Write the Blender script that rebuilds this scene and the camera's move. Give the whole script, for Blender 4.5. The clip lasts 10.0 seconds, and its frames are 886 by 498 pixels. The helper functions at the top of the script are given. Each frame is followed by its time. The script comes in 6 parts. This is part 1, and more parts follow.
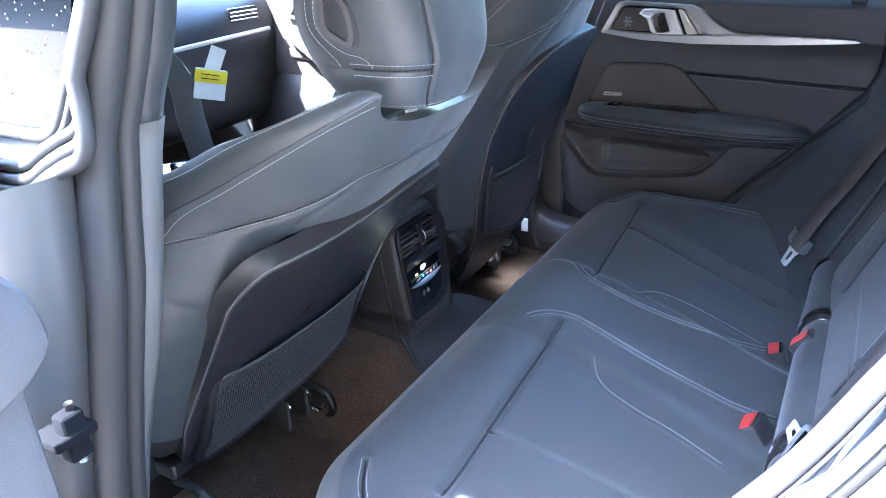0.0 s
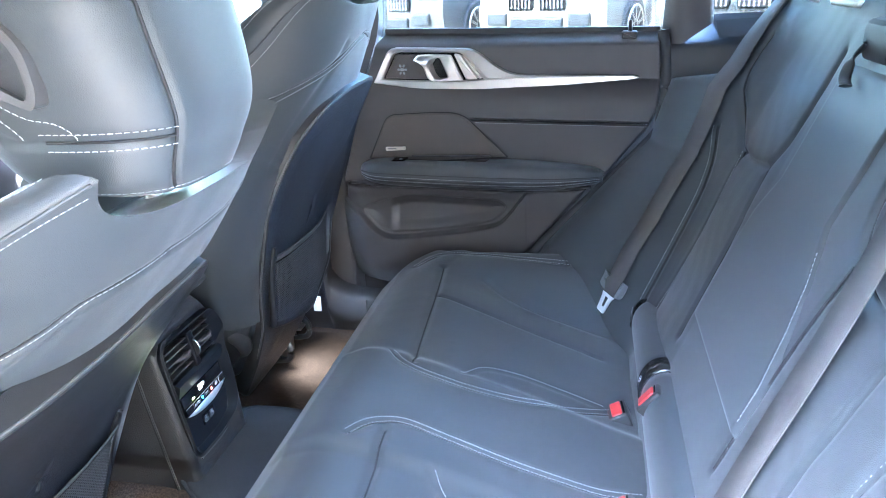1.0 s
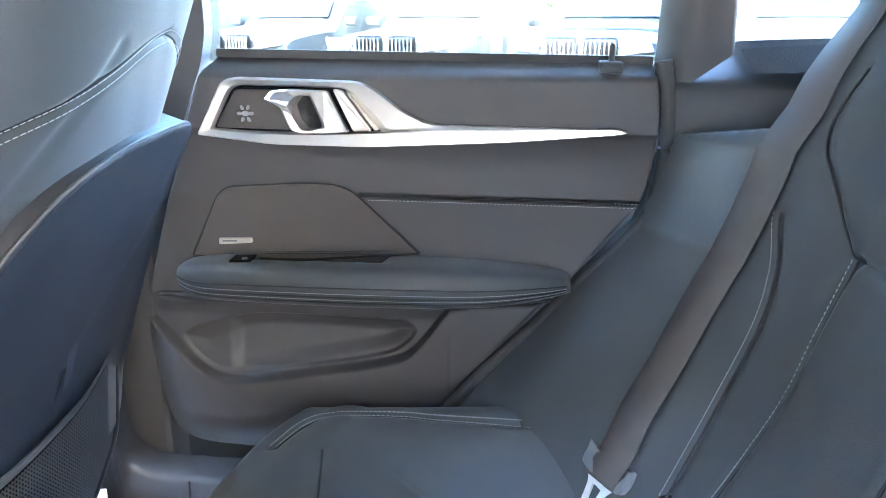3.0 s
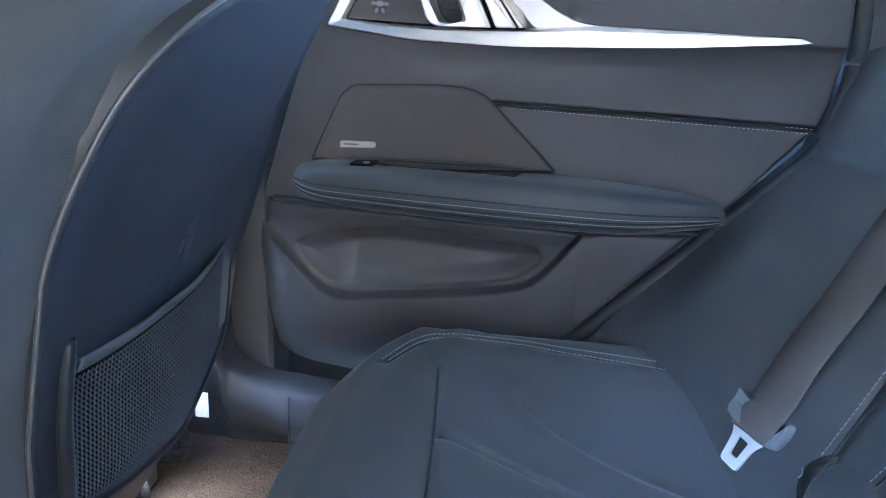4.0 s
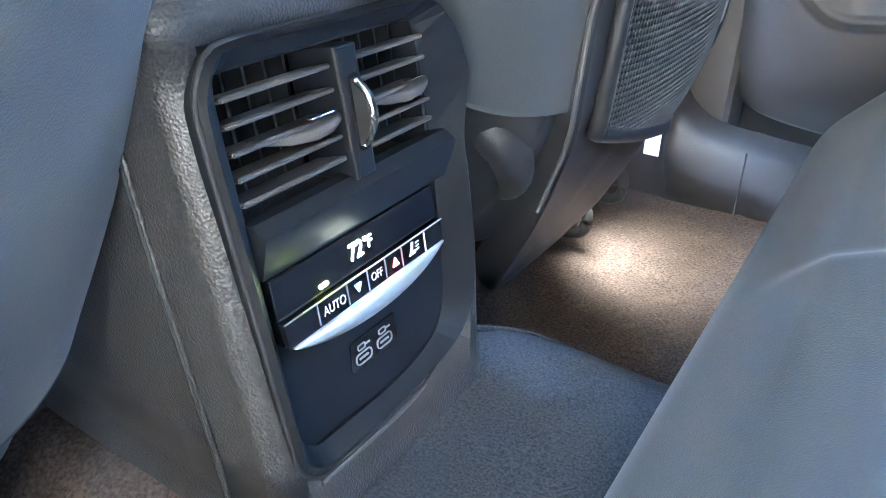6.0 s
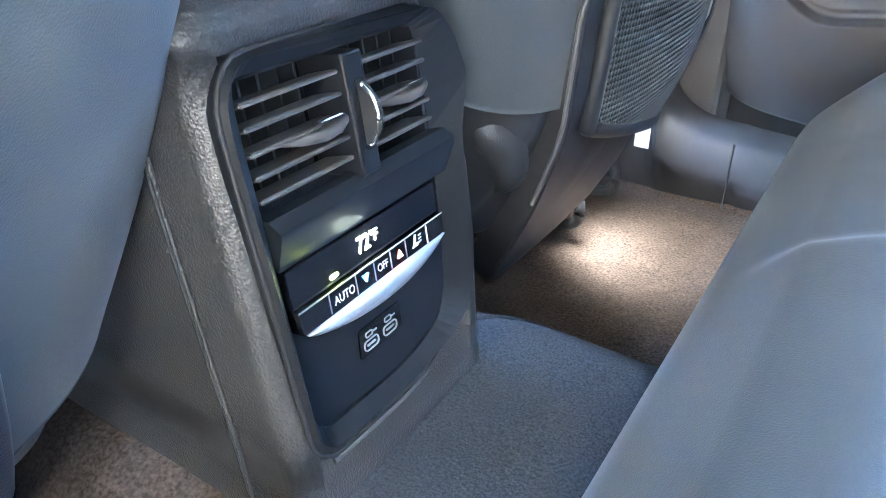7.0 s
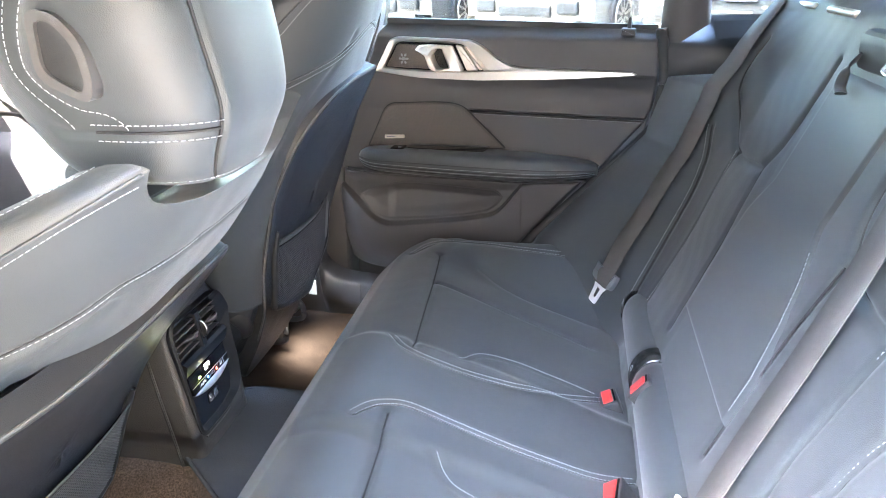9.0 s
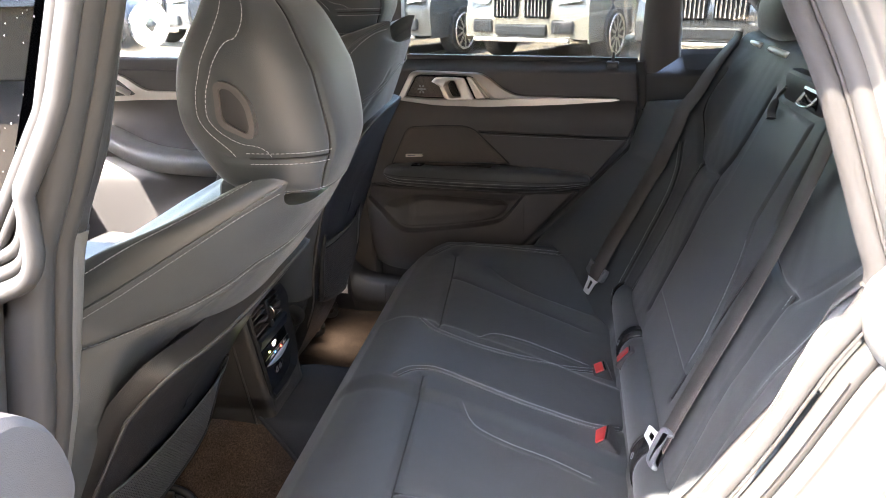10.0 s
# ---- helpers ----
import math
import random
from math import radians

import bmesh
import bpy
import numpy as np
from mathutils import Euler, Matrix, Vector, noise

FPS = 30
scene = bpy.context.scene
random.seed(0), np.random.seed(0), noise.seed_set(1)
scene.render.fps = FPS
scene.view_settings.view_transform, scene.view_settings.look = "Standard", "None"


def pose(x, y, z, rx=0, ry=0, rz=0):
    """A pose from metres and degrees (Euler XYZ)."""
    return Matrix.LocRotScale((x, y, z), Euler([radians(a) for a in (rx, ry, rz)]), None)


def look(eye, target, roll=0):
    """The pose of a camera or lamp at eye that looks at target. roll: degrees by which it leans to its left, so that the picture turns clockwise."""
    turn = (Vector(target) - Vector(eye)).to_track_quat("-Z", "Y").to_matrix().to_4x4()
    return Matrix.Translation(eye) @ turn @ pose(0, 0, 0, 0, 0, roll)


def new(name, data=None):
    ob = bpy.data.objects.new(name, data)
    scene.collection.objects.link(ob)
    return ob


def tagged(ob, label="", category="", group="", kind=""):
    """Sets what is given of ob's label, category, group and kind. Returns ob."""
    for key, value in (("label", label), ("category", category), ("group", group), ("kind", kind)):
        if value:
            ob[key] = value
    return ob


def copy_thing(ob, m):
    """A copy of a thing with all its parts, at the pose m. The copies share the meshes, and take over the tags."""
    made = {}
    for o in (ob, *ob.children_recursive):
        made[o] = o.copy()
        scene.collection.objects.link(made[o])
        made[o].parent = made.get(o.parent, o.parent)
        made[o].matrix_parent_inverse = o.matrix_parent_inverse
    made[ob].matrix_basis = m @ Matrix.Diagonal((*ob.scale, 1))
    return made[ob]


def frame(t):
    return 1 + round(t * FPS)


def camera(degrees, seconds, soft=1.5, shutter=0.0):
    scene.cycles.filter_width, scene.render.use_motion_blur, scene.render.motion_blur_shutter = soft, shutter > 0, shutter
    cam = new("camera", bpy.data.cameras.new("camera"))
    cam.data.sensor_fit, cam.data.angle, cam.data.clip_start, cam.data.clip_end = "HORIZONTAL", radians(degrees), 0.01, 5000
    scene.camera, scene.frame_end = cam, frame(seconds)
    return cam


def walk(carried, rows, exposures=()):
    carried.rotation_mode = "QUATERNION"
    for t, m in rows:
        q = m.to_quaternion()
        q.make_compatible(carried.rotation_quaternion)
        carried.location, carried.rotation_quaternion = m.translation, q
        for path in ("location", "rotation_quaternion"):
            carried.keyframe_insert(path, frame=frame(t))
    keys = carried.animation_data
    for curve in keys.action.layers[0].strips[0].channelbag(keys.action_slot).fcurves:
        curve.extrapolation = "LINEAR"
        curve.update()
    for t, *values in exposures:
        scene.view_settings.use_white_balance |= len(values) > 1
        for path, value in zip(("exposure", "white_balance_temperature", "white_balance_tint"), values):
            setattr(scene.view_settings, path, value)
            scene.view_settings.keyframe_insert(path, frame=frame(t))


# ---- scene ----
cam = camera(62.2, 10.0, soft=0.7)
PATH = [
    (0, (0.632, -0.985, 1.137), (-0.281, 0.594, 0.317), -1.6),
    (0.5, (0.577, -0.915, 1.13), (-0.003, 0.857, 0.407), -2.4),
    (1, (0.529, -0.798, 1.094), (0.155, 1.04, 0.399), -2.3),
    (1.5, (0.48, -0.637, 1.063), (0.264, 1.235, 0.394), -2.3),
    (2, (0.434, -0.456, 1.041), (0.351, 1.448, 0.434), -2.1),
    (2.2, (0.424, -0.395, 1.044), (0.383, 1.515, 0.451), -2.0),
    (3.3, (0.382, -0.232, 1.007), (0.429, 1.687, 0.445), 0.7),
    (3.5, (0.377, -0.218, 0.997), (0.378, 1.699, 0.429), 1.2),
    (4, (0.334, -0.21, 0.927), (0.157, 1.681, 0.302), 3.0),
    (4.5, (0.284, -0.2, 0.845), (-0.153, 1.615, 0.128), 3.4),
    (5, (0.241, -0.201, 0.783), (-0.442, 1.485, -0.05), 2.9),
    (5.5, (0.211, -0.216, 0.746), (-0.661, 1.334, -0.17), 1.5),
    (5.7, (0.203, -0.218, 0.737), (-0.717, 1.286, -0.207), 1.2),
    (6.8, (0.199, -0.223, 0.738), (-0.765, 1.221, -0.254), 0.3),
    (7, (0.207, -0.235, 0.746), (-0.723, 1.236, -0.241), 0.2),
    (7.5, (0.261, -0.313, 0.811), (-0.536, 1.254, -0.143), -0.6),
    (8, (0.381, -0.493, 0.945), (-0.234, 1.189, 0.056), -0.7),
    (8.5, (0.467, -0.676, 1.05), (0.036, 1.1, 0.238), -0.4),
    (9, (0.502, -0.827, 1.11), (0.184, 1.006, 0.375), -0.2),
    (9.5, (0.515, -0.971, 1.145), (0.224, 0.881, 0.45), -0.6),
    (10, (0.508, -1.065, 1.169), (0.188, 0.783, 0.475), -1.1),
]
walk(cam, [(t, look(eye, target, roll)) for t, eye, target, roll in PATH],
     exposures=[(0, 6.63, 5250, 12), (0.5, 7.18, 5225, 9), (1, 7.52, 5383, 8), (1.5, 7.29, 5436, 2), (2, 7.97, 5500, 0), (3.5, 7.67, 5750, 9), (4.0, 7.42, 5025, 7), (4.5, 8.5, 5133, 5), (5.0, 8.65, 5266, 0), (5.5, 8.43, 5550, 4), (7, 8.52, 5512, 5), (7.5, 8.79, 5550, 3), (8, 8.38, 5912, 5), (8.5, 8.18, 5987, 6), (9, 7.67, 6445, 11), (9.5, 6.49, 7003, 17), (10, 6.0, 7250, 15)])

# ---- world and light ----
SUN_EL, SUN_AZ = 53.0, 218.0          # degrees; azimuth of the sun, clockwise from +y
world = bpy.data.worlds.new("sky")
scene.world = world
world.use_nodes = True
wn = world.node_tree.nodes
sky = wn.new("ShaderNodeTexSky")
sky.sky_type = 'NISHITA'
sky.sun_disc = False
sky.sun_elevation = radians(SUN_EL)
sky.sun_rotation = radians(SUN_AZ)
wn["Background"].inputs["Strength"].default_value = 0.14
world.node_tree.links.new(sky.outputs[0], wn["Background"].inputs[0])
sun = new("sun", bpy.data.lights.new("sun", 'SUN'))
sun.data.energy, sun.data.angle, sun.data.color = 1.5, radians(0.55), (1.0, 0.95, 0.87)
_d = Vector((math.sin(radians(SUN_AZ)) * math.cos(radians(SUN_EL)), math.cos(radians(SUN_AZ)) * math.cos(radians(SUN_EL)), math.sin(radians(SUN_EL))))
sun.matrix_world = look(_d * 20, (0, 0, 0))
# footwell lamp under the passenger seat
foot = new("footwell_lamp", bpy.data.lights.new("footwell_lamp", 'SPOT'))
foot.data.energy, foot.data.shadow_soft_size, foot.data.color = 0.030, 0.02, (1.0, 0.94, 0.84)
foot.data.spot_size, foot.data.spot_blend = radians(115), 1.0
foot.matrix_world = look((-0.050, 0.452, 0.440), (0.02, 0.475, 0.345))


# ---- materials ----
def principled(name):
    m = bpy.data.materials.new(name)
    m.use_nodes = True
    return m, m.node_tree.nodes, m.node_tree.links, m.node_tree.nodes["Principled BSDF"]


def surface(name, color, rough=0.5, metal=0.0, vary=0.12, grain=0.0, grain_scale=900.0, blotch=6.0, spec=0.5, rough_vary=0.08,
            cells=False, coat=0.0, emit=None, sheen=0.0, speck=0.0, speck_scale=400.0):
    """A painted, plastic, leather, rubber or cloth surface with blotches, grain relief and uneven gloss."""
    m, n, l, p = principled(name)
    tc = n.new("ShaderNodeTexCoord")
    big = n.new("ShaderNodeTexNoise")
    big.inputs["Scale"].default_value, big.inputs["Detail"].default_value = blotch, 4
    l.new(tc.outputs["Object"], big.inputs["Vector"])
    fine = n.new("ShaderNodeTexVoronoi" if cells else "ShaderNodeTexNoise")
    fine.inputs["Scale"].default_value = grain_scale
    l.new(tc.outputs["Object"], fine.inputs["Vector"])
    mix = n.new("ShaderNodeMix")
    mix.data_type = 'RGBA'
    lo = [c * (1 - vary) for c in color]
    hi = [min(1, c * (1 + vary)) for c in color]
    mix.inputs[6].default_value, mix.inputs[7].default_value = (*lo, 1), (*hi, 1)
    l.new(big.outputs[0], mix.inputs[0])
    if speck:
        sp = n.new("ShaderNodeTexNoise")
        sp.inputs["Scale"].default_value, sp.inputs["Detail"].default_value = speck_scale, 3
        l.new(tc.outputs["Object"], sp.inputs["Vector"])
        mr = n.new("ShaderNodeMapRange")
        mr.inputs["From Min"].default_value, mr.inputs["From Max"].default_value = 0.32, 0.68
        mr.inputs["To Min"].default_value, mr.inputs["To Max"].default_value = 1 - speck, 1 + speck
        l.new(sp.outputs[0], mr.inputs["Value"])
        mu = n.new("ShaderNodeMix")
        mu.data_type, mu.blend_type = 'RGBA', 'MULTIPLY'
        mu.inputs[0].default_value = 1.0
        l.new(mix.outputs[2], mu.inputs[6])
        l.new(mr.outputs[0], mu.inputs[7])
        l.new(mu.outputs[2], p.inputs["Base Color"])
    else:
        l.new(mix.outputs[2], p.inputs["Base Color"])
    rr = n.new("ShaderNodeMapRange")
    rr.inputs["To Min"].default_value, rr.inputs["To Max"].default_value = max(0.02, rough - rough_vary), min(1, rough + rough_vary)
    l.new(big.outputs[0], rr.inputs["Value"])
    l.new(rr.outputs[0], p.inputs["Roughness"])
    p.inputs["Metallic"].default_value = metal
    p.inputs["Specular IOR Level"].default_value = spec
    p.inputs["Coat Weight"].default_value = coat
    p.inputs["Sheen Weight"].default_value, p.inputs["Sheen Roughness"].default_value = sheen, 0.45
    if grain:
        b = n.new("ShaderNodeBump")
        b.inputs["Strength"].default_value, b.inputs["Distance"].default_value = grain, 0.0006
        l.new(fine.outputs[0], b.inputs["Height"])
        l.new(b.outputs[0], p.inputs["Normal"])
    if emit:
        p.inputs["Emission Color"].default_value, p.inputs["Emission Strength"].default_value = (*emit[0], 1), emit[1]
    return m


def weave(name, color, scale, rough=0.75, depth=0.4, hole=(0.01, 0.01, 0.01)):
    """Woven or perforated stuff: fine crossed waves as relief, with darker gaps."""
    m, n, l, p = principled(name)
    tc = n.new("ShaderNodeTexCoord")
    waves = []
    for axis in ('X', 'Z'):
        w = n.new("ShaderNodeTexWave")
        w.bands_direction = axis
        w.inputs["Scale"].default_value = scale
        w.inputs["Distortion"].default_value = 0.3
        l.new(tc.outputs["Object"], w.inputs["Vector"])
        waves.append(w)
    mul = n.new("ShaderNodeMath")
    mul.operation = 'MULTIPLY'
    l.new(waves[0].outputs[1], mul.inputs[0])
    l.new(waves[1].outputs[1], mul.inputs[1])
    mix = n.new("ShaderNodeMix")
    mix.data_type = 'RGBA'
    mix.inputs[6].default_value, mix.inputs[7].default_value = (*hole, 1), (*color, 1)
    l.new(mul.outputs[0], mix.inputs[0])
    l.new(mix.outputs[2], p.inputs["Base Color"])
    b = n.new("ShaderNodeBump")
    b.inputs["Strength"].default_value, b.inputs["Distance"].default_value = depth, 0.0008
    l.new(mul.outputs[0], b.inputs["Height"])
    l.new(b.outputs[0], p.inputs["Normal"])
    p.inputs["Roughness"].default_value = rough
    return m


def glass_mat(name, tint=(0.9, 0.95, 0.95), rough=0.0):
    m, n, l, p = principled(name)
    out = n["Material Output"]
    tr = n.new("ShaderNodeBsdfTransparent")
    tr.inputs[0].default_value = (*tint, 1)
    gl = n.new("ShaderNodeBsdfGlossy")
    gl.inputs["Roughness"].default_value = rough
    fr = n.new("ShaderNodeFresnel")
    fr.inputs[0].default_value = 1.5
    mx = n.new("ShaderNodeMixShader")
    l.new(fr.outputs[0], mx.inputs[0])
    l.new(tr.outputs[0], mx.inputs[1])
    l.new(gl.outputs[0], mx.inputs[2])
    l.new(mx.outputs[0], out.inputs[0])
    return m


LEATHER = surface("black_leatherette", (0.038, 0.0425, 0.045), 0.45, vary=0.18, grain=0.17, grain_scale=1200, blotch=5, cells=True, spec=0.42, sheen=0.13)
# near-black for stitched joints; the shade of grooves and gaps is in the colour
SEAM_SHADE = surface("seam_shadow", (0.010, 0.010, 0.011), 0.7, vary=0.1)
PLASTIC = surface("black_soft_plastic", (0.056, 0.052, 0.051), 0.48, vary=0.12, grain=0.22, grain_scale=1600, cells=True)
PLASTIC_DARK = surface("dark_hard_plastic", (0.022, 0.022, 0.023), 0.45, vary=0.15, grain=0.25, grain_scale=1200, cells=True)
SHELL = surface("seatback_shell", (0.015, 0.015, 0.016), 0.40, vary=0.12, grain=0.25, grain_scale=1100, cells=True, spec=0.4)
GLOSS = surface("gloss_black", (0.006, 0.006, 0.007), 0.12, vary=0.05, rough_vary=0.03)
RUBBER = surface("black_rubber", (0.030, 0.029, 0.028), 0.62, vary=0.2, grain=0.2, grain_scale=1500)
CARPET = surface("dark_carpet", (0.058, 0.042, 0.033), 0.95, vary=0.4, grain=1.0, grain_scale=600, blotch=30, spec=0.1, speck=0.5, speck_scale=420)
MAT_CLOTH = surface("floor_mat_pile", (0.034, 0.038, 0.045), 0.95, vary=0.2, grain=1.0, grain_scale=500, blotch=25, spec=0.1, speck=0.45, speck_scale=800)
THREAD = surface("grey_thread", (0.36, 0.37, 0.38), 0.7, vary=0.1)
BELT = surface("belt_webbing", (0.068, 0.061, 0.056), 0.6, vary=0.1, grain=0.6, grain_scale=1500)
SATIN = surface("satin_aluminium", (0.72, 0.67, 0.62), 0.36, metal=1.0, vary=0.05, grain=0.05, grain_scale=2500, rough_vary=0.06)
CHROME = surface("chrome", (0.75, 0.75, 0.76), 0.10, metal=1.0, vary=0.03, rough_vary=0.04)
RED = surface("red_plastic", (0.50, 0.035, 0.03), 0.4, vary=0.08)
WHITE_TAG = surface("white_label", (0.8, 0.8, 0.78), 0.6, vary=0.04)
YELLOW_TAG = surface("yellow_label", (0.85, 0.68, 0.02), 0.55, vary=0.05)
GREY_MARK = surface("grey_marking", (0.22, 0.225, 0.235), 0.6, vary=0.05)
# the shade wanted on the sunlit body is put into this darkened silver
DIM_SILVER = surface("dimmed_silver_paint", (0.075, 0.073, 0.068), 0.30, vary=0.04, coat=0.35, rough_vary=0.04)
HEADLINER = surface("grey_headliner", (0.76, 0.76, 0.75), 0.9, vary=0.1, grain=0.4, grain_scale=1200)
MESH_NET = surface("net_cord", (0.065, 0.068, 0.072), 0.6, vary=0.15)
SPEAKER = weave("speaker_weave", (0.20, 0.168, 0.145), 420.0, 0.6, 0.5, hole=(0.035, 0.03, 0.026))
QUARTER_WEAVE = weave("quarter_speaker_weave", (0.030, 0.030, 0.031), 420.0, 0.7, 0.5)
EDGE_LIGHT = surface("shell_edge", (0.070, 0.069, 0.068), 0.42, vary=0.08)
CLEAR = glass_mat("clear_glass", (0.94, 0.96, 0.95))
# the outdoors' brightness is held down in this tint
GLASS = glass_mat("side_glass", (0.37, 0.39, 0.385))
# tint added to the unseen rear window to cut light on the seats
REAR_GLASS = glass_mat("rear_dimming_glass", (0.20, 0.215, 0.21))
FRONT_GLASS = glass_mat("front_glass", (0.74, 0.77, 0.76))


# ---- mesh helpers ----
def sm(x):
    x = np.clip(x, 0, 1)
    return x * x * (3 - 2 * x)


def spline(pts, n):
    """n points of a Catmull-Rom curve through pts."""
    P = np.array(pts, float)
    k = len(P)
    t = np.linspace(0, k - 1, n)
    i = np.clip(t.astype(int), 0, k - 2)
    f = (t - i)[:, None]
    g = lambda j: P[np.clip(j, 0, k - 1)]
    a, b, c, d = g(i - 1), g(i), g(i + 1), g(i + 2)
    return .5 * (2 * b + (c - a) * f + (2 * a - 5 * b + 4 * c - d) * f ** 2 + (3 * b - a - 3 * c + d) * f ** 3)


def resample(P, step):
    P = np.asarray(P, float)
    s = np.concatenate([[0], np.cumsum(np.linalg.norm(np.diff(P, axis=0), axis=1))])
    q = np.linspace(0, s[-1], max(2, int(s[-1] / step) + 1))
    return np.stack([np.interp(q, s, P[:, i]) for i in range(P.shape[1])], 1)


def put(name, verts, faces, material, parent=None, label="", smooth=True):
    me = bpy.data.meshes.new(name)
    me.from_pydata([tuple(map(float, v)) for v in verts], [], [tuple(map(int, f)) for f in faces])
    if smooth:
        me.polygons.foreach_set("use_smooth", [True] * len(me.polygons))
    me.materials.append(material)
    me.update()
    ob = new(name, me)
    if parent is not None:
        ob.parent = parent
    return tagged(ob, label)


def part(name, bm, material, parent=None, label="", smooth=True, bevel=0.0, segs=2):
    """Link a bmesh as one mesh object under a thing or under a part."""
    if bevel:
        bmesh.ops.bevel(bm, geom=[e for e in bm.edges if len(e.link_faces) == 2 and e.calc_face_angle(0) > 0.6], offset=bevel, segments=segs, profile=0.5, affect='EDGES')
    bmesh.ops.recalc_face_normals(bm, faces=bm.faces)
    me = bpy.data.meshes.new(name)
    bm.to_mesh(me)
    bm.free()
    if smooth:
        me.polygons.foreach_set("use_smooth", [True] * len(me.polygons))
        me.set_sharp_from_angle(angle=radians(17 if bevel else 42))
    me.materials.append(material)
    ob = new(name, me)
    if parent is not None:
        ob.parent = parent
    return tagged(ob, label)


def thing(name, label, category, group="", kind="", at=(0, 0, 0)):
    ob = new(name)
    ob.location = at
    ob.empty_display_size = 0.05
    return tagged(ob, label, category, group, kind)


def under(parent):
    """Offset that takes world coordinates into the parent's frame (parents here are only moved)."""
    return Vector(parent.location)


def grid_faces(nu, nv, close_u=False, close_v=False):
    F = []
    for i in range(nu if close_u else nu - 1):
        for j in range(nv if close_v else nv - 1):
            a, b = i * nv + j, ((i + 1) % nu) * nv + j
            c, d = ((i + 1) % nu) * nv + (j + 1) % nv, i * nv + (j + 1) % nv
            F.append((a, b, c, d))
    return F


def sheet(name, P, material, parent=None, label="", close_v=False, caps=False):
    """A smooth skin from an array of points P[nu, nv, 3]."""
    nu, nv = P.shape[:2]
    F = grid_faces(nu, nv, False, close_v)
    if caps:
        F.append(tuple(range(nv - 1, -1, -1)))
        F.append(tuple((nu - 1) * nv + j for j in range(nv)))
    return put(name, P.reshape(-1, 3), F, material, parent, label)


def tube_data(path, radius, sides=8, closed=False, squash=(1, 1), up=(0, 0, 1)):
    P = np.asarray(path, float)
    n = len(P)
    T = np.gradient(P, axis=0) if not closed else np.roll(P, -1, 0) - np.roll(P, 1, 0)
    T /= np.linalg.norm(T, axis=1)[:, None] + 1e-9
    u = np.array(up, float)
    A = np.cross(T, u)
    bad = np.linalg.norm(A, axis=1) < 1e-4
    A[bad] = np.cross(T[bad], (1, 0, 0.01))
    A /= np.linalg.norm(A, axis=1)[:, None]
    B = np.cross(A, T)
    th = np.linspace(0, 2 * np.pi, sides, endpoint=False)
    r = np.broadcast_to(np.asarray(radius, float), (n,))
    V = P[:, None] + r[:, None, None] * (np.cos(th)[None, :, None] * A[:, None] * squash[0] + np.sin(th)[None, :, None] * B[:, None] * squash[1])
    F = grid_faces(n, sides, closed, True)
    if not closed:
        F += [tuple(range(sides - 1, -1, -1)), tuple((n - 1) * sides + j for j in range(sides))]
    return V.reshape(-1, 3), F


def tube(name, path, radius, material, parent=None, label="", sides=8, closed=False, squash=(1, 1), up=(0, 0, 1)):
    V, F = tube_data(path, radius, sides, closed, squash, up)
    return put(name, V, F, material, parent, label)


def join_data(chunks):
    V, F, k = [], [], 0
    for v, f in chunks:
        V.append(np.asarray(v))
        F += [tuple(i + k for i in q) for q in f]
        k += len(v)
    return np.concatenate(V), F


def stitches(name, lines, parent, material=None, length=0.0036, gap=0.0024, radius=0.00042, lift=0.0006, normal=(0, 0, 1)):
    """Rows of short threads along lines that lie on a surface."""
    ch = []
    for L in lines:
        L = resample(L, 0.0008)
        per = int((length + gap) / 0.0008)
        k = int(length / 0.0008)
        for i in range(0, len(L) - k, per):
            seg = L[i:i + k + 1:max(1, k // 3)] + np.array(normal) * lift
            seg[0] -= np.array(normal) * lift * 1.2
            seg[-1] -= np.array(normal) * lift * 1.2
            ch.append(tube_data(seg, radius, 5))
    if not ch:
        return None
    V, F = join_data(ch)
    return tagged(put(name, V, F, material or THREAD, parent), kind="stuff")


def cube(bm, lo, hi):
    lo, hi = Vector(lo), Vector(hi)
    r = bmesh.ops.create_cube(bm, size=1.0, matrix=Matrix.Translation((lo + hi) / 2) @ Matrix.Diagonal((*(hi - lo), 1)))
    return r["verts"]


def block(name, lo, hi, material, parent=None, label="", bevel=0.004, segs=2):
    bm = bmesh.new()
    cube(bm, lo, hi)
    return part(name, bm, material, parent, label, bevel=bevel, segs=segs)


def prism(name, outline, y0, y1, material, parent=None, label="", bevel=0.0, segs=2, hole=None, frame_m=None):
    """A plate with the outline (a, z), from depth y0 to y1; a hole cuts through it."""
    bm = bmesh.new()
    if hole is None:
        f0 = [bm.verts.new((a, y0, z)) for a, z in outline]
        f1 = [bm.verts.new((a, y1, z)) for a, z in outline]
        bm.faces.new(f0)
        bm.faces.new(list(reversed(f1)))
        n = len(f0)
        for i in range(n):
            bm.faces.new((f0[i], f1[i], f1[(i + 1) % n], f0[(i + 1) % n]))
    else:
        n = len(outline)
        assert n == len(hole)
        rings = [[bm.verts.new((a, y, z)) for a, z in o] for y, o in ((y0, outline), (y0, hole), (y1, hole), (y1, outline))]
        for r in range(4):
            A, B = rings[r], rings[(r + 1) % 4]
            for i in range(n):
                bm.faces.new((A[i], A[(i + 1) % n], B[(i + 1) % n], B[i]))
    if frame_m is not None:
        bmesh.ops.transform(bm, matrix=frame_m, verts=bm.verts)
    return part(name, bm, material, parent, label, bevel=bevel, segs=segs)


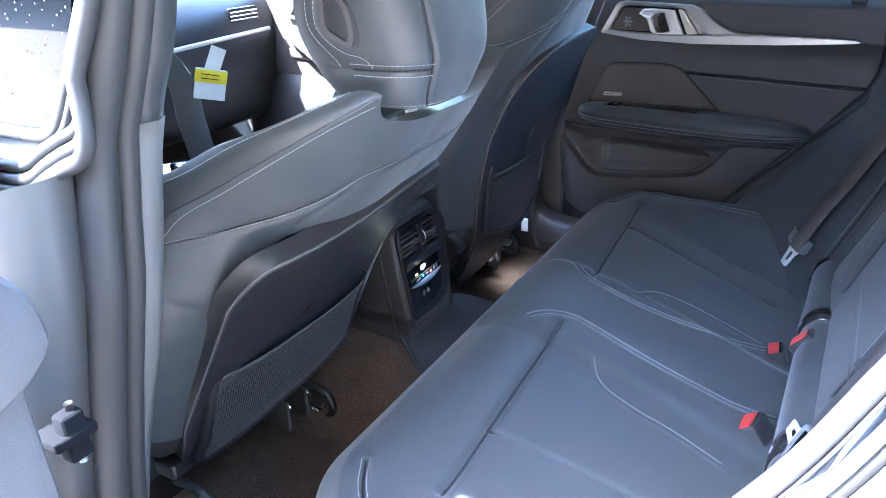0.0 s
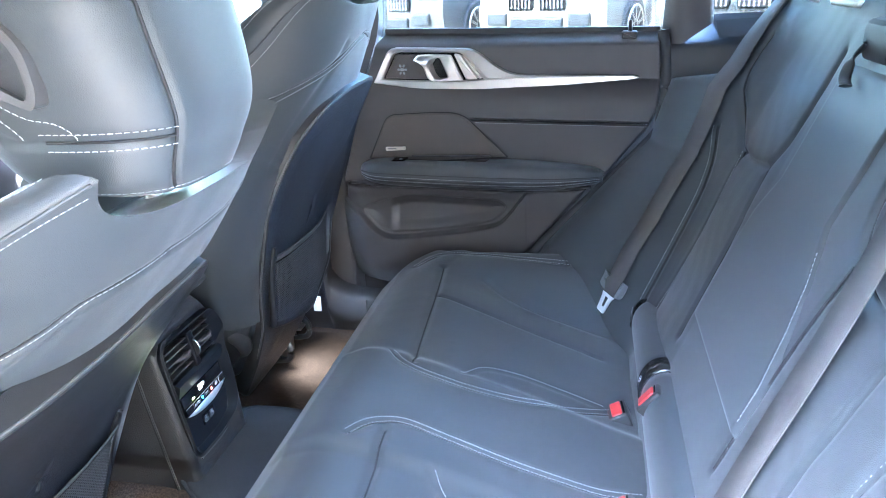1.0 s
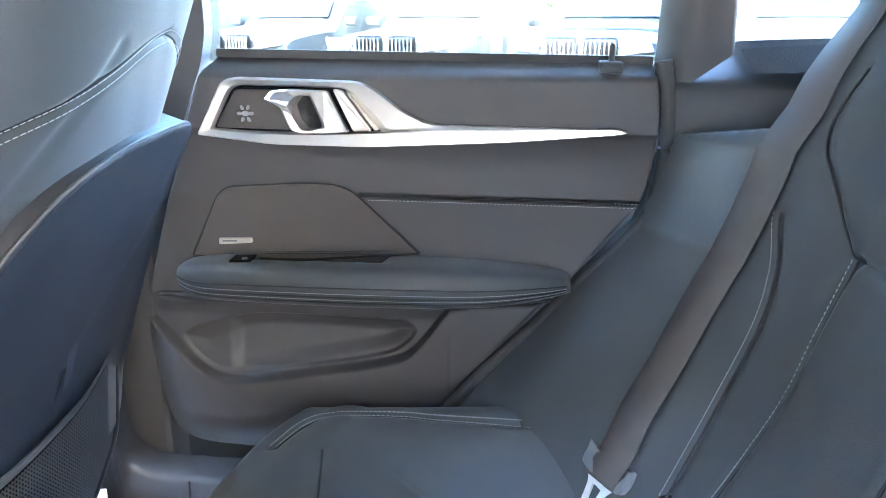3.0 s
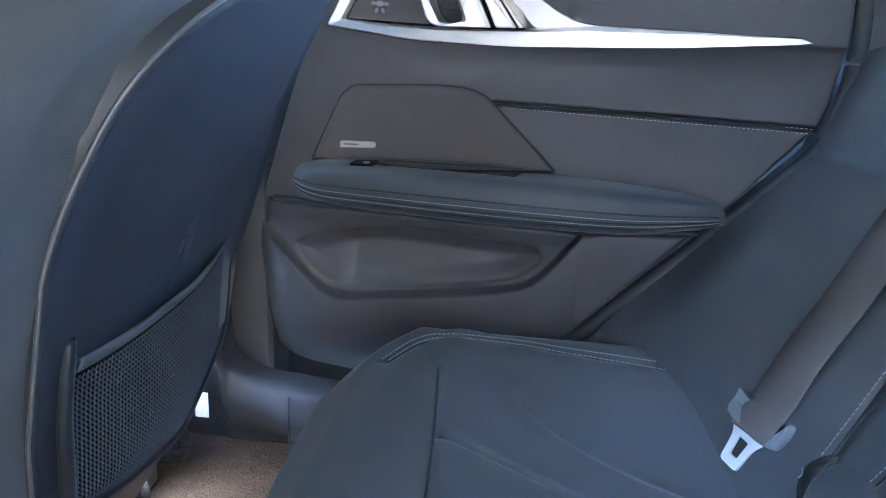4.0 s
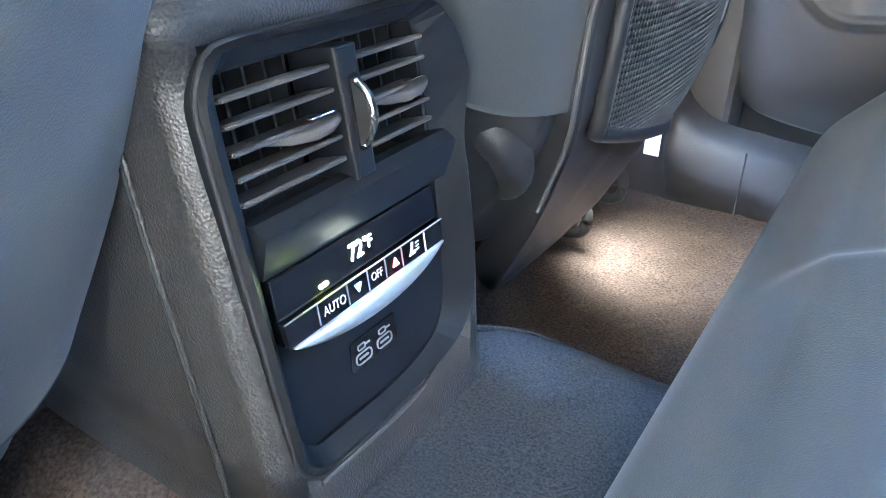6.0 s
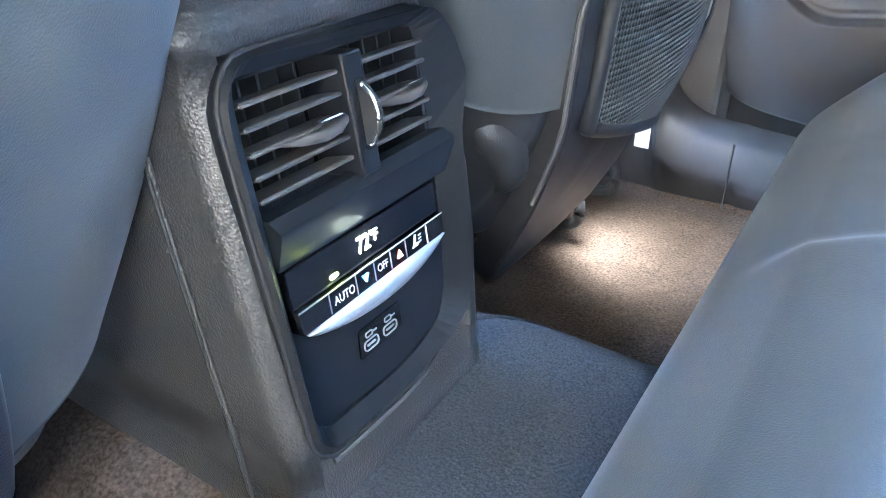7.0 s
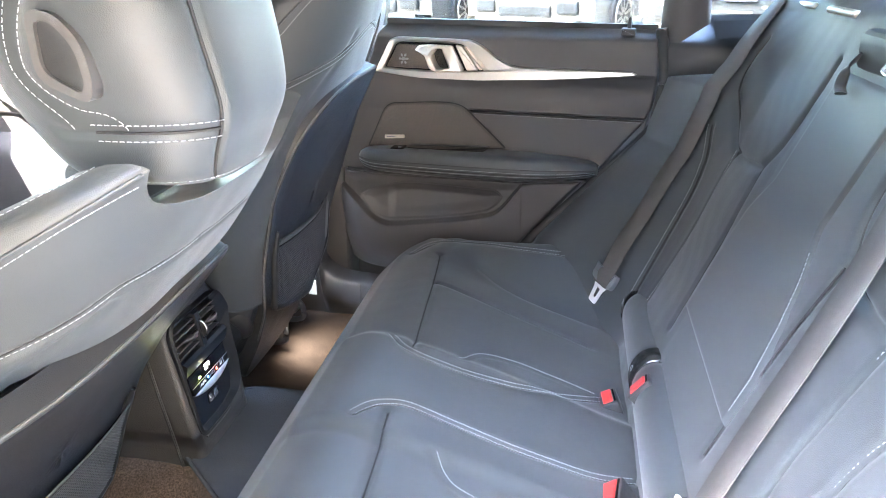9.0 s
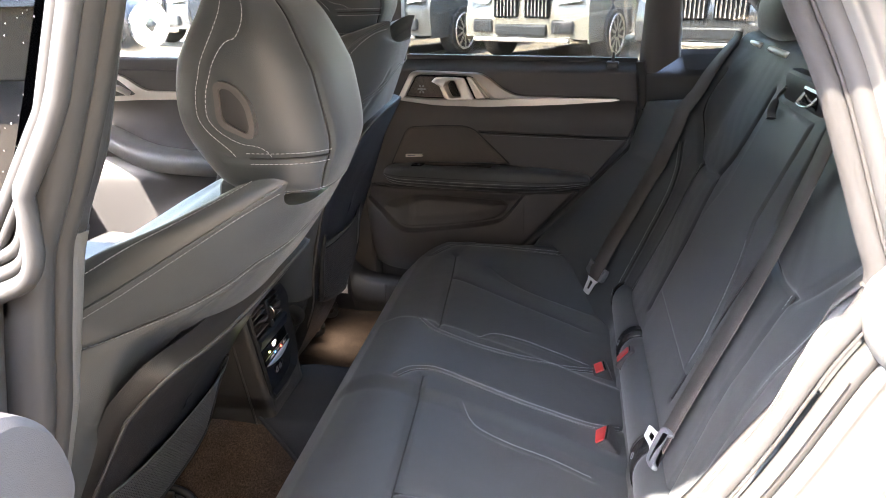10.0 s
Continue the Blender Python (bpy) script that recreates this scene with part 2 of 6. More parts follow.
def loft(name, rings, material, parent, m, label="", cap=False):
    """Faces between outlines of equal count, each [(across, depth, up), ...] in the frame m."""
    P = np.array([[tuple(m @ Vector(p)) for p in r] for r in rings])
    n = P.shape[1]
    F = grid_faces(P.shape[0], n, False, True)
    if cap:
        F.append(tuple((P.shape[0] - 1) * n + a for a in range(n)))
    return put(name, P.reshape(-1, 3), F, material, parent, label, smooth=False)


def round_poly(pts, r=0.01, k=5):
    """Corner points with rounded corners, as a list of 2D points. A point may carry its own radius."""
    out = []
    n = len(pts)
    for i in range(n):
        p = np.array(pts[i][:2])
        rr = pts[i][2] if len(pts[i]) > 2 else r
        a = np.array(pts[i - 1][:2]) - p
        b = np.array(pts[(i + 1) % n][:2]) - p
        la, lb = np.linalg.norm(a), np.linalg.norm(b)
        d = min(rr, la * .48, lb * .48)
        s, e = p + a / la * d, p + b / lb * d
        for t in np.linspace(0, 1, k):
            out.append(tuple((1 - t) ** 2 * s + 2 * t * (1 - t) * p + t * t * e))
    return out


def seam_drop(X, Y, lines, depth, width):
    """How far a padded skin sinks at points (X, Y) near seam lines."""
    best = np.full(X.shape, 9.0)
    for L in lines:
        L = np.asarray(L)
        for a, b in zip(L[:-1], L[1:]):
            d = b - a
            t = np.clip(((X - a[0]) * d[0] + (Y - a[1]) * d[1]) / (d @ d + 1e-12), 0, 1)
            best = np.minimum(best, np.hypot(X - a[0] - t * d[0], Y - a[1] - t * d[1]))
    return depth * (0.75 * np.exp(-(best / width) ** 2) + 0.25 * np.exp(-(best / (width * 5)) ** 2))


# ---- car floor and body ----
def floor_z(y):
    return 0.345 + 0.135 * sm((0.235 - np.abs(y)) / 0.15) + 0.04 * sm((np.abs(y) - 0.635) / 0.02)


def build_floor():
    xs = np.linspace(-1.30, 0.75, 60)
    ys = np.linspace(-0.66, 0.66, 130)
    X, Y = np.meshgrid(xs, ys, indexing='ij')
    Z = floor_z(Y) + 0.25 * sm((-X - 0.75) / 0.5)
    Z = Z + 0.0025 * np.sin(X * 31 + Y * 17) * np.sin(Y * 41 - X * 13)
    Z = Z - 0.09 * sm((X - 0.42) / 0.10) * sm((0.235 - np.abs(Y)) / 0.15)          # drops away under the bench
    ob = sheet("floor", np.stack([X, Y, Z], -1), CARPET)
    tagged(ob, "dark brown-black carpet over the footwells and tunnel", "carpet", kind="structure")
    pan = block("underbody", (-1.9, -0.75, 0.16), (1.9, 0.75, 0.26), PLASTIC_DARK, bevel=0.02)
    tagged(pan, "dark underbody of the car beneath the carpet", "underbody", kind="structure")


def build_tunnel_mat():
    # loose mat over the tunnel: rounded front corners
    m = thing("tunnel_mat", "blue-grey pile mat draped over the centre tunnel", "floor mat")
    xs = np.linspace(0.0, 0.33, 40)
    ys = np.linspace(-0.30, 0.30, 70)
    X, Y = np.meshgrid(xs, ys, indexing='ij')
    front = 0.01 + 0.16 * sm((np.abs(Y) - 0.06) / 0.14)
    X = front + (0.36 - front) * (X / 0.33)
    Z = floor_z(Y) + 0.012 + 0.001 * np.sin(X * 60) * np.sin(Y * 50)
    Z[0] -= 0.011
    sheet("cloth", np.stack([X, Y, Z], -1), MAT_CLOTH, m)
    edge = np.stack([X[0], Y[0], Z[0] + 0.009], -1)
    tube("bound_edge", edge, 0.003, MAT_CLOTH, m, "stitched dark edge binding")


build_floor()
build_tunnel_mat()


def body_shell():
    """Roof, windscreen and rear window."""
    line = spline([(-.85, 1.33), (-.3, 1.41), (.1, 1.432), (.5, 1.41), (.88, 1.325)], 49)
    ys = np.linspace(-.69, .69, 47)
    P = np.array([[(x, y, z - .13 * (abs(y) / .69) ** 4) for y in ys] for x, z in line])
    X, Y = P[..., 0], P[..., 1]
    for name, dz, material, label, cat in (("roof", 0, DIM_SILVER, "curved painted car roof", "car roof"), ("ceiling", -.05, HEADLINER, "grey cloth headliner under the roof", "headliner")):
        F = grid_faces(*X.shape)
        ob = put(name, (P + (0, 0, dz)).reshape(-1, 3), F, material)
        tagged(ob, label, cat, kind="structure")
    for name, a, b, label in (("window_4", (-1.42, 1.01), (-.85, 1.33), "raked windscreen"), ("window_5", (.88, 1.325), (1.68, 1.0), "sloping rear window")):
        P2 = np.array([[(a[0] + (b[0] - a[0]) * t, y, a[1] + (b[1] - a[1]) * t + .04 * math.sin(math.pi * t) - .08 * (abs(y) / .62) ** 4) for y in np.linspace(-.62, .62, 12)] for t in np.linspace(0, 1, 10)])
        g = sheet(name, P2, CLEAR if a[0] < 0 else REAR_GLASS)
        g.visible_shadow = False
        tagged(g, label, "window", kind="structure")
    w = block("wall_boot", (1.66, -.64, .26), (1.70, .64, 1.0), PLASTIC_DARK, bevel=.01)
    tagged(w, "dark panel closing the boot", "panel", kind="structure")
    w = block("wall_firewall", (-1.36, -.66, .26), (-1.30, .66, .97), PLASTIC_DARK, bevel=.01)
    tagged(w, "dark firewall ahead of the footwells", "panel", kind="structure")
    w = block("wall_right", (-1.36, .765, .24), (1.70, .80, .975), DIM_SILVER, bevel=.012)
    tagged(w, "painted outer skin of the closed side", "body panel", kind="structure")
    w = block("wall_left", (.70, -.80, .24), (1.70, -.765, .985), DIM_SILVER, bevel=.012)
    tagged(w, "painted rear quarter panel by the open doorway", "body panel", kind="structure")


body_shell()

# ---- rear bench ----
PROF = spline([(.19, .572), (.225, .586), (.26, .587), (.30, .577), (.40, .545), (.50, .511), (.585, .477), (.70, .44)], 200)


def cushion_z(x, y):
    a = np.abs(y)
    z = np.interp(x, PROF[:, 0], PROF[:, 1])
    z = z + sm((a - .39) / .15) * np.clip(.585 - z, 0, .1)
    return z + .010 * sm((.13 - a) / .03)


BACK_Z = (.45, .577, .713, .80, .86, .91, .95, 1.05)
BACK_X = (.38, .44, .56, .64, .655, .67, .73, .83)


def back_x(y, z):
    a = np.abs(y)
    xc = .64 + .40 * (z - .53)
    edge = np.interp(z, BACK_Z, BACK_X)
    return xc - (xc - edge) * sm((a - .34) / .26) * .95


# seams of the outer seat (right hand side), plan x, y
CROSS_R = spline([(.273, .458), (.283, .334), (.291, .18), (.296, .096)], 30)
CROSS_L = spline([(.318, -.46), (.313, -.336), (.307, -.20), (.300, -.070)], 30)
PIPE_R = spline([(.262, .112), (.280, .090), (.305, .080), (.341, .077), (.392, .079), (.466, .097), (.549, .145), (.60, .18)], 50)
PIPE_L = spline([(.262, -.094), (.275, -.072), (.291, -.056), (.321, -.043), (.381, -.047), (.465, -.051), (.548, -.042), (.615, -.017)], 50)
OUTER = spline([(.219, .458), (.228, .474), (.242, .498), (.262, .520), (.290, .530), (.361, .528), (.403, .522), (.512, .514)], 40)
PANEL = spline([(.288, .336), (.375, .322), (.47, .309), (.565, .309)], 30)
FOLD = spline([(.355, .440), (.401, .409), (.474, .393), (.575, .404)], 30)
LOOP = spline([(.366, .112), (.392, .150), (.443, .163), (.497, .163), (.565, .166)], 30)


PANEL_NEAR = PANEL * np.array((1, -1)) + np.array((.024, 0))


def mirror(L):
    return L * np.array((1, -1))


def build_cushion():
    nose = spline([(.215, .30), (.165, .35), (.142, .43), (.140, .49), (.152, .535), (.19, .572)], 46)[:-1]
    top = PROF[PROF[:, 0] < .655][::2]
    sec = resample(np.vstack([nose, top]), 0.0045)
    ys = np.concatenate([np.linspace(-.60, .60, 300)])
    nx, ny = len(sec), len(ys)
    Y = np.broadcast_to(ys, (nx, ny)).copy()
    X = np.broadcast_to(sec[:, :1], (nx, ny)).copy()
    Z = np.broadcast_to(sec[:, 1:], (nx, ny)).copy()
    a = np.abs(Y)
    row = np.arange(nx)[:, None] * .0045
    start = .0045 * int(np.where((sec[:, 1] > .54) & (np.arange(nx) > 20))[0][0])
    onTop = sm((row - start) / .05) + 0 * X
    Z = Z + (cushion_z(X, Y) - np.interp(X, PROF[:, 0], PROF[:, 1])) * onTop
    back = .075 * sm((a - .42) / .18) ** 1.3          # front corners swing back towards the doors
    X = X + back * np.clip((.50 - X) / .3, 0, 1)
    Z = Z - .10 * np.clip((a - .535) / .065, 0, 1) ** 2.2   # rounded outer ends
    lines = []
    lines += [OUTER, mirror(OUTER)]
    lines += [CROSS_R, CROSS_L, PIPE_R, PIPE_L]
    drop = seam_drop(X, Y, lines, .0080, .0045) + seam_drop(X, Y, [FOLD, mirror(FOLD), LOOP, mirror(LOOP)], .0038, .0065) + seam_drop(X, Y, [PANEL, PANEL_NEAR], .0045, .0035)
    puff = .004 * np.sin(np.clip((a - .10) / .33, 0, 1) * np.pi) * onTop
    wr = .00012 * np.sin(X * 70 + 9 * np.sin(Y * 12)) * np.sin(Y * 55 + 4 * np.sin(X * 33)) * onTop
    Z = Z - drop * onTop + puff + wr
    bench = thing("rear_bench_cushion", "black leatherette rear bench cushion with light stitching", "car seat")
    sheet("cover", np.stack([X, Y, Z], -1), LEATHER, bench)
    block("foam_base", (.20, -.58, .31), (.66, .58, .40), PLASTIC_DARK, bench, bevel=.02)
    # added dark block stands for the shade in the gap behind the cushion
    block("rear_gap", (.50, -.40, .33), (.72, .40, .452), SEAM_SHADE, bench, bevel=.01)

    def lay(L, dx=0.0, dy=0.0):
        L = resample(L, .004)
        n = np.gradient(L, axis=0)
        n = np.stack([-n[:, 1], n[:, 0]], 1) / (np.linalg.norm(n, axis=1)[:, None] + 1e-9)
        Q = L + n * dx
        zz = cushion_z(Q[:, 0], Q[:, 1]) + .004 * np.sin(np.clip((np.abs(Q[:, 1]) - .10) / .33, 0, 1) * np.pi)
        k = .075 * sm((np.abs(Q[:, 1]) - .42) / .18) ** 1.3 * 0
        zz = zz - .10 * np.clip((np.abs(Q[:, 1]) - .535) / .065, 0, 1) ** 2.2
        return np.stack([Q[:, 0] + k, Q[:, 1], zz], 1)
    rows = []
    for M in (PIPE_R, PIPE_L, OUTER, mirror(OUTER)):
        rows += [lay(M, .0045) - (0, 0, .0022), lay(M, -.0045) - (0, 0, .0022)]
    for M in (LOOP, mirror(LOOP)):
        rows.append(lay(M, .004) - (0, 0, .002))
    stitches("stitching", rows, bench, radius=.00045, lift=.0008)
    # dark lines laid in the seam grooves carry their shade
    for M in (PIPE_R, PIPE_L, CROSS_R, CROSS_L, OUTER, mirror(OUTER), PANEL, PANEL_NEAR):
        tube("seam", lay(M) - (0, 0, .0066), .0013, SEAM_SHADE, bench)
    return bench


def to_back(L, lift=0.0):
    """Lines given as (y, z) laid on the backrest."""
    L = resample(L, .004)
    return np.stack([back_x(L[:, 0], L[:, 1]) - lift, L[:, 0], L[:, 1]], 1)


VEE = np.vstack([spline([(.455, .99), (.448, .94), (.395, .868), (.362, .836)], 20), spline([(.355, .832), (.29, .832), (.215, .840)], 12), spline([(.212, .842), (.185, .88), (.176, .93), (.172, .99)], 16)])
BOLSTER = spline([(.438, .853), (.436, .843), (.419, .805), (.402, .753), (.395, .675), (.391, .584), (.391, .56)], 30)
RIB_A = spline([(.344, .832), (.338, .765), (.331, .705), (.339, .633), (.351, .559)], 26)
RIB_B = spline([(.206, .838), (.193, .756), (.190, .68), (.188, .60)], 20)
ARM_Z = (.632, .70, .755, .80, .83, .85, .99)
ARM_L, ARM_R = (-.132, -.132, -.118, -.100, -.080, -.068, -.072), (.182, .184, .184, .176, .158, .146, .142)      # edges of the folded armrest


def other(L):
    """The same seam on the left half, whose inner edge meets the armrest."""
    return L * (-1, 1) + (.07, 0)


def build_back():
    zs = np.linspace(.44, 1.035, 170)
    ys = np.linspace(-.632, .632, 344)
    Z, Y = np.meshgrid(zs, ys, indexing='ij')
    X = back_x(Y, Z)
    lines = []
    for L in (VEE, BOLSTER, RIB_A, RIB_B):
        lines += [L, other(L)]
    X = X + seam_drop(Y, Z, lines[:2], .009, .005) + seam_drop(Y, Z, lines[2:], .0065, .0045)
    X = X + .0003 * np.sin(Z * 66 + 7 * np.sin(Y * 14)) * np.sin(Y * 52 + 3 * np.sin(Z * 31))
    X = X - .006 * np.sin(np.clip((np.abs(Y) - .16) / .24, 0, 1) * np.pi) * sm((1.0 - Z) / .1)
    side = np.abs(Y) > .478
    Zc = np.where(side, np.minimum(Z, .905 + .026 * np.clip((.605 - np.abs(Y)) / .127, 0, 1)), Z)
    X = np.where(side, back_x(Y, Zc) + .004 * (Z > Zc), X)
    Z = Zc
    P = np.stack([X, Y, Z], -1)
    # roll over the top and down the rear
    topz = []
    for k in range(1, 9):
        th = k / 8 * np.pi / 2 * 1.5
        row = P[-1].copy()
        tall = np.where(row[:, 2] > .95, 1.0, .04)
        row[:, 0] += .035 * (1 - np.cos(th)) * tall
        row[:, 2] += .028 * np.sin(th) * tall
        topz.append(row)
    tail = topz[-1].copy()
    tail[:, 0] += .05
    tail[:, 2] -= .25
    P = np.concatenate([P, np.array(topz), tail[None]])
    b = thing("bench_back", "black leatherette rear backrest with stitched panels and side bolsters", "car seat")
    sheet("cover", P, LEATHER, b)
    rows = []
    for L in (BOLSTER, RIB_A):
        for s in (1, -1):
            rows.append(to_back((L if s > 0 else other(L)) + (.004, 0), .0))
    stitches("stitching", rows, b, normal=(-.93, 0, .37))
    # groove shade along the backrest seams, drawn as dark lines
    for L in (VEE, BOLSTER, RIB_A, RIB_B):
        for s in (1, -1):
            tube("seam", to_back(L if s > 0 else other(L)) + ((.0068 if L is VEE else .0028), 0, 0), .0013, SEAM_SHADE, b)
    return b


build_cushion()
build_back()


BRIGHT_LOOP = surface("loop_metal", (0.8, 0.8, 0.8), 0.25, metal=1.0, vary=0.04)


def build_armrest():
    """Fold-down centre armrest: a padded slab in the middle of the backrest."""
    a = thing("centre_armrest", "folded-up black leatherette centre armrest", "armrest")
    Z, K = np.meshgrid(np.linspace(.632, .995, 110), np.linspace(0, 1, 70), indexing='ij')
    yl, yr = np.interp(Z, ARM_Z, ARM_L), np.interp(Z, ARM_Z, ARM_R)
    Y = yl + (yr - yl) * K
    e = np.minimum(np.minimum(Y - yl, yr - Y) / .016, np.minimum(Z - .632, .995 - Z) / .016)
    X = .64 + .40 * (Z - .53) - .015 * sm(e) + .011
    sheet("pad", np.stack([X, Y, Z], -1), LEATHER, a)
    ysb = np.linspace(-.130, .180, 16)
    low = np.array([[(.680 + .03 * (k / 5), y, .632 - .055 * np.sin(k / 5 * 1.5)) for y in ysb] for k in range(6)])
    sheet("lower_edge", low, LEATHER, a)
    block("strap_recess", (.822, -.078, .988), (.87, .112, 1.036), PLASTIC_DARK, a, "black recess with a metal loop", bevel=.012, segs=3)
    block("recess_well", (.8205, -.060, .996), (.85, .010, 1.026), GLOSS, a, bevel=.006)
    tube("metal_loop", spline([(.826, -.052, 1.020), (.815, -.050, 1.005), (.812, -.035, 1.001), (.812, -.015, 1.001), (.815, -.002, 1.005), (.826, .000, 1.020)], 30), .0036, BRIGHT_LOOP, a, squash=(1, .6))
    tube("pull_strap", spline([(.822, .088, 1.010), (.812, .096, .992), (.804, .086, .974), (.800, .066, .968)], 20), .007, LEATHER, a, squash=(1, .3))
    zz = np.linspace(.66, .828, 60)
    rim = lambda E, dy: np.stack([.64 + .40 * (zz - .53) - .0035, np.interp(zz, ARM_Z, E) + dy, zz], 1)
    stitches("stitching", [rim(ARM_L, .013)], a, normal=(-.93, 0, .37))
    for E in (ARM_L, ARM_R):
        zz = np.linspace(.64, .985, 80)
        tube("seam", rim(E, .0) + (.009, 0, 0), .0014, SEAM_SHADE, a)
    return a


build_armrest()


def build_roll(y0, y1):
    """Padded roll between cushion and backrest."""
    ys = np.linspace(y0, y1, 24)
    th = np.linspace(0, 2 * np.pi, 24, endpoint=False)
    e = np.minimum(ys - y0, y1 - ys) / .012
    r = .046 * (0.82 + .18 * np.sqrt(np.clip(e, 0, 1)))
    P = np.stack([np.stack([.650 + r[i] * np.cos(th) * .75, np.full(24, y), .520 + r[i] * np.sin(th)], -1) for i, y in enumerate(ys)])
    ob = thing("seat_roll", "black padded roll between the bench cushion and backrest", "seat bolster", "rolls along the backrest foot")
    sheet("cover", P, LEATHER, ob, close_v=True, caps=True)
    for i in (1, -2):
        tube("end_seam", P[i], .0011, SEAM_SHADE, ob, closed=True, up=(0, 1, 0))
    return ob


for y0, y1 in ((.175, .395), (-.165, .155), (-.395, -.185)):
    build_roll(y0, y1)


# ---- right rear door ----
DOOR = Matrix(((.9964, .0845, 0, .113), (-.0845, .9964, 0, .634), (0, 0, 1, 0), (0, 0, 0, 1)))


def door_pt(a, z, off=0.0):
    return tuple(DOOR @ Vector((a, off, z)))


def polygon_field(poly, A, Z):
    """Inside mask and distance to a closed outline, on a grid."""
    p = np.array([q[:2] for q in poly], float)
    ins = np.zeros(A.shape, bool)
    best = np.full(A.shape, 9.)
    for i in range(len(p)):
        a, b = p[i - 1], p[i]
        ins ^= ((b[1] > Z) != (a[1] > Z)) & (A < (a[0] - b[0]) * (Z - b[1]) / (a[1] - b[1] + 1e-12) + b[0])
        d = b - a
        t = np.clip(((A - a[0]) * d[0] + (Z - a[1]) * d[1]) / (d @ d + 1e-12), 0, 1)
        best = np.minimum(best, np.hypot(A - a[0] - t * d[0], Z - a[1] - t * d[1]))
    return ins, best


def build_door():
    d = thing("rear_door", "closed rear car door with black trim, metal handle bezel and padded armrest", "car door")
    P = lambda *k, **q: prism(*k, parent=d, frame_m=DOOR, **q)
    M3, MT = np.array(DOOR.to_3x3()), np.array(DOOR.translation)
    world = lambda V: np.asarray(V, float).reshape(-1, 3) @ M3.T + MT

    def relief(name, outline, off, material, step=.0022, roll=.004, label=""):
        """Moulded trim: a skin with the outline (a, z) and depth off(a, z), rolled back at its rim."""
        o = np.array([q[:2] for q in outline])
        n_a, n_z = (int((o[:, k].max() - o[:, k].min()) / step) + 2 for k in (0, 1))
        A, Z = np.meshgrid(np.linspace(o[:, 0].min(), o[:, 0].max(), n_a), np.linspace(o[:, 1].min(), o[:, 1].max(), n_z), indexing='ij')
        ins, dist = polygon_field(outline, A, Z)
        O = off(A, Z) + np.where(ins, roll * 1.6 * (1 - np.sqrt(1 - (1 - np.clip(dist / roll, 0, 1)) ** 2)), roll * 1.6 + dist * 2)
        keep = (ins | (dist < step * 1.2)).reshape(-1)
        F = [f for f in grid_faces(n_a, n_z) if keep[list(f)].all()]
        return put(name, world(np.stack([A, O, Z], -1)), F, material, d, label)

    # upper trim: sloping ledge at the glass, flat face round the bezel, hollow below it
    def up_off(A, Z):
        ledge = .060 * sm((Z - .966) / .03) ** 1.2
        crease = .004 * sm((.909 - Z) / .006)
        hollow = .010 * np.sin(np.clip((.905 - Z) / .078, 0, 1) * np.pi)
        return ledge + crease + hollow * (.4 + .6 * sm((A - .0) / .2))
    upper = round_poly([(.012, .9955, .004), (.539, .990, .006), (.547, .90, .03), (.542, .85, .02), (.531, .8265, .003), (.192, .8300, .002), (.176, .694, .002), (-.088, .693, .004), (-.046, .832, .03)], .004)
    relief("upper_panel", upper, up_off, PLASTIC)
    mid = round_poly([(.195, .8272, .002), (.531, .8238, .003), (.447, .716), (.428, .697), (.179, .694, .002)], .004)
    relief("middle_panel", mid, lambda A, Z: .004 + .004 * np.sin(np.clip((.83 - Z) / .13, 0, 1) * np.pi), PLASTIC)
    low = round_poly([(-.088, .6905, .004), (.31, .690, .004), (.328, .697, .006), (.424, .702, .006), (.32, .578), (.26, .50), (.19, .44), (-.004, .450, .05), (-.078, .462, .04), (-.118, .495, .04), (-.130, .545, .03), (-.112, .604)], .006)
    pocket = round_poly([(-.052, .637, .010), (-.028, .650, .02), (.014, .663, .02), (.052, .672, .02), (.106, .672, .03), (.247, .667, .012), (.264, .654, .010), (.258, .640, .012), (.236, .620, .02), (.192, .608, .03), (.104, .593, .03), (.014, .584, .02), (-.012, .590, .015), (-.036, .610, .02)], .012)
    LEDGE = spline([(-.135, .690), (-.100, .660), (-.055, .628), (-.024, .595), (.007, .578), (.049, .580), (.120, .591), (.180, .601), (.232, .613), (.252, .622), (.272, .643), (.301, .682), (.318, .696), (.43, .707)], 90)

    def low_off(A, Z):
        over = Z - np.interp(A, LEDGE[:, 0], LEDGE[:, 1])
        base = .009 * (1 - sm((Z - .664) / .028)) * sm((A + .11) / .05)          # overhang under the armrest
        off = -.011 + (.011 + base) * sm((over + .002) / .006) + .010 * sm(-over / .13)      # lip of the bin stands proud
        ins, dist = polygon_field(pocket, A, Z)
        bowl = .005 * sm(dist / .004) + .020 * sm(dist / .026) * np.clip((Z - .580) / .09, 0, 1)
        off = off + np.where(ins, bowl * (.45 + .55 * sm((A - .01) / .02)), 0)
        corner = np.hypot(np.clip(-.02 - A, 0, 1), np.clip(.56 - Z, 0, 1))
        return off + .05 * sm(corner / .13) ** 2 + .012 * sm((-.05 - A) / .08)
    relief("lower_panel", low, low_off, PLASTIC, step=.0016, roll=.008)
    P("door_core", round_poly([(.012, .965), (.545, .960), (.546, .88), (.53, .805), (.32, .578), (.19, .44), (-.07, .455), (-.12, .53), (-.05, .81)], .02), .062, .12, PLASTIC_DARK)
    P("glass_rubber", round_poly([(.012, .990), (.54, .985), (.54, .995), (.012, 1.000)], .002), .045, .070, RUBBER)
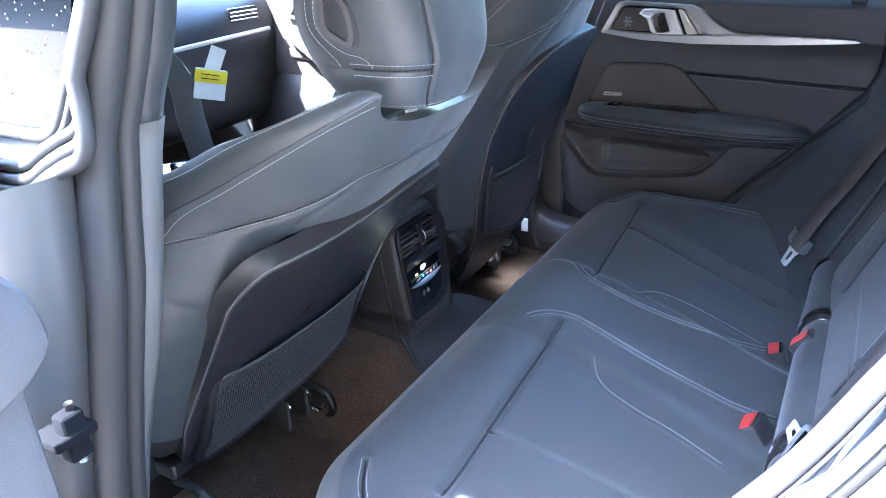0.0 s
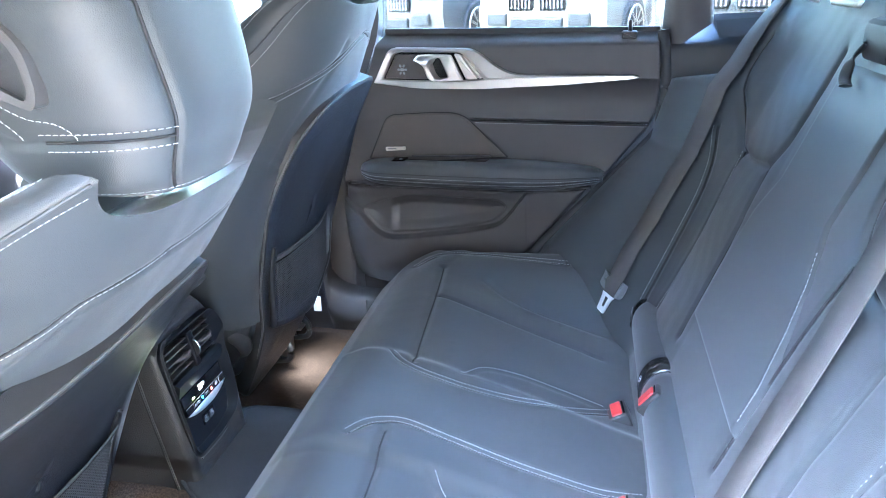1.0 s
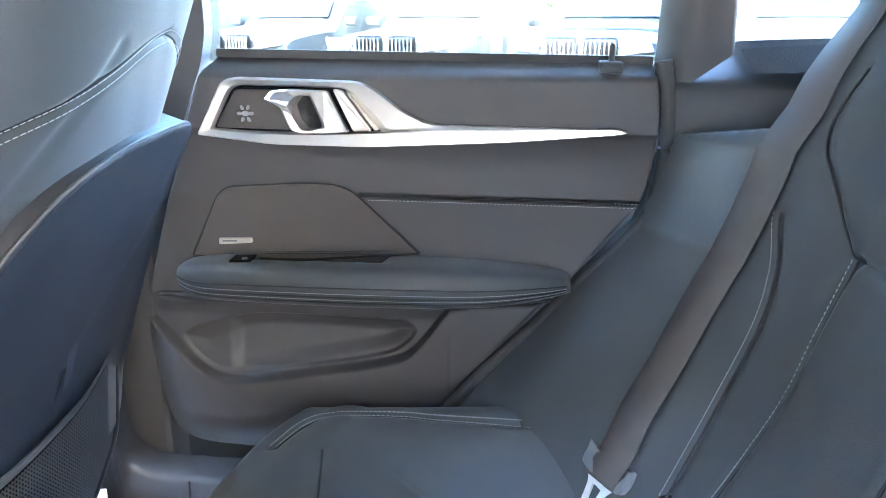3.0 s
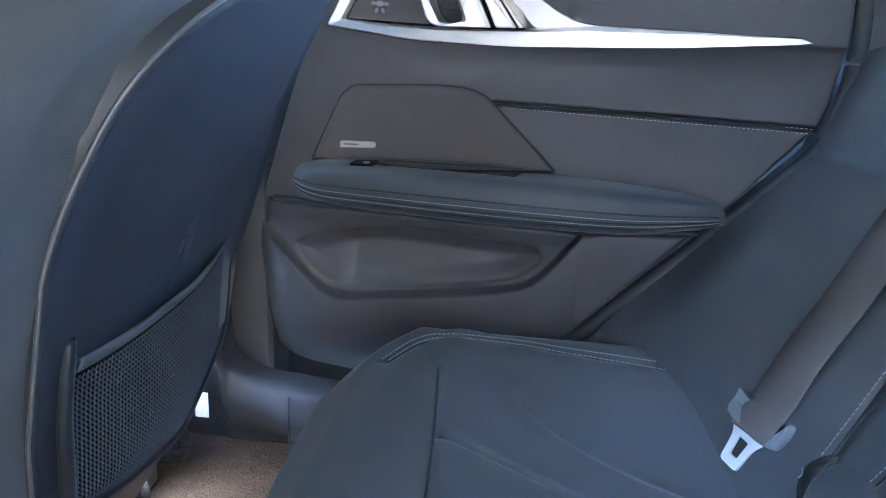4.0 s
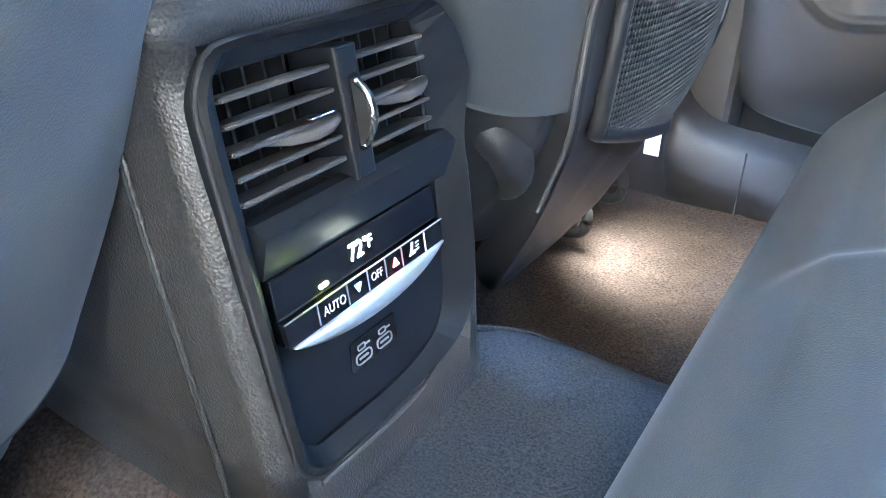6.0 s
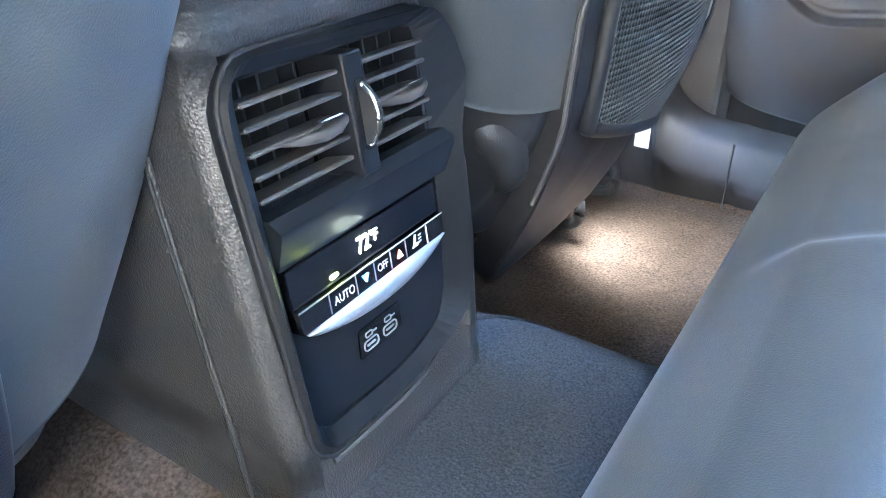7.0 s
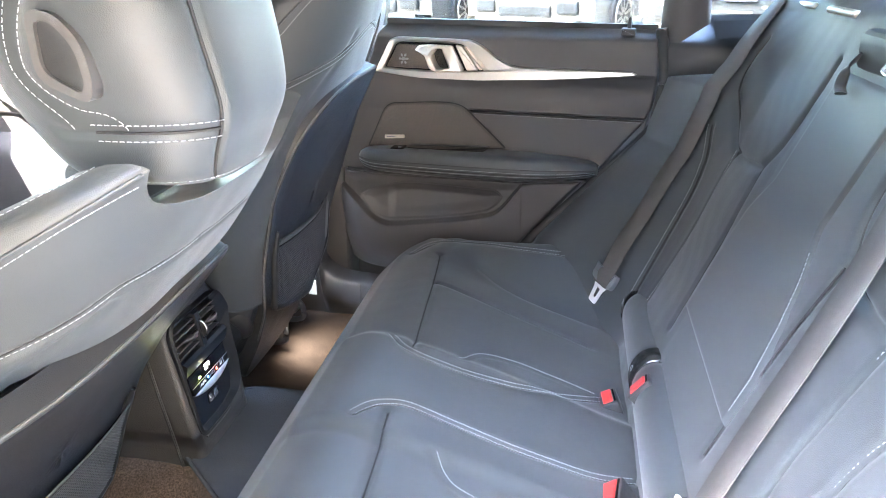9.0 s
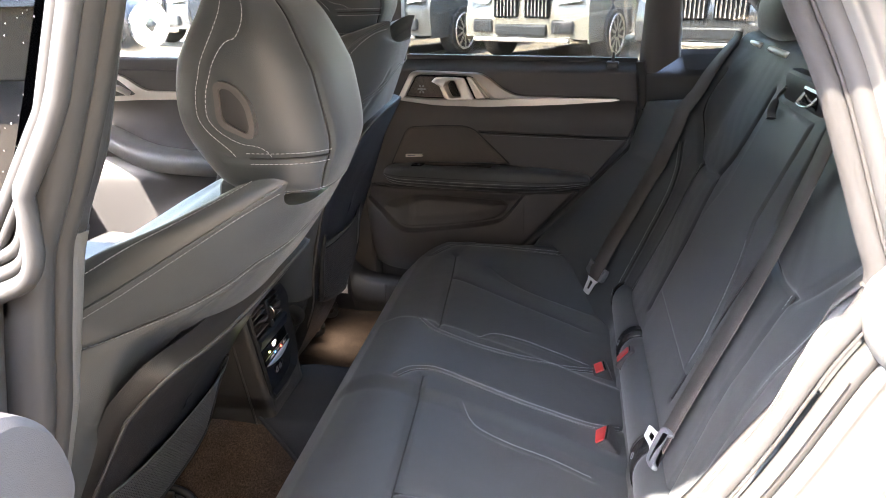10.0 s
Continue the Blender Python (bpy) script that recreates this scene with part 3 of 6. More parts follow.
    # metal bezel: chamfered ring with a long tail
    outer = round_poly([(.0, .9015, .003), (.034, .965, .010), (.05, .9695, .01), (.197, .966, .02), (.218, .956, .01), (.254, .928, .02), (.284, .9165, .02), (.499, .9145, .002), (.509, .911, .002), (.495, .9085, .001), (.377, .8985, .02), (.21, .890, .02), (.09, .891, .02)], .01)
    inner = round_poly([(.020, .9095, .003), (.044, .955, .006), (.055, .960, .006), (.176, .9575, .006), (.184, .954, .004), (.200, .934, .004), (.220, .9105, .003), (.222, .9085, .001), (.215, .908, .001), (.19, .9072, .001), (.15, .9064, .002), (.108, .906, .002), (.06, .907, .002)], .004)
    oo = np.array(outer)
    io = np.array(inner)
    rings = [[(a, .006, z) for a, z in oo], [(a, -.006, z) for a, z in oo]]
    rings += [[(a, -.0105, z) for a, z in oo + (io - oo) * np.minimum(.26, .003 / (np.linalg.norm(io - oo, axis=1)[:, None] + 1e-6))]]
    rings += [[(a, -.0085, z) for a, z in oo + (io - oo) * .82], [(a, -.004, z) for a, z in io], [(a, .002, z) for a, z in io]]
    loft("handle_bezel", rings, SATIN, d, DOOR, "brushed aluminium bezel")
    P("bezel_cup", inner, .000, .003, GLOSS)
    # perforated tweeter cover with a star of slots
    P("tweeter_cover", round_poly([(.023, .9100), (.049, .955, .006), (.112, .955), (.118, .9085)], .004), -.003, .0005, SPEAKER)
    for k in range(7):
        an = k * math.pi / 3
        c = Vector((.060, -.0035, .927)) + (Vector((.0072 * math.cos(an), 0, .0080 * math.sin(an))) if k < 6 else Vector())
        bm = bmesh.new()
        bmesh.ops.create_uvsphere(bm, u_segments=10, v_segments=6, radius=.0028 if k < 6 else .0042, matrix=DOOR @ Matrix.Translation(c) @ Matrix.Rotation(-an, 4, 'Y') @ Matrix.Diagonal((1.2, .35, .8, 1)))
        part("tweeter_petal", bm, GREY_MARK, d)
    # pull handle: tapering wing running into a slanted loop, and the fixed plate beside it
    h_o = round_poly([(.085, .945, .002), (.094, .9545, .004), (.118, .9575, .004), (.163, .9555, .003), (.186, .9085, .003), (.130, .9065, .004), (.118, .912, .006), (.108, .938, .004)], .004)
    h_i = round_poly([(.1215, .938, .002), (.126, .944, .003), (.131, .950, .003), (.142, .950, .002), (.156, .917, .003), (.153, .911, .003), (.134, .911, .004), (.126, .922, .006)], .003)
    tip = lambda a: -.012 - .016 * float(sm((a - .083) / .03)) + .004 * float(sm((a - .15) / .04))
    rings = [[(a, tip(a) + .012, z) for a, z in h_o], [(a, tip(a) + .002, z) for a, z in h_o]]
    ho, hi_ = np.array(h_o), np.array(h_i)
    rings += [[(a, tip(a), z) for a, z in ho + (hi_ - ho) * .18], [(a, tip(a) + .0012, z) for a, z in ho + (hi_ - ho) * .85], [(a, tip(a) + .006, z) for a, z in hi_], [(a, .0, z) for a, z in hi_]]
    loft("pull_handle", rings, SATIN, d, DOOR, "satin metal pull handle")
    P("handle_plate", round_poly([(.167, .957), (.179, .9555), (.212, .9095), (.190, .9085)], .003), -.014, -.001, SATIN, bevel=.0018)
    P("handle_plate", round_poly([(.181, .9545), (.186, .952), (.2195, .9105), (.2145, .9095)], .001), -.010, -.001, SATIN, bevel=.0012)
    # loudspeaker grille with a shadow gap, and its plate
    grille = round_poly([(-.0225, .747, .003), (.016, .827, .012), (.030, .8365, .01), (.124, .8425, .03), (.159, .842, .02), (.182, .835, .015), (.266, .757, .003), (.12, .745, .02)], .01)
    relief("speaker_grille", grille, lambda A, Z: -.002 + .004 * sm((.84 - Z) / .1), SPEAKER, roll=.003)
    rim = np.array(grille)
    tube("grille_gap", [door_pt(a, z, .0045) for a, z in rim], .0020, SEAM_SHADE, d, closed=True, up=(0, 1, 0))
    P("name_plate", round_poly([(.015, .7725), (.057, .7740), (.0575, .7675), (.015, .7645)], .002), -.0035, .002, SATIN, bevel=.0006)
    P("plate_marking", [(.020, .7702), (.038, .7708), (.038, .7690), (.020, .7684)], -.0040, -.003, GREY_MARK)
    # armrest: padded wedge, rounded at the front end and tapering to the rear
    t_z = spline([(-.042, .729), (-.030, .741), (.0, .748), (.07, .7515), (.25, .752), (.35, .7490), (.43, .742), (.452, .733)], 60)
    b_z = spline([(-.042, .716), (-.02, .707), (.03, .702), (.2, .699), (.35, .7025), (.452, .717)], 60)
    dep = spline([(-.042, .012), (-.030, .030), (-.005, .048), (.04, .057), (.2, .060), (.33, .057), (.42, .040), (.452, .022)], 60)
    SEC = spline([(.20, 1.0), (-.55, 1.02), (-.86, .93), (-.985, .70), (-1.0, .45), (-.96, .24), (-.82, .06), (-.45, .0), (.20, -.02)], 60)     # depth, height

    def arm_pt(a, k, out=0.0):
        zt, zb, dd = (float(np.interp(a, c[:, 0], c[:, 1])) for c in (t_z, b_z, dep))
        q, h = SEC[k]
        q2, h2 = SEC[min(k + 1, 59)] - SEC[max(k - 1, 0)]
        nn = math.hypot(q2 * dd, h2 * (zt - zb)) + 1e-9
        o = q * dd + (-h2 * (zt - zb)) / nn * -1 * out
        z = zb + h * (zt - zb) + (q2 * dd) / nn * -1 * out
        grip = float(sm((a - .055) / .02) * sm((.235 - a) / .03) * sm((q + .52) / .12)) if h > .9 else 0.0
        return (a, o + .004, z - .017 * grip)
    al = np.concatenate([np.linspace(-.042, .0, 20), np.linspace(.006, .44, 120), np.linspace(.443, .452, 6)])
    rings = np.array([world([arm_pt(a, k) for k in range(60)]) for a in al])
    sheet("armrest_pad", rings, LEATHER, d, close_v=True, caps=True)
    run = np.linspace(-.036, .446, 180)
    along = lambda k, out: world([arm_pt(a, k, out) for a in run])
    stitches("stitching", [along(30, .0005), along(35, .0005)], d, normal=(-.08, -1, 0), length=.0032, gap=.0018)
    for k in (26, 33, 38):
        tube("seam", along(k, .0), .0009, SEAM_SHADE, d)
    tube("armrest_rail", world([(a, -.016 * float(sm((a + .05) / .05) * sm((.44 - a) / .1)), .6955 + .006 * float(sm((a - .3) / .12))) for a in np.linspace(-.07, .43, 80)]), .0034, PLASTIC_DARK, d, "dark rail under the armrest pad")
    bm = bmesh.new()
    lay = lambda a, q, z: bm.verts.new(world([(a, q, z)])[0])
    nose = [(.060, -.004, .7375), (.228, -.004, .7385), (.215, -.024, .7385), (.075, -.024, .7375)]
    bm.faces.new([lay(*p) for p in nose])
    r = bmesh.ops.extrude_face_region(bm, geom=list(bm.faces))
    bmesh.ops.translate(bm, verts=[v for v in r["geom"] if isinstance(v, bmesh.types.BMVert)], vec=(0, 0, -.006))
    part("grip_well", bm, PLASTIC_DARK, d, bevel=.001)
    P("grip_edge", round_poly([(.075, .7535), (.228, .7575), (.236, .7605), (.07, .7565)], .001), -.0062, -.001, PLASTIC_DARK, bevel=.0008)
    P("window_switch", round_poly([(.036, .7530), (.064, .7545), (.062, .7485), (.037, .7480)], .002), -.034, -.006, GLOSS, bevel=.002)
    P("switch_mark", [(.052, .7555), (.058, .7560), (.058, .7540), (.052, .7535)], -.030, -.026, GREY_MARK)
    rows = []
    for dz, a0 in ((.0016, .50), (-.0034, .203)):
        rows.append(world([(a, .0022, .8275 - .0036 * (a - .2) / .33 + dz) for a in np.linspace(a0, .528, 70)]))
    stitches("stitching", rows, d, normal=(-.08, -1, 0), length=.003, gap=.0018)
    tube("seam_piping", world([(a, .0045, .8287 - .0036 * (a - .2) / .33) for a in np.linspace(.19, .530, 40)]), .0016, SEAM_SHADE, d)
    # lock pin on its base
    P("pin_base", round_poly([(.474, .9905), (.500, .990), (.500, .976), (.474, .977)], .003), .010, .040, PLASTIC, bevel=.003)
    tube("lock_pin", [door_pt(.488, z, .022) for z in (.985, .998, 1.007, 1.010)], [.0042, .0036, .0036, .002], PLASTIC_DARK, d)
    # rubber seal along the rear edge, bright strip
    seal = spline([(.540, .992), (.550, .93), (.552, .88), (.547, .84), (.534, .80), (.451, .708), (.324, .574), (.24, .48)], 60)
    tube("door_seal", [door_pt(a + .005, z, .012) for a, z in seal], .0105, RUBBER, d)
    tube("sill_guard", [door_pt(a + .011, z, .001) for a, z in seal[16:30]], .0014, SATIN, d)
    tube("sill_guard", [door_pt(a + .010, z, .002) for a, z in seal[30:50]], .0009, EDGE_LIGHT, d)
    # side glass
    g = P("window_pane", [(.0, .985), (.545, .98), (.60, 1.27), (-.05, 1.30)], .052, .056, GLASS)
    g.visible_shadow = False
    return d


build_door()


# ---- body sides behind the doors ----
def quarter_trim(s):
    """Quarter trim between the door and the backrest; s = 1 right, -1 left."""
    name = "quarter_trim"
    q = thing(name, "black quarter trim and pillar beside the rear backrest", "interior trim")
    n = 26
    a = np.linspace(0, 1, n)
    x0_ = .662 if s > 0 else .740
    rows = []
    for z, off in ((.78, 0.0), (.86, .0), (.905, -.003), (.935, -.003), (.957, -.001), (.966, .006), (.980, .030), (1.0, .058), (1.01, .075)):
        rows.append([(x0_ + (.962 - x0_) * t, s * (.598 - .10 * t + off), z + .012 * t) for t in a])
    sheet("side_panel", np.array(rows), PLASTIC_DARK, q)
    gr_ = np.array([[(.745 + .17 * t, s * (.598 - .028 - .10 * (.083 + .17 * t) / .3 + .016 + .046 * h), .9745 + .026 * h + .012 * t + .0045) for h in (0, .5, 1)] for t in np.linspace(0, 1, 8)])
    sheet("speaker_grille", gr_, QUARTER_WEAVE, q)
    # pillar between door glass and quarter glass
    if s > 0:
        P = []
        for t in np.linspace(0, 1, 14):
            z = .966 + .36 * t
            x0, x1 = .658 + .012 * t, .742 - .02 * t
            P.append([(x0, s * .640, z), (x0 + .006, s * (.606 - .03 * t), z), (x0 + .03, s * (.596 - .03 * t), z), (x1 - .01, s * (.598 - .03 * t), z + .03 * (1 - t)), (x1, s * (.612 - .03 * t), z + .035 * (1 - t)), (x1, s * .640, z + .035 * (1 - t))])
        sheet("pillar_cover", np.array(P), PLASTIC, q)
    # rear pillar below the roof
    P = []
    for t in np.linspace(0, 1, 10):
        z = 1.02 + .30 * t
        x0 = .965 - .30 * t
        P.append([(x0, s * .66, z), (x0 + .01, s * .585, z), (x0 + .3, s * .56, z), (x0 + .6, s * .56, z)])
    sheet("rear_pillar", np.array(P), PLASTIC, q)
    return q


for s in (1, -1):
    quarter_trim(s)
shelf = block("parcel_shelf", (.90, -.56, .985), (1.62, .56, 1.0), PLASTIC, bevel=.006)
tagged(shelf, "dark cloth parcel shelf behind the backrest", "parcel shelf")
qg = prism("window_2", [(.735, 1.0), (.98, 1.03), (.73, 1.30), (.70, 1.30)], .662, .666, GLASS)
qg.visible_shadow = False
tagged(qg, "small fixed quarter window", "window", kind="structure")


def rear_headrest(y, w, z0=1.055):
    h = thing("rear_headrest", "low black leatherette rear headrest", "headrest", "rear headrests")
    th = np.linspace(0, 2 * np.pi, 32, endpoint=False)
    rings = []
    for t in np.linspace(-1, 1, 24):
        k = (1 - abs(t) ** 3.2) ** .45 if abs(t) < 1 else 0.02
        k = max(k, .05)
        rings.append([(.885 + .050 * k * math.copysign(abs(math.cos(u)) ** .7, math.cos(u)), y + w * t, z0 + .045 + .046 * k * math.copysign(abs(math.sin(u)) ** .7, math.sin(u))) for u in th])
    sheet("pad", np.array(rings), LEATHER, h, close_v=True, caps=True)
    for d in (-.05, .05):
        tube("post", [(.885, y + d, z0 - .05), (.885, y + d, z0 + .03)], .006, CHROME, h)
        tube("collar", [(.885, y + d, z0 - .012), (.885, y + d, z0)], .014, PLASTIC_DARK, h)
    row = [np.array([(.885 - .051 * math.sin(v), y + w * .55, z0 + .045 - .047 * math.cos(v)) for v in np.linspace(.6, 2.6, 30)])]
    stitches("stitching", row, h, normal=(-1, 0, 0))
    return h


rear_headrest(.33, .12)
rear_headrest(.02, .10, 1.06)
rear_headrest(-.33, .12)
for y in (.415, .245, -.245, -.415):
    c = block("release_plate", (.838, y - .055, 1.040), (.872, y + .055, 1.0495), SATIN, bevel=.0045, segs=3)
    tagged(c, "satin metal headrest guide plate on the backrest top", "guide plate", "headrest guides")


# ---- front seats ----
# outer ridge of the seat back (u across, v up, w rearwards, v of the middle) from the foot to the headrest notch
RIDGE = np.array([(.236, -.103, -.045, -.103), (.268, 0, -.085, .02), (.252, .10, -.115, .14), (.210, .180, -.114, .215), (.180, .247, -.090, .275), (.152, .322, -.062, .328), (.104, .408, -.030, .376)])
RISE = np.array((0, .7, 1, 1, 1, 1, .12))[:, None] * np.array((0, 1, 0, 1))
RIDGE_T = np.linspace(0, 1, 200)
REAR = spline([(-.29, .040), (-.20, .050), (-.15, .050), (-.115, .047), (-.08, .036), (-.03, .019), (.02, .008), (.10, .0), (.24, .002), (.33, -.002), (.40, -.012), (.44, -.03)], 120)
SEAM = spline([(.42, 1.0), (.457, .93), (.49, .83), (.53, .745), (.572, .645), (.635, .435), (.69, .2), (.71, 0)], 90)      # (t, q) on the seat back
SEAM_NEAR = spline([(.42, 1.0), (.457, .93), (.49, .83), (.53, .745), (.59, .645), (.674, .52), (.739, .445), (.764, .351), (.789, .197), (.81, 0)], 90)
SEAM_FAR = spline([(.81, 0), (.812, .137), (.824, .318), (.834, .478), (.85, .60), (.862, .80), (.866, .97)], 90)
DART = spline([(.352, .93), (.325, .80), (.300, .66), (.300, .59), (.33, .58), (.365, .62)], 40)
CREASE = spline([(.70, .42), (.55, .55), (.40, .66), (.30, .72)], 30)


def seat_skin(t, q, ridge=None, inner=(1.0, 0.0, 2.3)):
    """Rear leather of the seat back: t from foot to top, q from -1 to 1 across."""
    uk, vk, wk, vc = (np.interp(t, RIDGE_T, ridge[:, k]) for k in range(4))
    a = np.abs(q)
    wide, add, power = inner          # fuller shoulder on the inner side
    uk = np.where(np.asarray(q) < 0, uk * (1 + (wide - 1) * sm((t - .22) / .25)) + add * sm((t - .3) / .4), uk)
    full = 1 - np.clip(1 - a ** 3.2, 0, 1) ** (1 / 3.2)
    b = sm((t - .15) / .4)
    f = full * (1 - b) + a ** np.where(np.asarray(q) < 0, power, 2.3) * b
    r = np.interp(vc, REAR[:, 0], REAR[:, 1])
    return np.stack([uk * q, vc + (vk - vc) * a ** (2 + 9 * sm((t - .84) / .16)), r + (wk - r) * f], -1)


def front_seat(origin, recline, side, label, rise, inner, seams):
    """Front seat. Local axes: u across, v up the back from the map pocket's top, w rearwards."""
    s = thing("reclining_seat", label, "car seat", "front seats", at=origin)
    ridge_ = spline(RIDGE + RISE * rise, 200)
    skin = lambda t, q: seat_skin(t, q, ridge_, inner)
    cr_, sr_ = math.cos(radians(recline)), math.sin(radians(recline))

    def L(u, v, w):
        return np.stack([v * sr_ + w * cr_, u * side, v * cr_ - w * sr_], -1)
    LP = lambda Q: L(Q[..., 0], Q[..., 1], Q[..., 2])
    R = lambda v: np.interp(v, REAR[:, 0], REAR[:, 1])
    ts, qs = np.linspace(0, 1, 130), np.linspace(-1, 1, 121)
    T, Q = np.meshgrid(ts, qs, indexing='ij')
    S = skin(T, Q)
    for one, deep, wide in ((SEAM, .0045, .0035), (DART, .0025, .006), (CREASE, .0022, .005)):
        for sg in (1, -1):
            line = seams[sg < 0] if one is SEAM else one
            C = resample(skin(line[:, 0], line[:, 1] * sg), .003)
            d = np.sqrt(((S[:, :, None] - C[None, None]) ** 2).sum(-1)).min(-1)
            S[..., 2] -= deep * np.exp(-(d / wide) ** 2)
    S[..., 2] += .0003 * np.sin(S[..., 1] * 60 + 5 * np.sin(S[..., 0] * 20)) * np.sin(S[..., 0] * 44)
    # front of the shoulders: up and forward from the ridge, then down to the seat face
    edge = skin(ts, np.ones_like(ts))
    k = sm((edge[:, 1] - .02) / .22)
    fr_ = []
    for fu, dv, dw in ((1.01, .003, -.004), (1.02, .006, -.012), (1.03, .006, -.022), (1.03, .000, -.034), (1.01, -.016, -.046), (.94, -.05, -.058), (.6, -.075, -.062), (.2, -.08, -.062)):
        kf = 1 + (fu - 1) * k if fu > 1 else fu
        fr_.append(np.stack([edge[:, 0] * kf, edge[:, 1] + dv * k + dw * .9 * sm((ts - .72) / .28), edge[:, 2] + dw * (.45 + .55 * k) - .06 * (1 - k)], -1))
    wi = 1 + (inner[0] - 1) * sm((ts - .22) / .25) + inner[1] * sm((ts - .3) / .4) / edge[:, 0]
    mir = np.stack([-wi, np.ones_like(ts), np.ones_like(ts)], -1)
    ring = np.concatenate([S, np.stack(fr_, 1), np.stack([f * mir for f in fr_[::-1]], 1)], 1)
    nq, nv = len(qs), ring.shape[1]
    P = LP(ring)
    F = grid_faces(*P.shape[:2], False, True) + [tuple(range(nv - 1, -1, -1))]
    o = (len(ts) - 1) * nv
    nf = len(fr_)
    # close the top between the rear and front edges
    top_r = [o + a for a in range(nq)]
    top_f = [o + nq - 1] + [o + nq + a for a in range(2 * nf)] + [o]
    fr_pts = ring[-1][[a - o for a in top_f]]
    rr_pts = ring[-1]
    near = [int(np.argmin(np.abs(rr_pts[:nq, 0] - p[0]))) for p in fr_pts]
    for a in range(len(top_f) - 1):
        lo_, hi_ = near[a + 1], near[a]
        idx = top_r[lo_:hi_ + 1]
        face = [top_f[a]] + ([top_f[a + 1]] if top_f[a + 1] not in idx else []) + idx
        face = list(dict.fromkeys(face))
        if len(face) > 2:
            F.append(tuple(face))
    put("back_cover", P.reshape(-1, 3), F, LEATHER, s)
    # moulded lower cover
    th = np.linspace(0, 2 * np.pi, 120, endpoint=False)
    F2, T2 = np.meshgrid(np.linspace(0, 1, 30), th, indexing='ij')
    low = -.225 + .04 * np.sin(T2)
    V2 = low + (-.101 - low) * F2
    hw = np.interp(V2, (-.28, -.18, -.101), (.17, .208, .236))
    cu, cw = np.sin(T2), np.cos(T2)
    e = .62
    cu, cw = np.sign(cu) * np.abs(cu) ** e, np.sign(cw) * np.abs(cw) ** e
    rnd_ = -.03 * sm((.2 - F2) / .2) ** 2
    ridge = .007 * np.exp(-((np.abs(hw * cu) - .185) / .012) ** 2) * (cw > 0)
    w2 = R(V2) - .075 + (.075 + rnd_) * cw - .02 * np.abs(cu) ** 3 * (cw > 0) + ridge - .002
    P = L((hw + rnd_) * cu, V2, w2)
    n2 = P.shape[1]
    F = grid_faces(*P.shape[:2], False, True) + [tuple(range(n2 - 1, -1, -1)), tuple((P.shape[0] - 1) * n2 + a for a in range(n2))]
    put("lower_cover", P.reshape(-1, 3), F, PLASTIC_DARK, s, "black moulded lower cover")
    # threads along the seams
    rows = []
    for sg in (1, -1):
        C = seams[sg < 0]
        for d in ((.011, -.011) if side > 0 else (.011,)):
            rows.append(LP(skin(C[:, 0] + d * 1.1, C[:, 1] * sg) + (0, 0, .0004)))
        tube("seam", LP(skin(C[:, 0], C[:, 1] * sg) - (0, 0, .0035)), .0011, SEAM_SHADE, s)
        tt = np.linspace(.42, .985, 150)
        rows.append(LP(skin(tt, np.full(150, .965 * sg)) + (0, 0, .0003)))
        mid = (fr_[2] + fr_[3]) / 2
        mid = (mid if sg > 0 else mid * mir)[ts > .45]
        rows.append(LP(mid + (0, .0012, .0005)))
        tube("piping", LP(skin(tt, np.full(150, sg * .999)) + (0, .0005, .0003)), .0014, LEATHER, s, sides=6)
    stitches("stitching", rows, s, normal=(.5, 0, .4), length=.0032, gap=.0016, radius=.00034)
    # height of the leather at (u, v)
    flat = S.reshape(-1, 3)

    def RW(u, v):
        u, v = np.asarray(u, float), np.asarray(v, float)
        d2 = (flat[None, :, 0] - u.reshape(-1, 1)) ** 2 + (flat[None, :, 1] - v.reshape(-1, 1)) ** 2
        ix = np.argpartition(d2, 5, axis=1)[:, :5]
        wt = 1 / (np.take_along_axis(d2, ix, 1) + 1e-6)
        lw = ((flat[ix, 2] * wt).sum(1) / wt.sum(1)).reshape(u.shape)
        base_ = R(v) - .014 * np.abs(u / .17) ** 3
        return np.where(v > -.10, np.maximum(base_, lw), base_)

    def RS(u, v):
        return R(v) - .014 * np.abs(np.asarray(u) / .17) ** 3 + .003 - (.012 if side > 0 else 0) * sm(np.asarray(u) / .16) * sm((.12 - np.asarray(v)) / .1)
    # hard shell on the rear face, running down to the foot
    arch = [(-.125, -.285, .02), (-.02, -.248, .03), (.10, -.224, .04), (.150, -.19, .04), (.170, -.12, .07), (.170, .18, .07), (.160, .236, .03), (.10, .256, .05), (-.04, .256, .06), (-.115, .234, .07), (-.160, .185, .08), (-.172, .10, .07), (-.166, -.10, .07), (-.150, -.20, .05)]
    if side < 0:
        arch = [(-.125, -.285, .02), (-.02, -.248, .03), (.108, -.224, .04), (.162, -.19, .04), (.184, -.12, .07), (.184, .155, .07), (.173, .203, .03), (.108, .221, .05), (.017, .243, .05), (-.03, .262, .05), (-.10, .268, .018), (-.122, .245, .02), (-.132, .15, .06), (-.160, .0, .1), (-.166, -.10, .07), (-.150, -.20, .05)]
    out = np.array(round_poly(arch, .03, 6))
    cen = np.array((0, .04))
    rings = []
    for f, lift in ((1.0, -.02), (1.008, .003), (1.0, .0065), (.97, .0045), (.80, .003), (.55, .003), (.3, .002), (.1, .002), (.002, .002)):
        q = cen + (out - cen) * f
        rings.append(L(q[:, 0], q[:, 1], RS(q[:, 0], q[:, 1]) + lift))
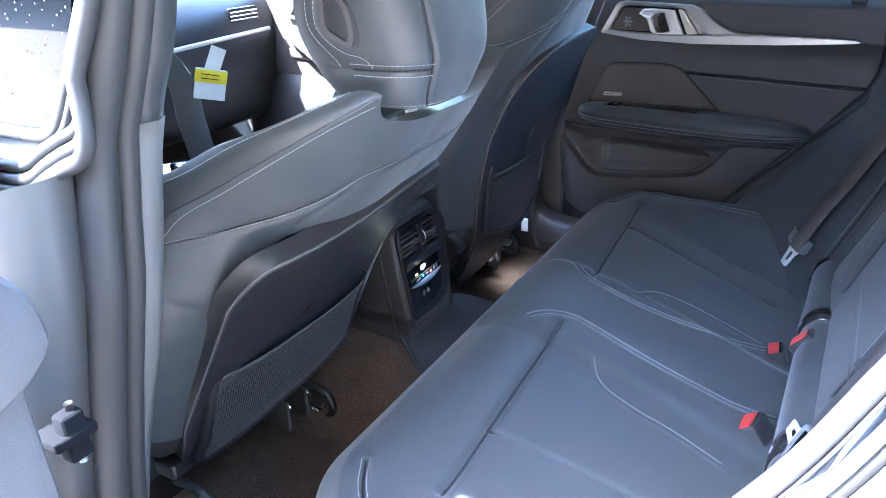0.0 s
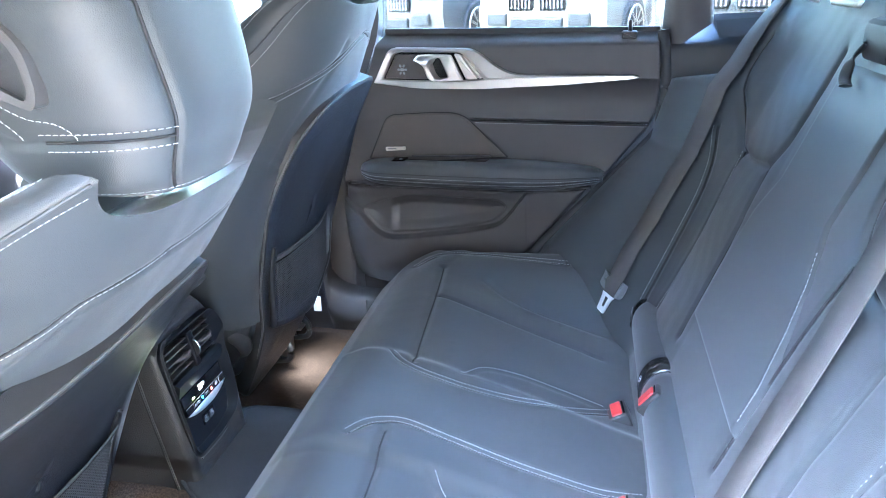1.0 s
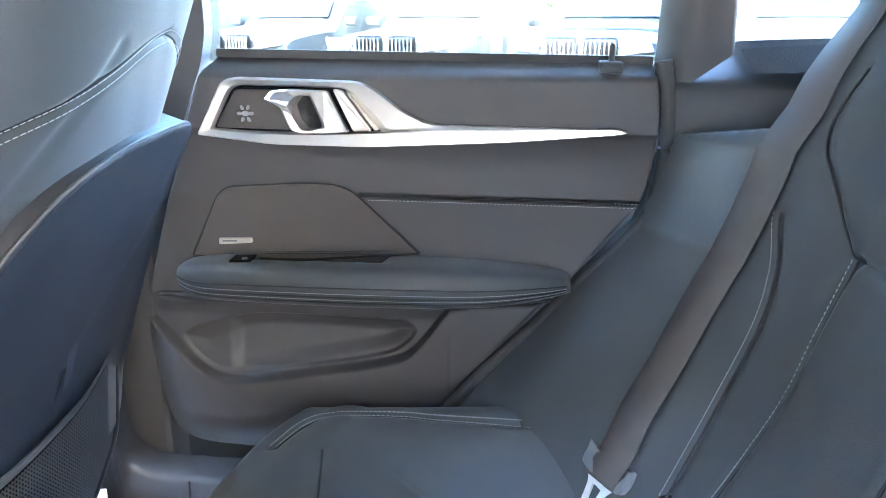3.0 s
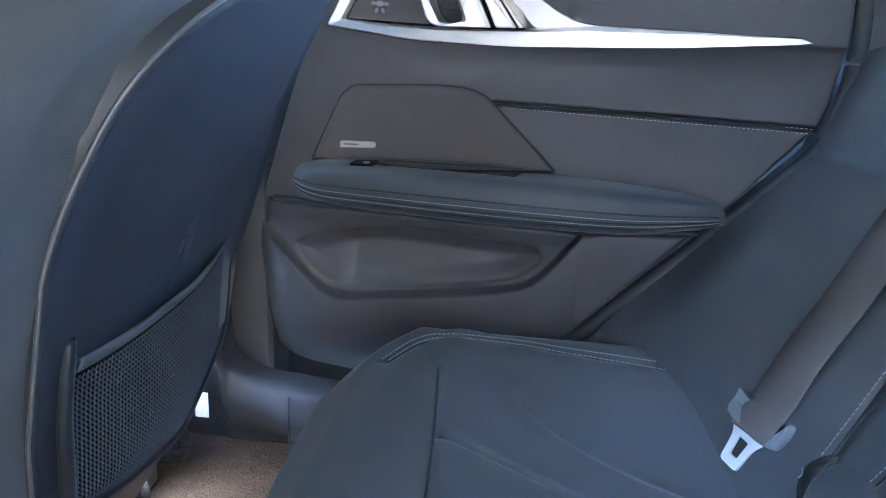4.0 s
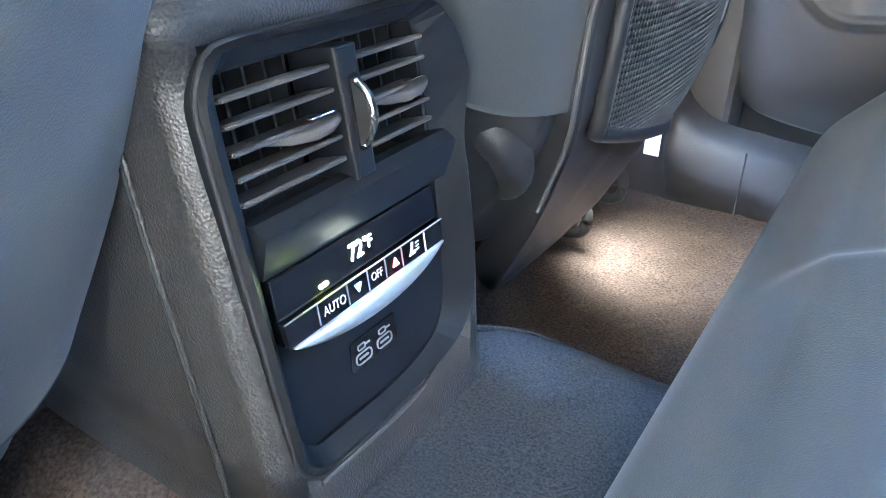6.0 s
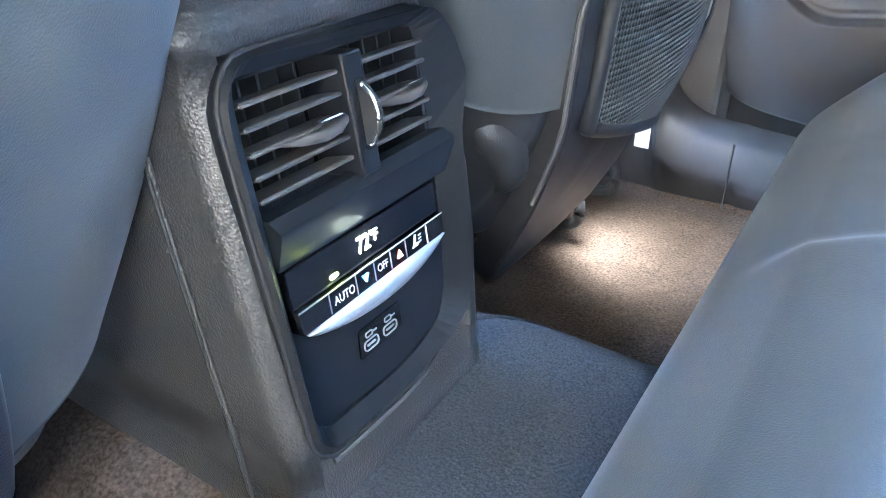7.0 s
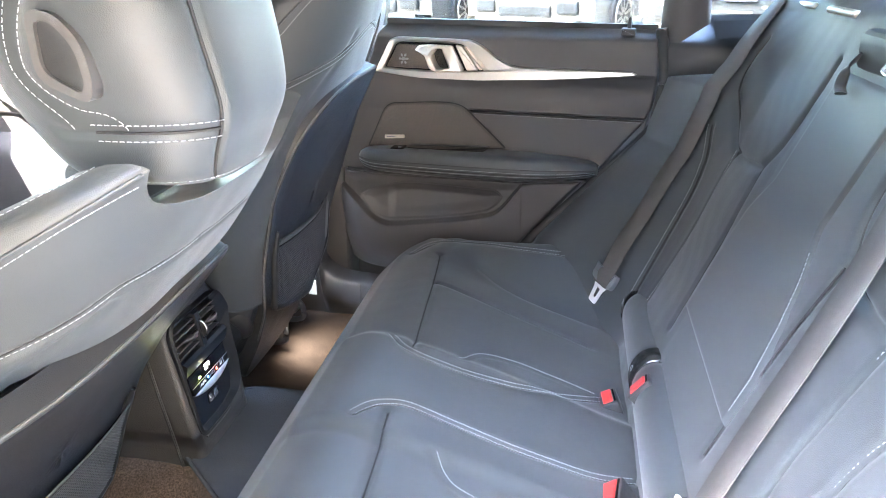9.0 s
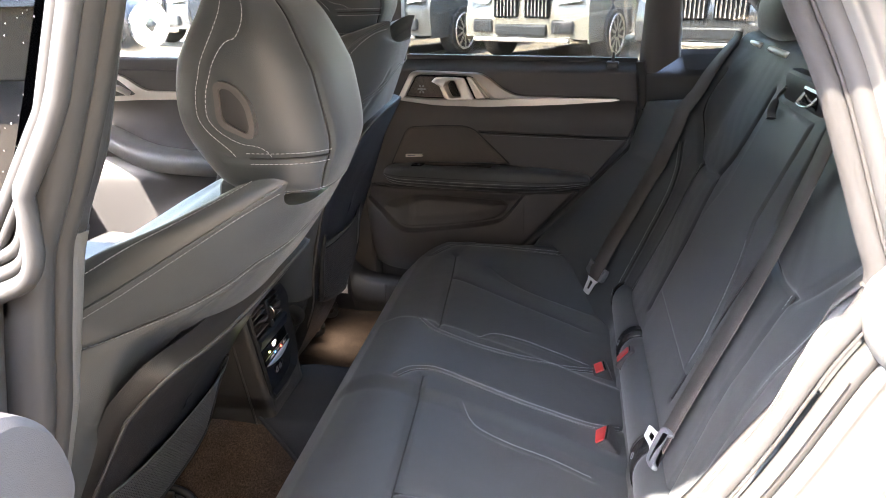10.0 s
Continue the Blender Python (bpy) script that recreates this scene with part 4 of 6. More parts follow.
    sheet("back_shell", np.array(rings), SHELL, s, "dark hard plastic seatback shell", close_v=True, caps=True)
    ed = cen + (out - cen) * 1.006
    n_e = len(ed)
    keep = [a for a in range(n_e) if ed[a][1] > -.19]
    first = next(a for a in range(n_e) if ed[a][1] > -.19 and ed[a - 1][1] <= -.19)
    order = [(first + a) % n_e for a in range(len(keep))]
    ed = ed[order]
    tube("shell_edge", L(ed[:, 0], ed[:, 1], RS(ed[:, 0], ed[:, 1]) + .0038), .0015, EDGE_LIGHT, s)
    # map pocket: open frame that drops towards the door side, elastic hem and knitted net
    foot_line = spline([(-.140, -.116), (-.110, -.124), (.0, -.155), (.08, -.180), (.115, -.188)], 30)
    fr = np.concatenate([spline([(-.142, .014), (-.142, -.05), (-.140, -.112)], 26)[:-1], foot_line, spline([(.120, -.188), (.140, -.178), (.152, -.15), (.156, -.10), (.157, -.04), (.157, .004)], 34)])
    rad = np.interp(np.arange(len(fr)), (0, 4, 20, 60, len(fr) - 5, len(fr) - 1), (.003, .0055, .006, .0085, .0085, .003))
    fw = RS(fr[:, 0], fr[:, 1])
    tube("pocket_frame", L(fr[:, 0], fr[:, 1], fw + .006), rad, SHELL, s, sides=12, squash=(1, .9))
    hem = spline([(-.138, -.006), (-.07, -.0065), (0, -.007), (.07, -.0075), (.152, -.008)], 40)
    ribbon_h = np.stack([L(hem[:, 0], hem[:, 1] + dv, RS(hem[:, 0], hem[:, 1]) + .0095 + dw) for dv, dw in ((.006, -.001), (.005, .001), (-.005, .001), (-.006, -.001))], 1)
    sheet("pocket_hem", ribbon_h, MESH_NET, s, close_v=True, caps=True)
    ch = []
    for a in range(44):
        v0 = -.016 - a * .0039
        uu = np.arange(-.138, .150, .0021)
        vv = v0 + .0016 * np.where(np.arange(len(uu)) % 2 == 0, 1, -1)
        ok = vv > np.interp(uu, np.append(foot_line[:, 0], (.14, .15)), np.append(foot_line[:, 1], (-.178, -.155))) + .003
        if ok.sum() < 6:
            continue
        uu, vv = uu[ok], vv[ok]
        ch.append(tube_data(L(uu, vv, RS(uu, vv) + .0090), .00075, 4))
    Vn, Fn = join_data(ch)
    tagged(put("pocket_net", Vn, Fn, MESH_NET, s, "dark knitted map-pocket net"), kind="stuff")
    bu = np.linspace(-.140, .152, 24)
    bl = np.interp(bu, np.append(foot_line[:, 0], .15), np.append(foot_line[:, 1], -.15))
    BV = np.array([-.010 + (bl + .010) * k for k in np.linspace(0, 1, 10)])
    BU = np.broadcast_to(bu, BV.shape)
    # near-black backing carries the shade behind the net
    sheet("pocket_backing", L(BU, BV, RS(BU, BV) + .0062), RECESS_DARK, s)
    # seat base ahead of the back
    z0 = .50 - origin[2]
    xs = np.linspace(-.62, -.13, 24) - origin[0]
    base = []
    for i, x in enumerate(xs):
        t = i / 23
        base.append([(x, .25 * math.copysign(abs(math.cos(a)) ** .5, math.cos(a)), z0 - .02 + .05 * (1 - t) + (.06 if math.sin(a) > 0 else .05) * math.copysign(abs(math.sin(a)) ** .5, math.sin(a))) for a in np.linspace(0, 2 * np.pi, 36, endpoint=False)])
    sheet("seat_cushion", np.array(base), LEATHER, s, close_v=True, caps=True)
    fz = .35 - origin[2]
    for u in (-.19, .19):
        block("seat_rail", (-.58 - origin[0], u - .02, fz), (-.075 - origin[0], u + .02, fz + .035), SATIN_DARK, s, bevel=.005)
        ox_, uy = -origin[0], u * side
        for k, du in enumerate((-.055, .045)):
            hook = spline([(-.125, .062), (-.085, .066), (-.060, .056), (-.052, .034), (-.062, .016), (-.105, .012)], 20)
            tube("rail_hook", [(x + ox_, uy + du + .006 * k, fz + z) for x, z in hook], .0065, PLASTIC_DARK, s, sides=8)
            block("hook_plate", (-.118 + ox_, uy + du - .018, fz + .040), (-.062 + ox_, uy + du + .018, fz + .045), SATIN, s, "bright metal plate", bevel=.002)
            tube("rail_bolt", [(-.080 + ox_, uy + du - .012, fz + .034), (-.080 + ox_, uy + du + .014, fz + .034)], .010, CHROME, s, sides=14)
    if side > 0:
        knee = spline([(-.030, .118, .606), (.0, .124, .600), (.013, .134, .586), (.013, .146, .567), (.004, .156, .553), (-.018, .160, .546)], 24) - np.array(origin)
        tube("recliner_cover", knee, np.interp(np.linspace(0, 1, 24), (0, .3, .8, 1), (.010, .015, .013, .008)), PLASTIC_DARK, s, "rounded black recliner cover", sides=14)
    # brackets below the foot of the back
    ox = -origin[0]
    fz = .44 - origin[2]
    for u in (.0, .042):
        bm = bmesh.new()
        cube(bm, (-.075 + ox, u - .003, fz + .0), (-.022 + ox, u + .003, fz + .05))
        part("bracket", bm, SATIN_DARK, s, bevel=.002)
        tube("rail_bolt", [(-.036 + ox, u + .002, fz + .028), (-.036 + ox, u + .012, fz + .028)], .009, CHROME, s, sides=14)
    block("motor_case", (-.11 + ox, .004, fz - .002), (-.05 + ox, .04, fz + .014), PLASTIC_DARK, s, bevel=.008)
    block("cross_member", (-.12 + ox, -.17, fz + .01), (-.08 + ox, .17, fz + .035), SATIN_DARK, s, bevel=.006)
    return s


# near-black: shade inside recesses is put into it; also the black door strap
RECESS_DARK = surface("recess_black", (0.006, 0.006, 0.007), 0.9, vary=0.1, spec=0.1)
SATIN_DARK = surface("dull_steel", (0.30, 0.29, 0.27), 0.35, metal=1.0, vary=0.1)


def headrest(base, side, label):
    """Upright headrest; base is its lowest rear middle point."""
    h = thing("front_headrest", label, "headrest", "front headrests", at=base)
    th = np.linspace(0, 2 * np.pi, 128, endpoint=False)
    HH = .218
    wid = spline([(0, .062), (.06, .074), (.2, .084), (.4, .095), (.6, .096), (.8, .084), (.92, .064), (1, .03)], 100)
    dep = spline([(0, .100), (.09, .126), (.23, .156), (.37, .161), (.56, .146), (.72, .112), (.85, .076), (.94, .05), (1, .02)], 100)
    lean = spline([(0, -.002), (.1, .008), (.25, .019), (.5, .011), (.6, .003), (.77, -.017), (.86, -.034), (.94, -.053), (1, -.075)], 100)
    W = lambda k: np.interp(k, wid[:, 0], wid[:, 1])
    D = lambda k: np.interp(k, dep[:, 0], dep[:, 1])
    C = lambda k: np.interp(k, lean[:, 0], lean[:, 1])
    e = .5

    def skin(k, a, out=0.0):
        cs, sn = np.cos(a), np.sin(a)
        x = C(k) - D(k) / 2 + (D(k) / 2 + out) * np.sign(cs) * np.abs(cs) ** e
        y = (W(k) + out) * np.sign(sn) * np.abs(sn) ** e * (1 - .16 * np.clip(cs, 0, 1)) * (np.where(sn < 0, .88, 1.0) if side < 0 else 1.0)
        return np.stack([x, y * side, HH * k + 0 * x], -1)
    ks = np.concatenate([np.linspace(0, .05, 8)[:-1], np.linspace(.05, 1, 70)])
    K, A = np.meshgrid(ks, th, indexing='ij')
    # angle of the rear corner seam, of the front seam and the bottom seam
    a_rear, a_front = .62, 1.80
    Am = np.abs(((A + np.pi) % (2 * np.pi)) - np.pi)
    kb = .18
    a_f = lambda k: a_front - .25 * sm((k - .35) / .55)
    front = a_f(K) - .22 * (1 - sm((K - kb) / .2))
    dist = np.minimum(np.abs(Am - a_rear) * .06, np.abs(Am - np.clip(front, 0, 3)) * .06 + (K < kb) * 1)
    dist = np.minimum(dist, np.abs(K - kb) * HH + ((Am < a_rear) | (Am > a_front)) * 1)
    P = skin(K, A, -.0035 * np.exp(-(dist / .0035) ** 2))
    sheet("pad", P, LEATHER, h, close_v=True, caps=True)
    rows = []
    for sg in (1, -1):
        for d in (.0055, -.0055):
            q = np.linspace(a_rear, a_front - .22, 90)
            rows.append(skin(np.full(90, kb) + d / HH, sg * q))
            k2 = np.linspace(kb + .01, .85, 140)
            rows.append(skin(k2, sg * (a_f(k2) - .22 * (1 - sm((k2 - kb) / .2)) + d / .09)))
        q = np.linspace(.1, 2.9, 90)
        rows.append(skin(np.full(90, .012), sg * q))
        k3 = np.linspace(.02, .9, 120)
        rows.append(skin(k3, np.full(120, sg * 2.86)))
        tube("seam", skin(np.linspace(.01, .9, 80), np.full(80, sg * a_rear), -.0022), .0011, SEAM_SHADE, h)
        tube("seam", skin(np.full(60, kb), sg * np.linspace(a_rear, a_front - .22, 60), -.0022), .0010, SEAM_SHADE, h)
    stitches("stitching", rows, h, normal=(0, -.7 * side if side < 0 else -.7, .2), length=.0034, gap=.0018, radius=.00036, lift=.0003)
    # release button on the outer side
    yo = -.0975
    ring_o = round_poly([(-.084, .115, .008), (-.066, .114, .010), (-.050, .097, .012), (-.047, .072, .010), (-.051, .061, .006), (-.084, .074, .012)], .008, 6)
    ring_i = round_poly([(-.079, .109, .006), (-.068, .108, .008), (-.0555, .094, .010), (-.0525, .073, .006), (-.0555, .067, .004), (-.079, .079, .008)], .006, 6)
    prism("button_ring", ring_o, yo - .004, yo + .012, PLASTIC, h, bevel=.0018, hole=ring_i)
    prism("release_button", ring_i, yo - .001, yo + .010, PLASTIC_DARK, h, bevel=.0015)
    # added block: keeps windscreen light out of the gap below the headrest
    block("neck", (-.112, -.066, -.022), (-.060, .066, .014), LEATHER, h, "added pad that keeps light out of the gap under the headrest", bevel=.012, segs=3)
    for d in (-.035, .035):
        tube("post", [(-.075, d, -.05), (-.075, d, .02)], .007, SATIN, h)
    return h


front_seat((.018, -.325, .655), 39.0, -1, "reclined black leatherette front seat with net map pocket", 0.0, (1.0, .058, 4.0), (SEAM_NEAR, SEAM_FAR))
front_seat((.055, .320, .712), 25.0, 1, "upright black leatherette front seat with net map pocket", .045, (1.0, 0.0, 4.0), (SEAM, SEAM))
headrest((.272, -.330, .969), -1, "black leatherette front headrest with side button and double stitching")
headrest((.165, .325, 1.075), 1, "black leatherette front headrest above the upright seat")
lab = thing("paper_tag", "small white paper tag hanging under the front seat", "tag")
block("label", (-.030, .545, .436), (-.013, .5465, .470), WHITE_TAG, lab, bevel=.0004, segs=1)


# ---- rear console ----
def build_console():
    c = thing("rear_console", "black rear console with air vents, climate panel and charging ports", "console")
    # body: lofted in height, with a tight outer corner and a round inner one, rolling over towards the lid
    rows = []
    for z, xr, yl, yr in ((.44, .062, -.090, .060), (.50, .0500, -.088, .061), (.5165, .0470, -.0875, .0635), (.53, .0445, -.0875, .066), (.56, .0390, -.0875, .072), (.60, .0325, -.0880, .074), (.64, .0262, -.0880, .067), (.668, .0220, -.0880, .058), (.683, .0193, -.0875, .050), (.692, .0165, -.0870, .045), (.699, .0110, -.0860, .041), (.7045, .0020, -.0845, .038), (.708, -.012, -.083, .035), (.7095, -.05, -.082, .033), (.710, -.12, -.082, .032)):
        r, r2 = .011, .016
        for deep in ((0, .05) if z == .5165 else (.05, 0) if z == .683 else (.05,) if .5165 < z < .683 else (0,)):
            left = [(xr - r + r * math.sin(q), yl + r - r * math.cos(q)) for q in np.linspace(0, math.pi / 2, 7)]
            right = [(xr - r2 + r2 * math.cos(q), yr - r2 + r2 * math.sin(q)) for q in np.linspace(0, math.pi / 2, 7)]
            ya, yb = yl + .0125, yr - r2 - .003
            ring = [(-.42, yl + .012), (-.2, yl + .006), (xr - .060, yl + .002), (xr - .036, yl)] + left + [(xr, ya), (xr - deep, ya + .0005), (xr - deep, yb - .0005), (xr, yb)] + right + [(xr - .05, yr - .001), (-.2, yr - .002), (-.42, yr)]
            rows.append([(x, y, z) for x, y in ring])
    sheet("body", np.array(rows), GRAINED, c, "coarse-grained console shell")
    seam = [(r_[3][0], r_[3][1] - .0004, r_[3][2]) for r_ in rows[:11] if r_[3][2] not in (.5165, .683)]
    tube("seam", spline(seam, 40), .0012, SEAM_SHADE, c)
    tube("seam_welt", spline([(x + .0026, y - .0002, z) for x, y, z in seam], 40), .0011, GRAINED, c)
    # lid of the front armrest, overhanging
    swap = Matrix(((0, 1, 0, 0), (1, 0, 0, 0), (0, 0, 1, 0), (0, 0, 0, 1)))
    prism("armrest_lid", round_poly([(-.104, .7165, .003), (.050, .7125, .004), (.062, .7165, .003), (.060, .722, .004), (.036, .745, .010), (-.076, .748, .012), (-.106, .724, .006)], .005, 5), -.40, .020, LEATHER, c, "padded armrest lid", bevel=.004, segs=3, frame_m=swap)
    M = face_m()
    Q = lambda *k, **q: prism(*k, parent=c, frame_m=M, **q)
    # faceted surround: narrow on one side, a broad folded flank on the other
    o1 = [(-.056, .122, .008), (.062, .121, .012), (.080, .106, .01), (.092, .068, .012), (.092, .044, .012), (.085, .006, .012), (.077, -.024, .014), (.057, -.043, .014), (.012, -.0485, .03), (-.050, -.0465, .010), (-.0595, -.037, .006), (-.0620, .030, .01), (-.0645, .088, .01), (-.0645, .108, .006)]
    o2 = [(-.055, .1200, .007), (.060, .1190, .008), (.072, .104, .004), (.079, .086, .004), (.069, .059, .006), (.069, .006, .006), (.064, -.021, .010), (.049, -.0365, .010), (.011, -.0430, .03), (-.049, -.0410, .006), (-.0575, -.033, .005), (-.0602, .030, .006), (-.0630, .088, .006), (-.0628, .107, .005)]
    o3 = [(-.0535, .1140, .004), (.0510, .1130, .004), (.0540, .100, .003), (.0550, .084, .003), (.0560, .060, .003), (.0540, .006, .003), (.0500, -.018, .006), (.0420, -.0300, .008), (.010, -.0370, .03), (-.047, -.0345, .004), (-.0530, -.028, .004), (-.0540, .030, .004), (-.0550, .088, .004), (-.0550, .105, .003)]
    rings = []
    for o, dl, dr in ((o1, .008, .030), (o1, -.001, .012), (o2, -.0045, -.006), (o3, .0015, .004), (o3, .014, .014)):
        rings.append([(b, dl + (dr - dl) * float(sm((b - .02) / .05)), h) for b, h in round_poly(o, .004, 4)])
    loft("surround", rings, PANEL_SATIN, c, M, "satin black faceted surround")
    edge = [tuple(M @ Vector((b, (-.001 + .013 * float(sm((b - .02) / .05))), h))) for b, h in round_poly(o1, .004, 4)]
    tube("surround_gap", edge, .0011, SEAM_SHADE, c, closed=True, up=(1, 0, 0))
    tube("surround_lip", [tuple(M @ Vector(p)) for p in spline([(.0945, .013, .066), (.0945, .013, .042), (.0865, .012, .002), (.078, .010, -.026), (.058, .006, -.045), (.012, .000, -.0505), (-.050, -.001, -.0485)], 60)], .0013, EDGE_LIGHT, c)
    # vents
    # the shade behind the slats is in this plate's colour
    Q("vent_well", [(-.056, .058), (.056, .058), (.056, .116), (-.056, .116)], .028, .031, RECESS_DARK)
    for b in (-.0558, .0535):
        Q("vent_cheek", [(b, .058), (b + .0022, .058), (b + .0022, .115), (b, .115)], .004, .028, PANEL_SATIN)
    Q("vent_roof", [(-.055, .1125), (.053, .1125), (.053, .1145), (-.055, .1145)], .003, .028, PANEL_SATIN)
    Q("vent_divider", round_poly([(-.0030, .0615), (.0085, .0615), (.0075, .1115), (-.0045, .1115)], .001), -.0045, .020, PANEL_SATIN, bevel=.0012)
    for side in (-1, 1):
        b0, b1 = (-.0548, -.0030) if side < 0 else (.0078, .0540)
        for k, h in enumerate((.0705, .0790, .0875, .0965, .1050)):
            bm = bmesh.new()
            vs = cube(bm, (b0, -.001, h - .0010), (b1, .015, h + .0010))
            bmesh.ops.rotate(bm, verts=vs, cent=(0, 0, h), matrix=Matrix.Rotation(radians(-8), 3, 'X'))
            bmesh.ops.transform(bm, matrix=M, verts=bm.verts)
            part("vent_slat", bm, PLASTIC, c, bevel=.0007, segs=1)
        for k in range(5):
            b = b0 + .006 + k * .0098
            bm = bmesh.new()
            cube(bm, (b - .0006, .016, .062), (b + .0006, .026, .112))
            bmesh.ops.transform(bm, matrix=M, verts=bm.verts)
            part("vent_fin", bm, PLASTIC_DARK, c)
        # sliding tab on the middle slat: a stalk that widens into a flat paddle with a bright inlay
        k0 = -.0400 if side < 0 else .0150
        rings = []
        for t, w_, h_, dd in ((0, .0010, .0010, .008), (.16, .0022, .0016, .005), (.36, .0034, .0022, .002), (.60, .0044, .0026, -.001), (.82, .0046, .0026, -.002), (1.0, .0040, .0020, -.001)):
            b = k0 + .0330 * t
            zc = .0868 - .0035 * math.sin(t * 2.6) + .0025 * t
            rings.append([(b, dd + w_ * math.copysign(abs(math.cos(q)) ** .6, math.cos(q)), zc + h_ * math.copysign(abs(math.sin(q)) ** .6, math.sin(q))) for q in np.linspace(0, 2 * np.pi, 16, endpoint=False)])
        rings = [rings[0]] + rings + [[(r[0], (r[1] + .001) * .2 - .001, (r[2] - .0872) * .2 + .0872) for r in rings[-1]]]
        ob = loft("vent_tab", rings, PLASTIC, c, M, cap=True)
        ob.data.polygons.foreach_set("use_smooth", [True] * len(ob.data.polygons))
        bm = bmesh.new()
        cube(bm, (k0 + .0185, -.0050, .0898), (k0 + .0300, -.0022, .0908))
        bmesh.ops.transform(bm, matrix=M, verts=bm.verts)
        part("tab_inlay", bm, CHROME, c, bevel=.0003)
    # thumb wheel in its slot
    # dark plate drawn for the shaded slot
    Q("wheel_slot", round_poly([(.0004, .0720), (.0062, .0720), (.0056, .1010), (-.0002, .1010)], .002), -.0050, -.0040, RECESS_DARK)
    bm = bmesh.new()
    bmesh.ops.create_cone(bm, cap_ends=True, segments=36, radius1=.0145, radius2=.0145, depth=.0046, matrix=Matrix.Translation((.0030, .0020, .0866)) @ Matrix.Rotation(radians(90), 4, 'Y'))
    bmesh.ops.transform(bm, matrix=M, verts=bm.verts)
    part("vent_wheel", bm, PLASTIC_DARK, c, bevel=.0008)
    tube("wheel_inlay", [tuple(M @ Vector((.0016, .0020 - .0148 * math.cos(q), .0866 + .0148 * math.sin(q)))) for q in np.linspace(-.95, .95, 20)], .0011, CHROME, c)
    # ledge under the vents and the slope down to the display
    bm = bmesh.new()
    prof_ = [(.004, .0640), (-.0010, .0632), (-.0062, .0590), (-.0060, .0570), (-.0005, .0428), (.004, .0425)]
    for b in (-.0545, .0585):
        pts = [bm.verts.new(M @ Vector((b + (.003 if b > 0 else 0) * (h > .055), dd, h))) for dd, h in prof_]
        bm.faces.new(pts)
    bm.verts.ensure_lookup_table()
    for i in range(6):
        j = (i + 1) % 6
        bm.faces.new([bm.verts[k] for k in (i, j, 6 + j, 6 + i)])
    part("vent_sill", bm, PANEL_SATIN, c, bevel=.0006, segs=1)
    # climate display, keys, silver rocker, ports
    Q("display", round_poly([(-.0527, .0254), (.0475, .0262), (.0470, .0420), (-.0527, .0422)], .0010), -.0012, .004, GLOSS, bevel=.0006)
    Q("key_panel", round_poly([(-.0520, .0146), (.0472, .0154), (.0475, .0258), (-.0525, .0250)], .001), -.0032, .004, GLOSS, bevel=.0006)
    tube("key_edge", [tuple(M @ Vector((b, -.0034, .0250 + .0008 * (b + .0525) / .1))) for b in (-.0525, .0475)], .00035, GREY_MARK, c)
    bs = np.linspace(-1, 1, 40)
    top = [(-.0010 + .0485 * b, .0146 + .0006 * b + .0010 * (1 - b * b)) for b in bs]
    mid_ = [(-.0010 + .0485 * b, .0142 + .0006 * b - .0040 * (1 - b * b) ** .8) for b in bs]
    R3 = [[(b, .002, h) for b, h in top], [(b, -.0035, h) for b, h in top], [(b, -.0035 - .0035 * (1 - q * q), h) for (b, h), q in zip(mid_, bs)], [(b, -.0030 - .0030 * (1 - q * q), .0140 + .0006 * q - .0072 * (1 - q * q) ** .8) for (b, h), q in zip(mid_, bs)], [(b, .002, .0140 + .0006 * q - .0064 * (1 - q * q) ** .8) for (b, h), q in zip(mid_, bs)]]
    G = np.array([[tuple(M @ Vector(p)) for p in r] for r in R3])
    sheet("silver_rocker", G, BRIGHT, c, "bright silver rocker bar")
    Q("lower_panel", round_poly([(-.055, -.040), (.054, -.040), (.056, .0150), (-.055, .0150)], .003), .0035, .007, PANEL_SATIN)
    Q("port_plate", round_poly([(-.0185, -.0190), (.0130, -.0180), (.0133, -.0052), (-.0168, -.0050)], .0018), .0028, .004, GLOSS, bevel=.0004)
    for b in (-.0102, .0037):
        h = -.0142
        o = round_poly([(b - .0052, h - .0026), (b + .0052, h - .0026), (b + .0052, h + .0026), (b - .0052, h + .0026)], .0025, 6)
        i = round_poly([(b - .0047, h - .0021), (b + .0047, h - .0021), (b + .0047, h + .0021), (b - .0047, h + .0021)], .0020, 6)
        Q("usb_port", o, .0022, .003, GREY_MARK, hole=i)
        Q("usb_tongue", round_poly([(b - .0030, h - .0005), (b + .0030, h - .0005), (b + .0030, h + .0005), (b - .0030, h + .0005)], .0004), .0024, .003, GREY_MARK)
        so = round_poly([(b - .0030, -.0106), (b + .0020, -.0106), (b + .0020, -.0078), (b - .0030, -.0078)], .001)
        si = round_poly([(b - .0025, -.0101), (b + .0015, -.0101), (b + .0015, -.0083), (b - .0025, -.0083)], .0006)
        Q("port_symbol", so, .0024, .003, GREY_MARK, hole=si)
        Q("port_symbol", [(b + .0021, -.0096), (b + .0048, -.0096), (b + .0048, -.0089), (b + .0021, -.0089)], .0024, .003, GREY_MARK)
    words(c, M)
    return c


PANEL_SATIN = surface("satin_black_panel", (0.007, 0.008, 0.010), 0.46, vary=0.10, grain=0.06, grain_scale=1500, spec=0.25)
GRAINED = surface("coarse_grained_plastic", (0.030, 0.0285, 0.028), 0.42, vary=0.2, grain=0.55, grain_scale=850, cells=True)
BRIGHT = surface("bright_silver", (0.88, 0.88, 0.88), 0.42, metal=1.0, vary=0.03, rough_vary=0.04)


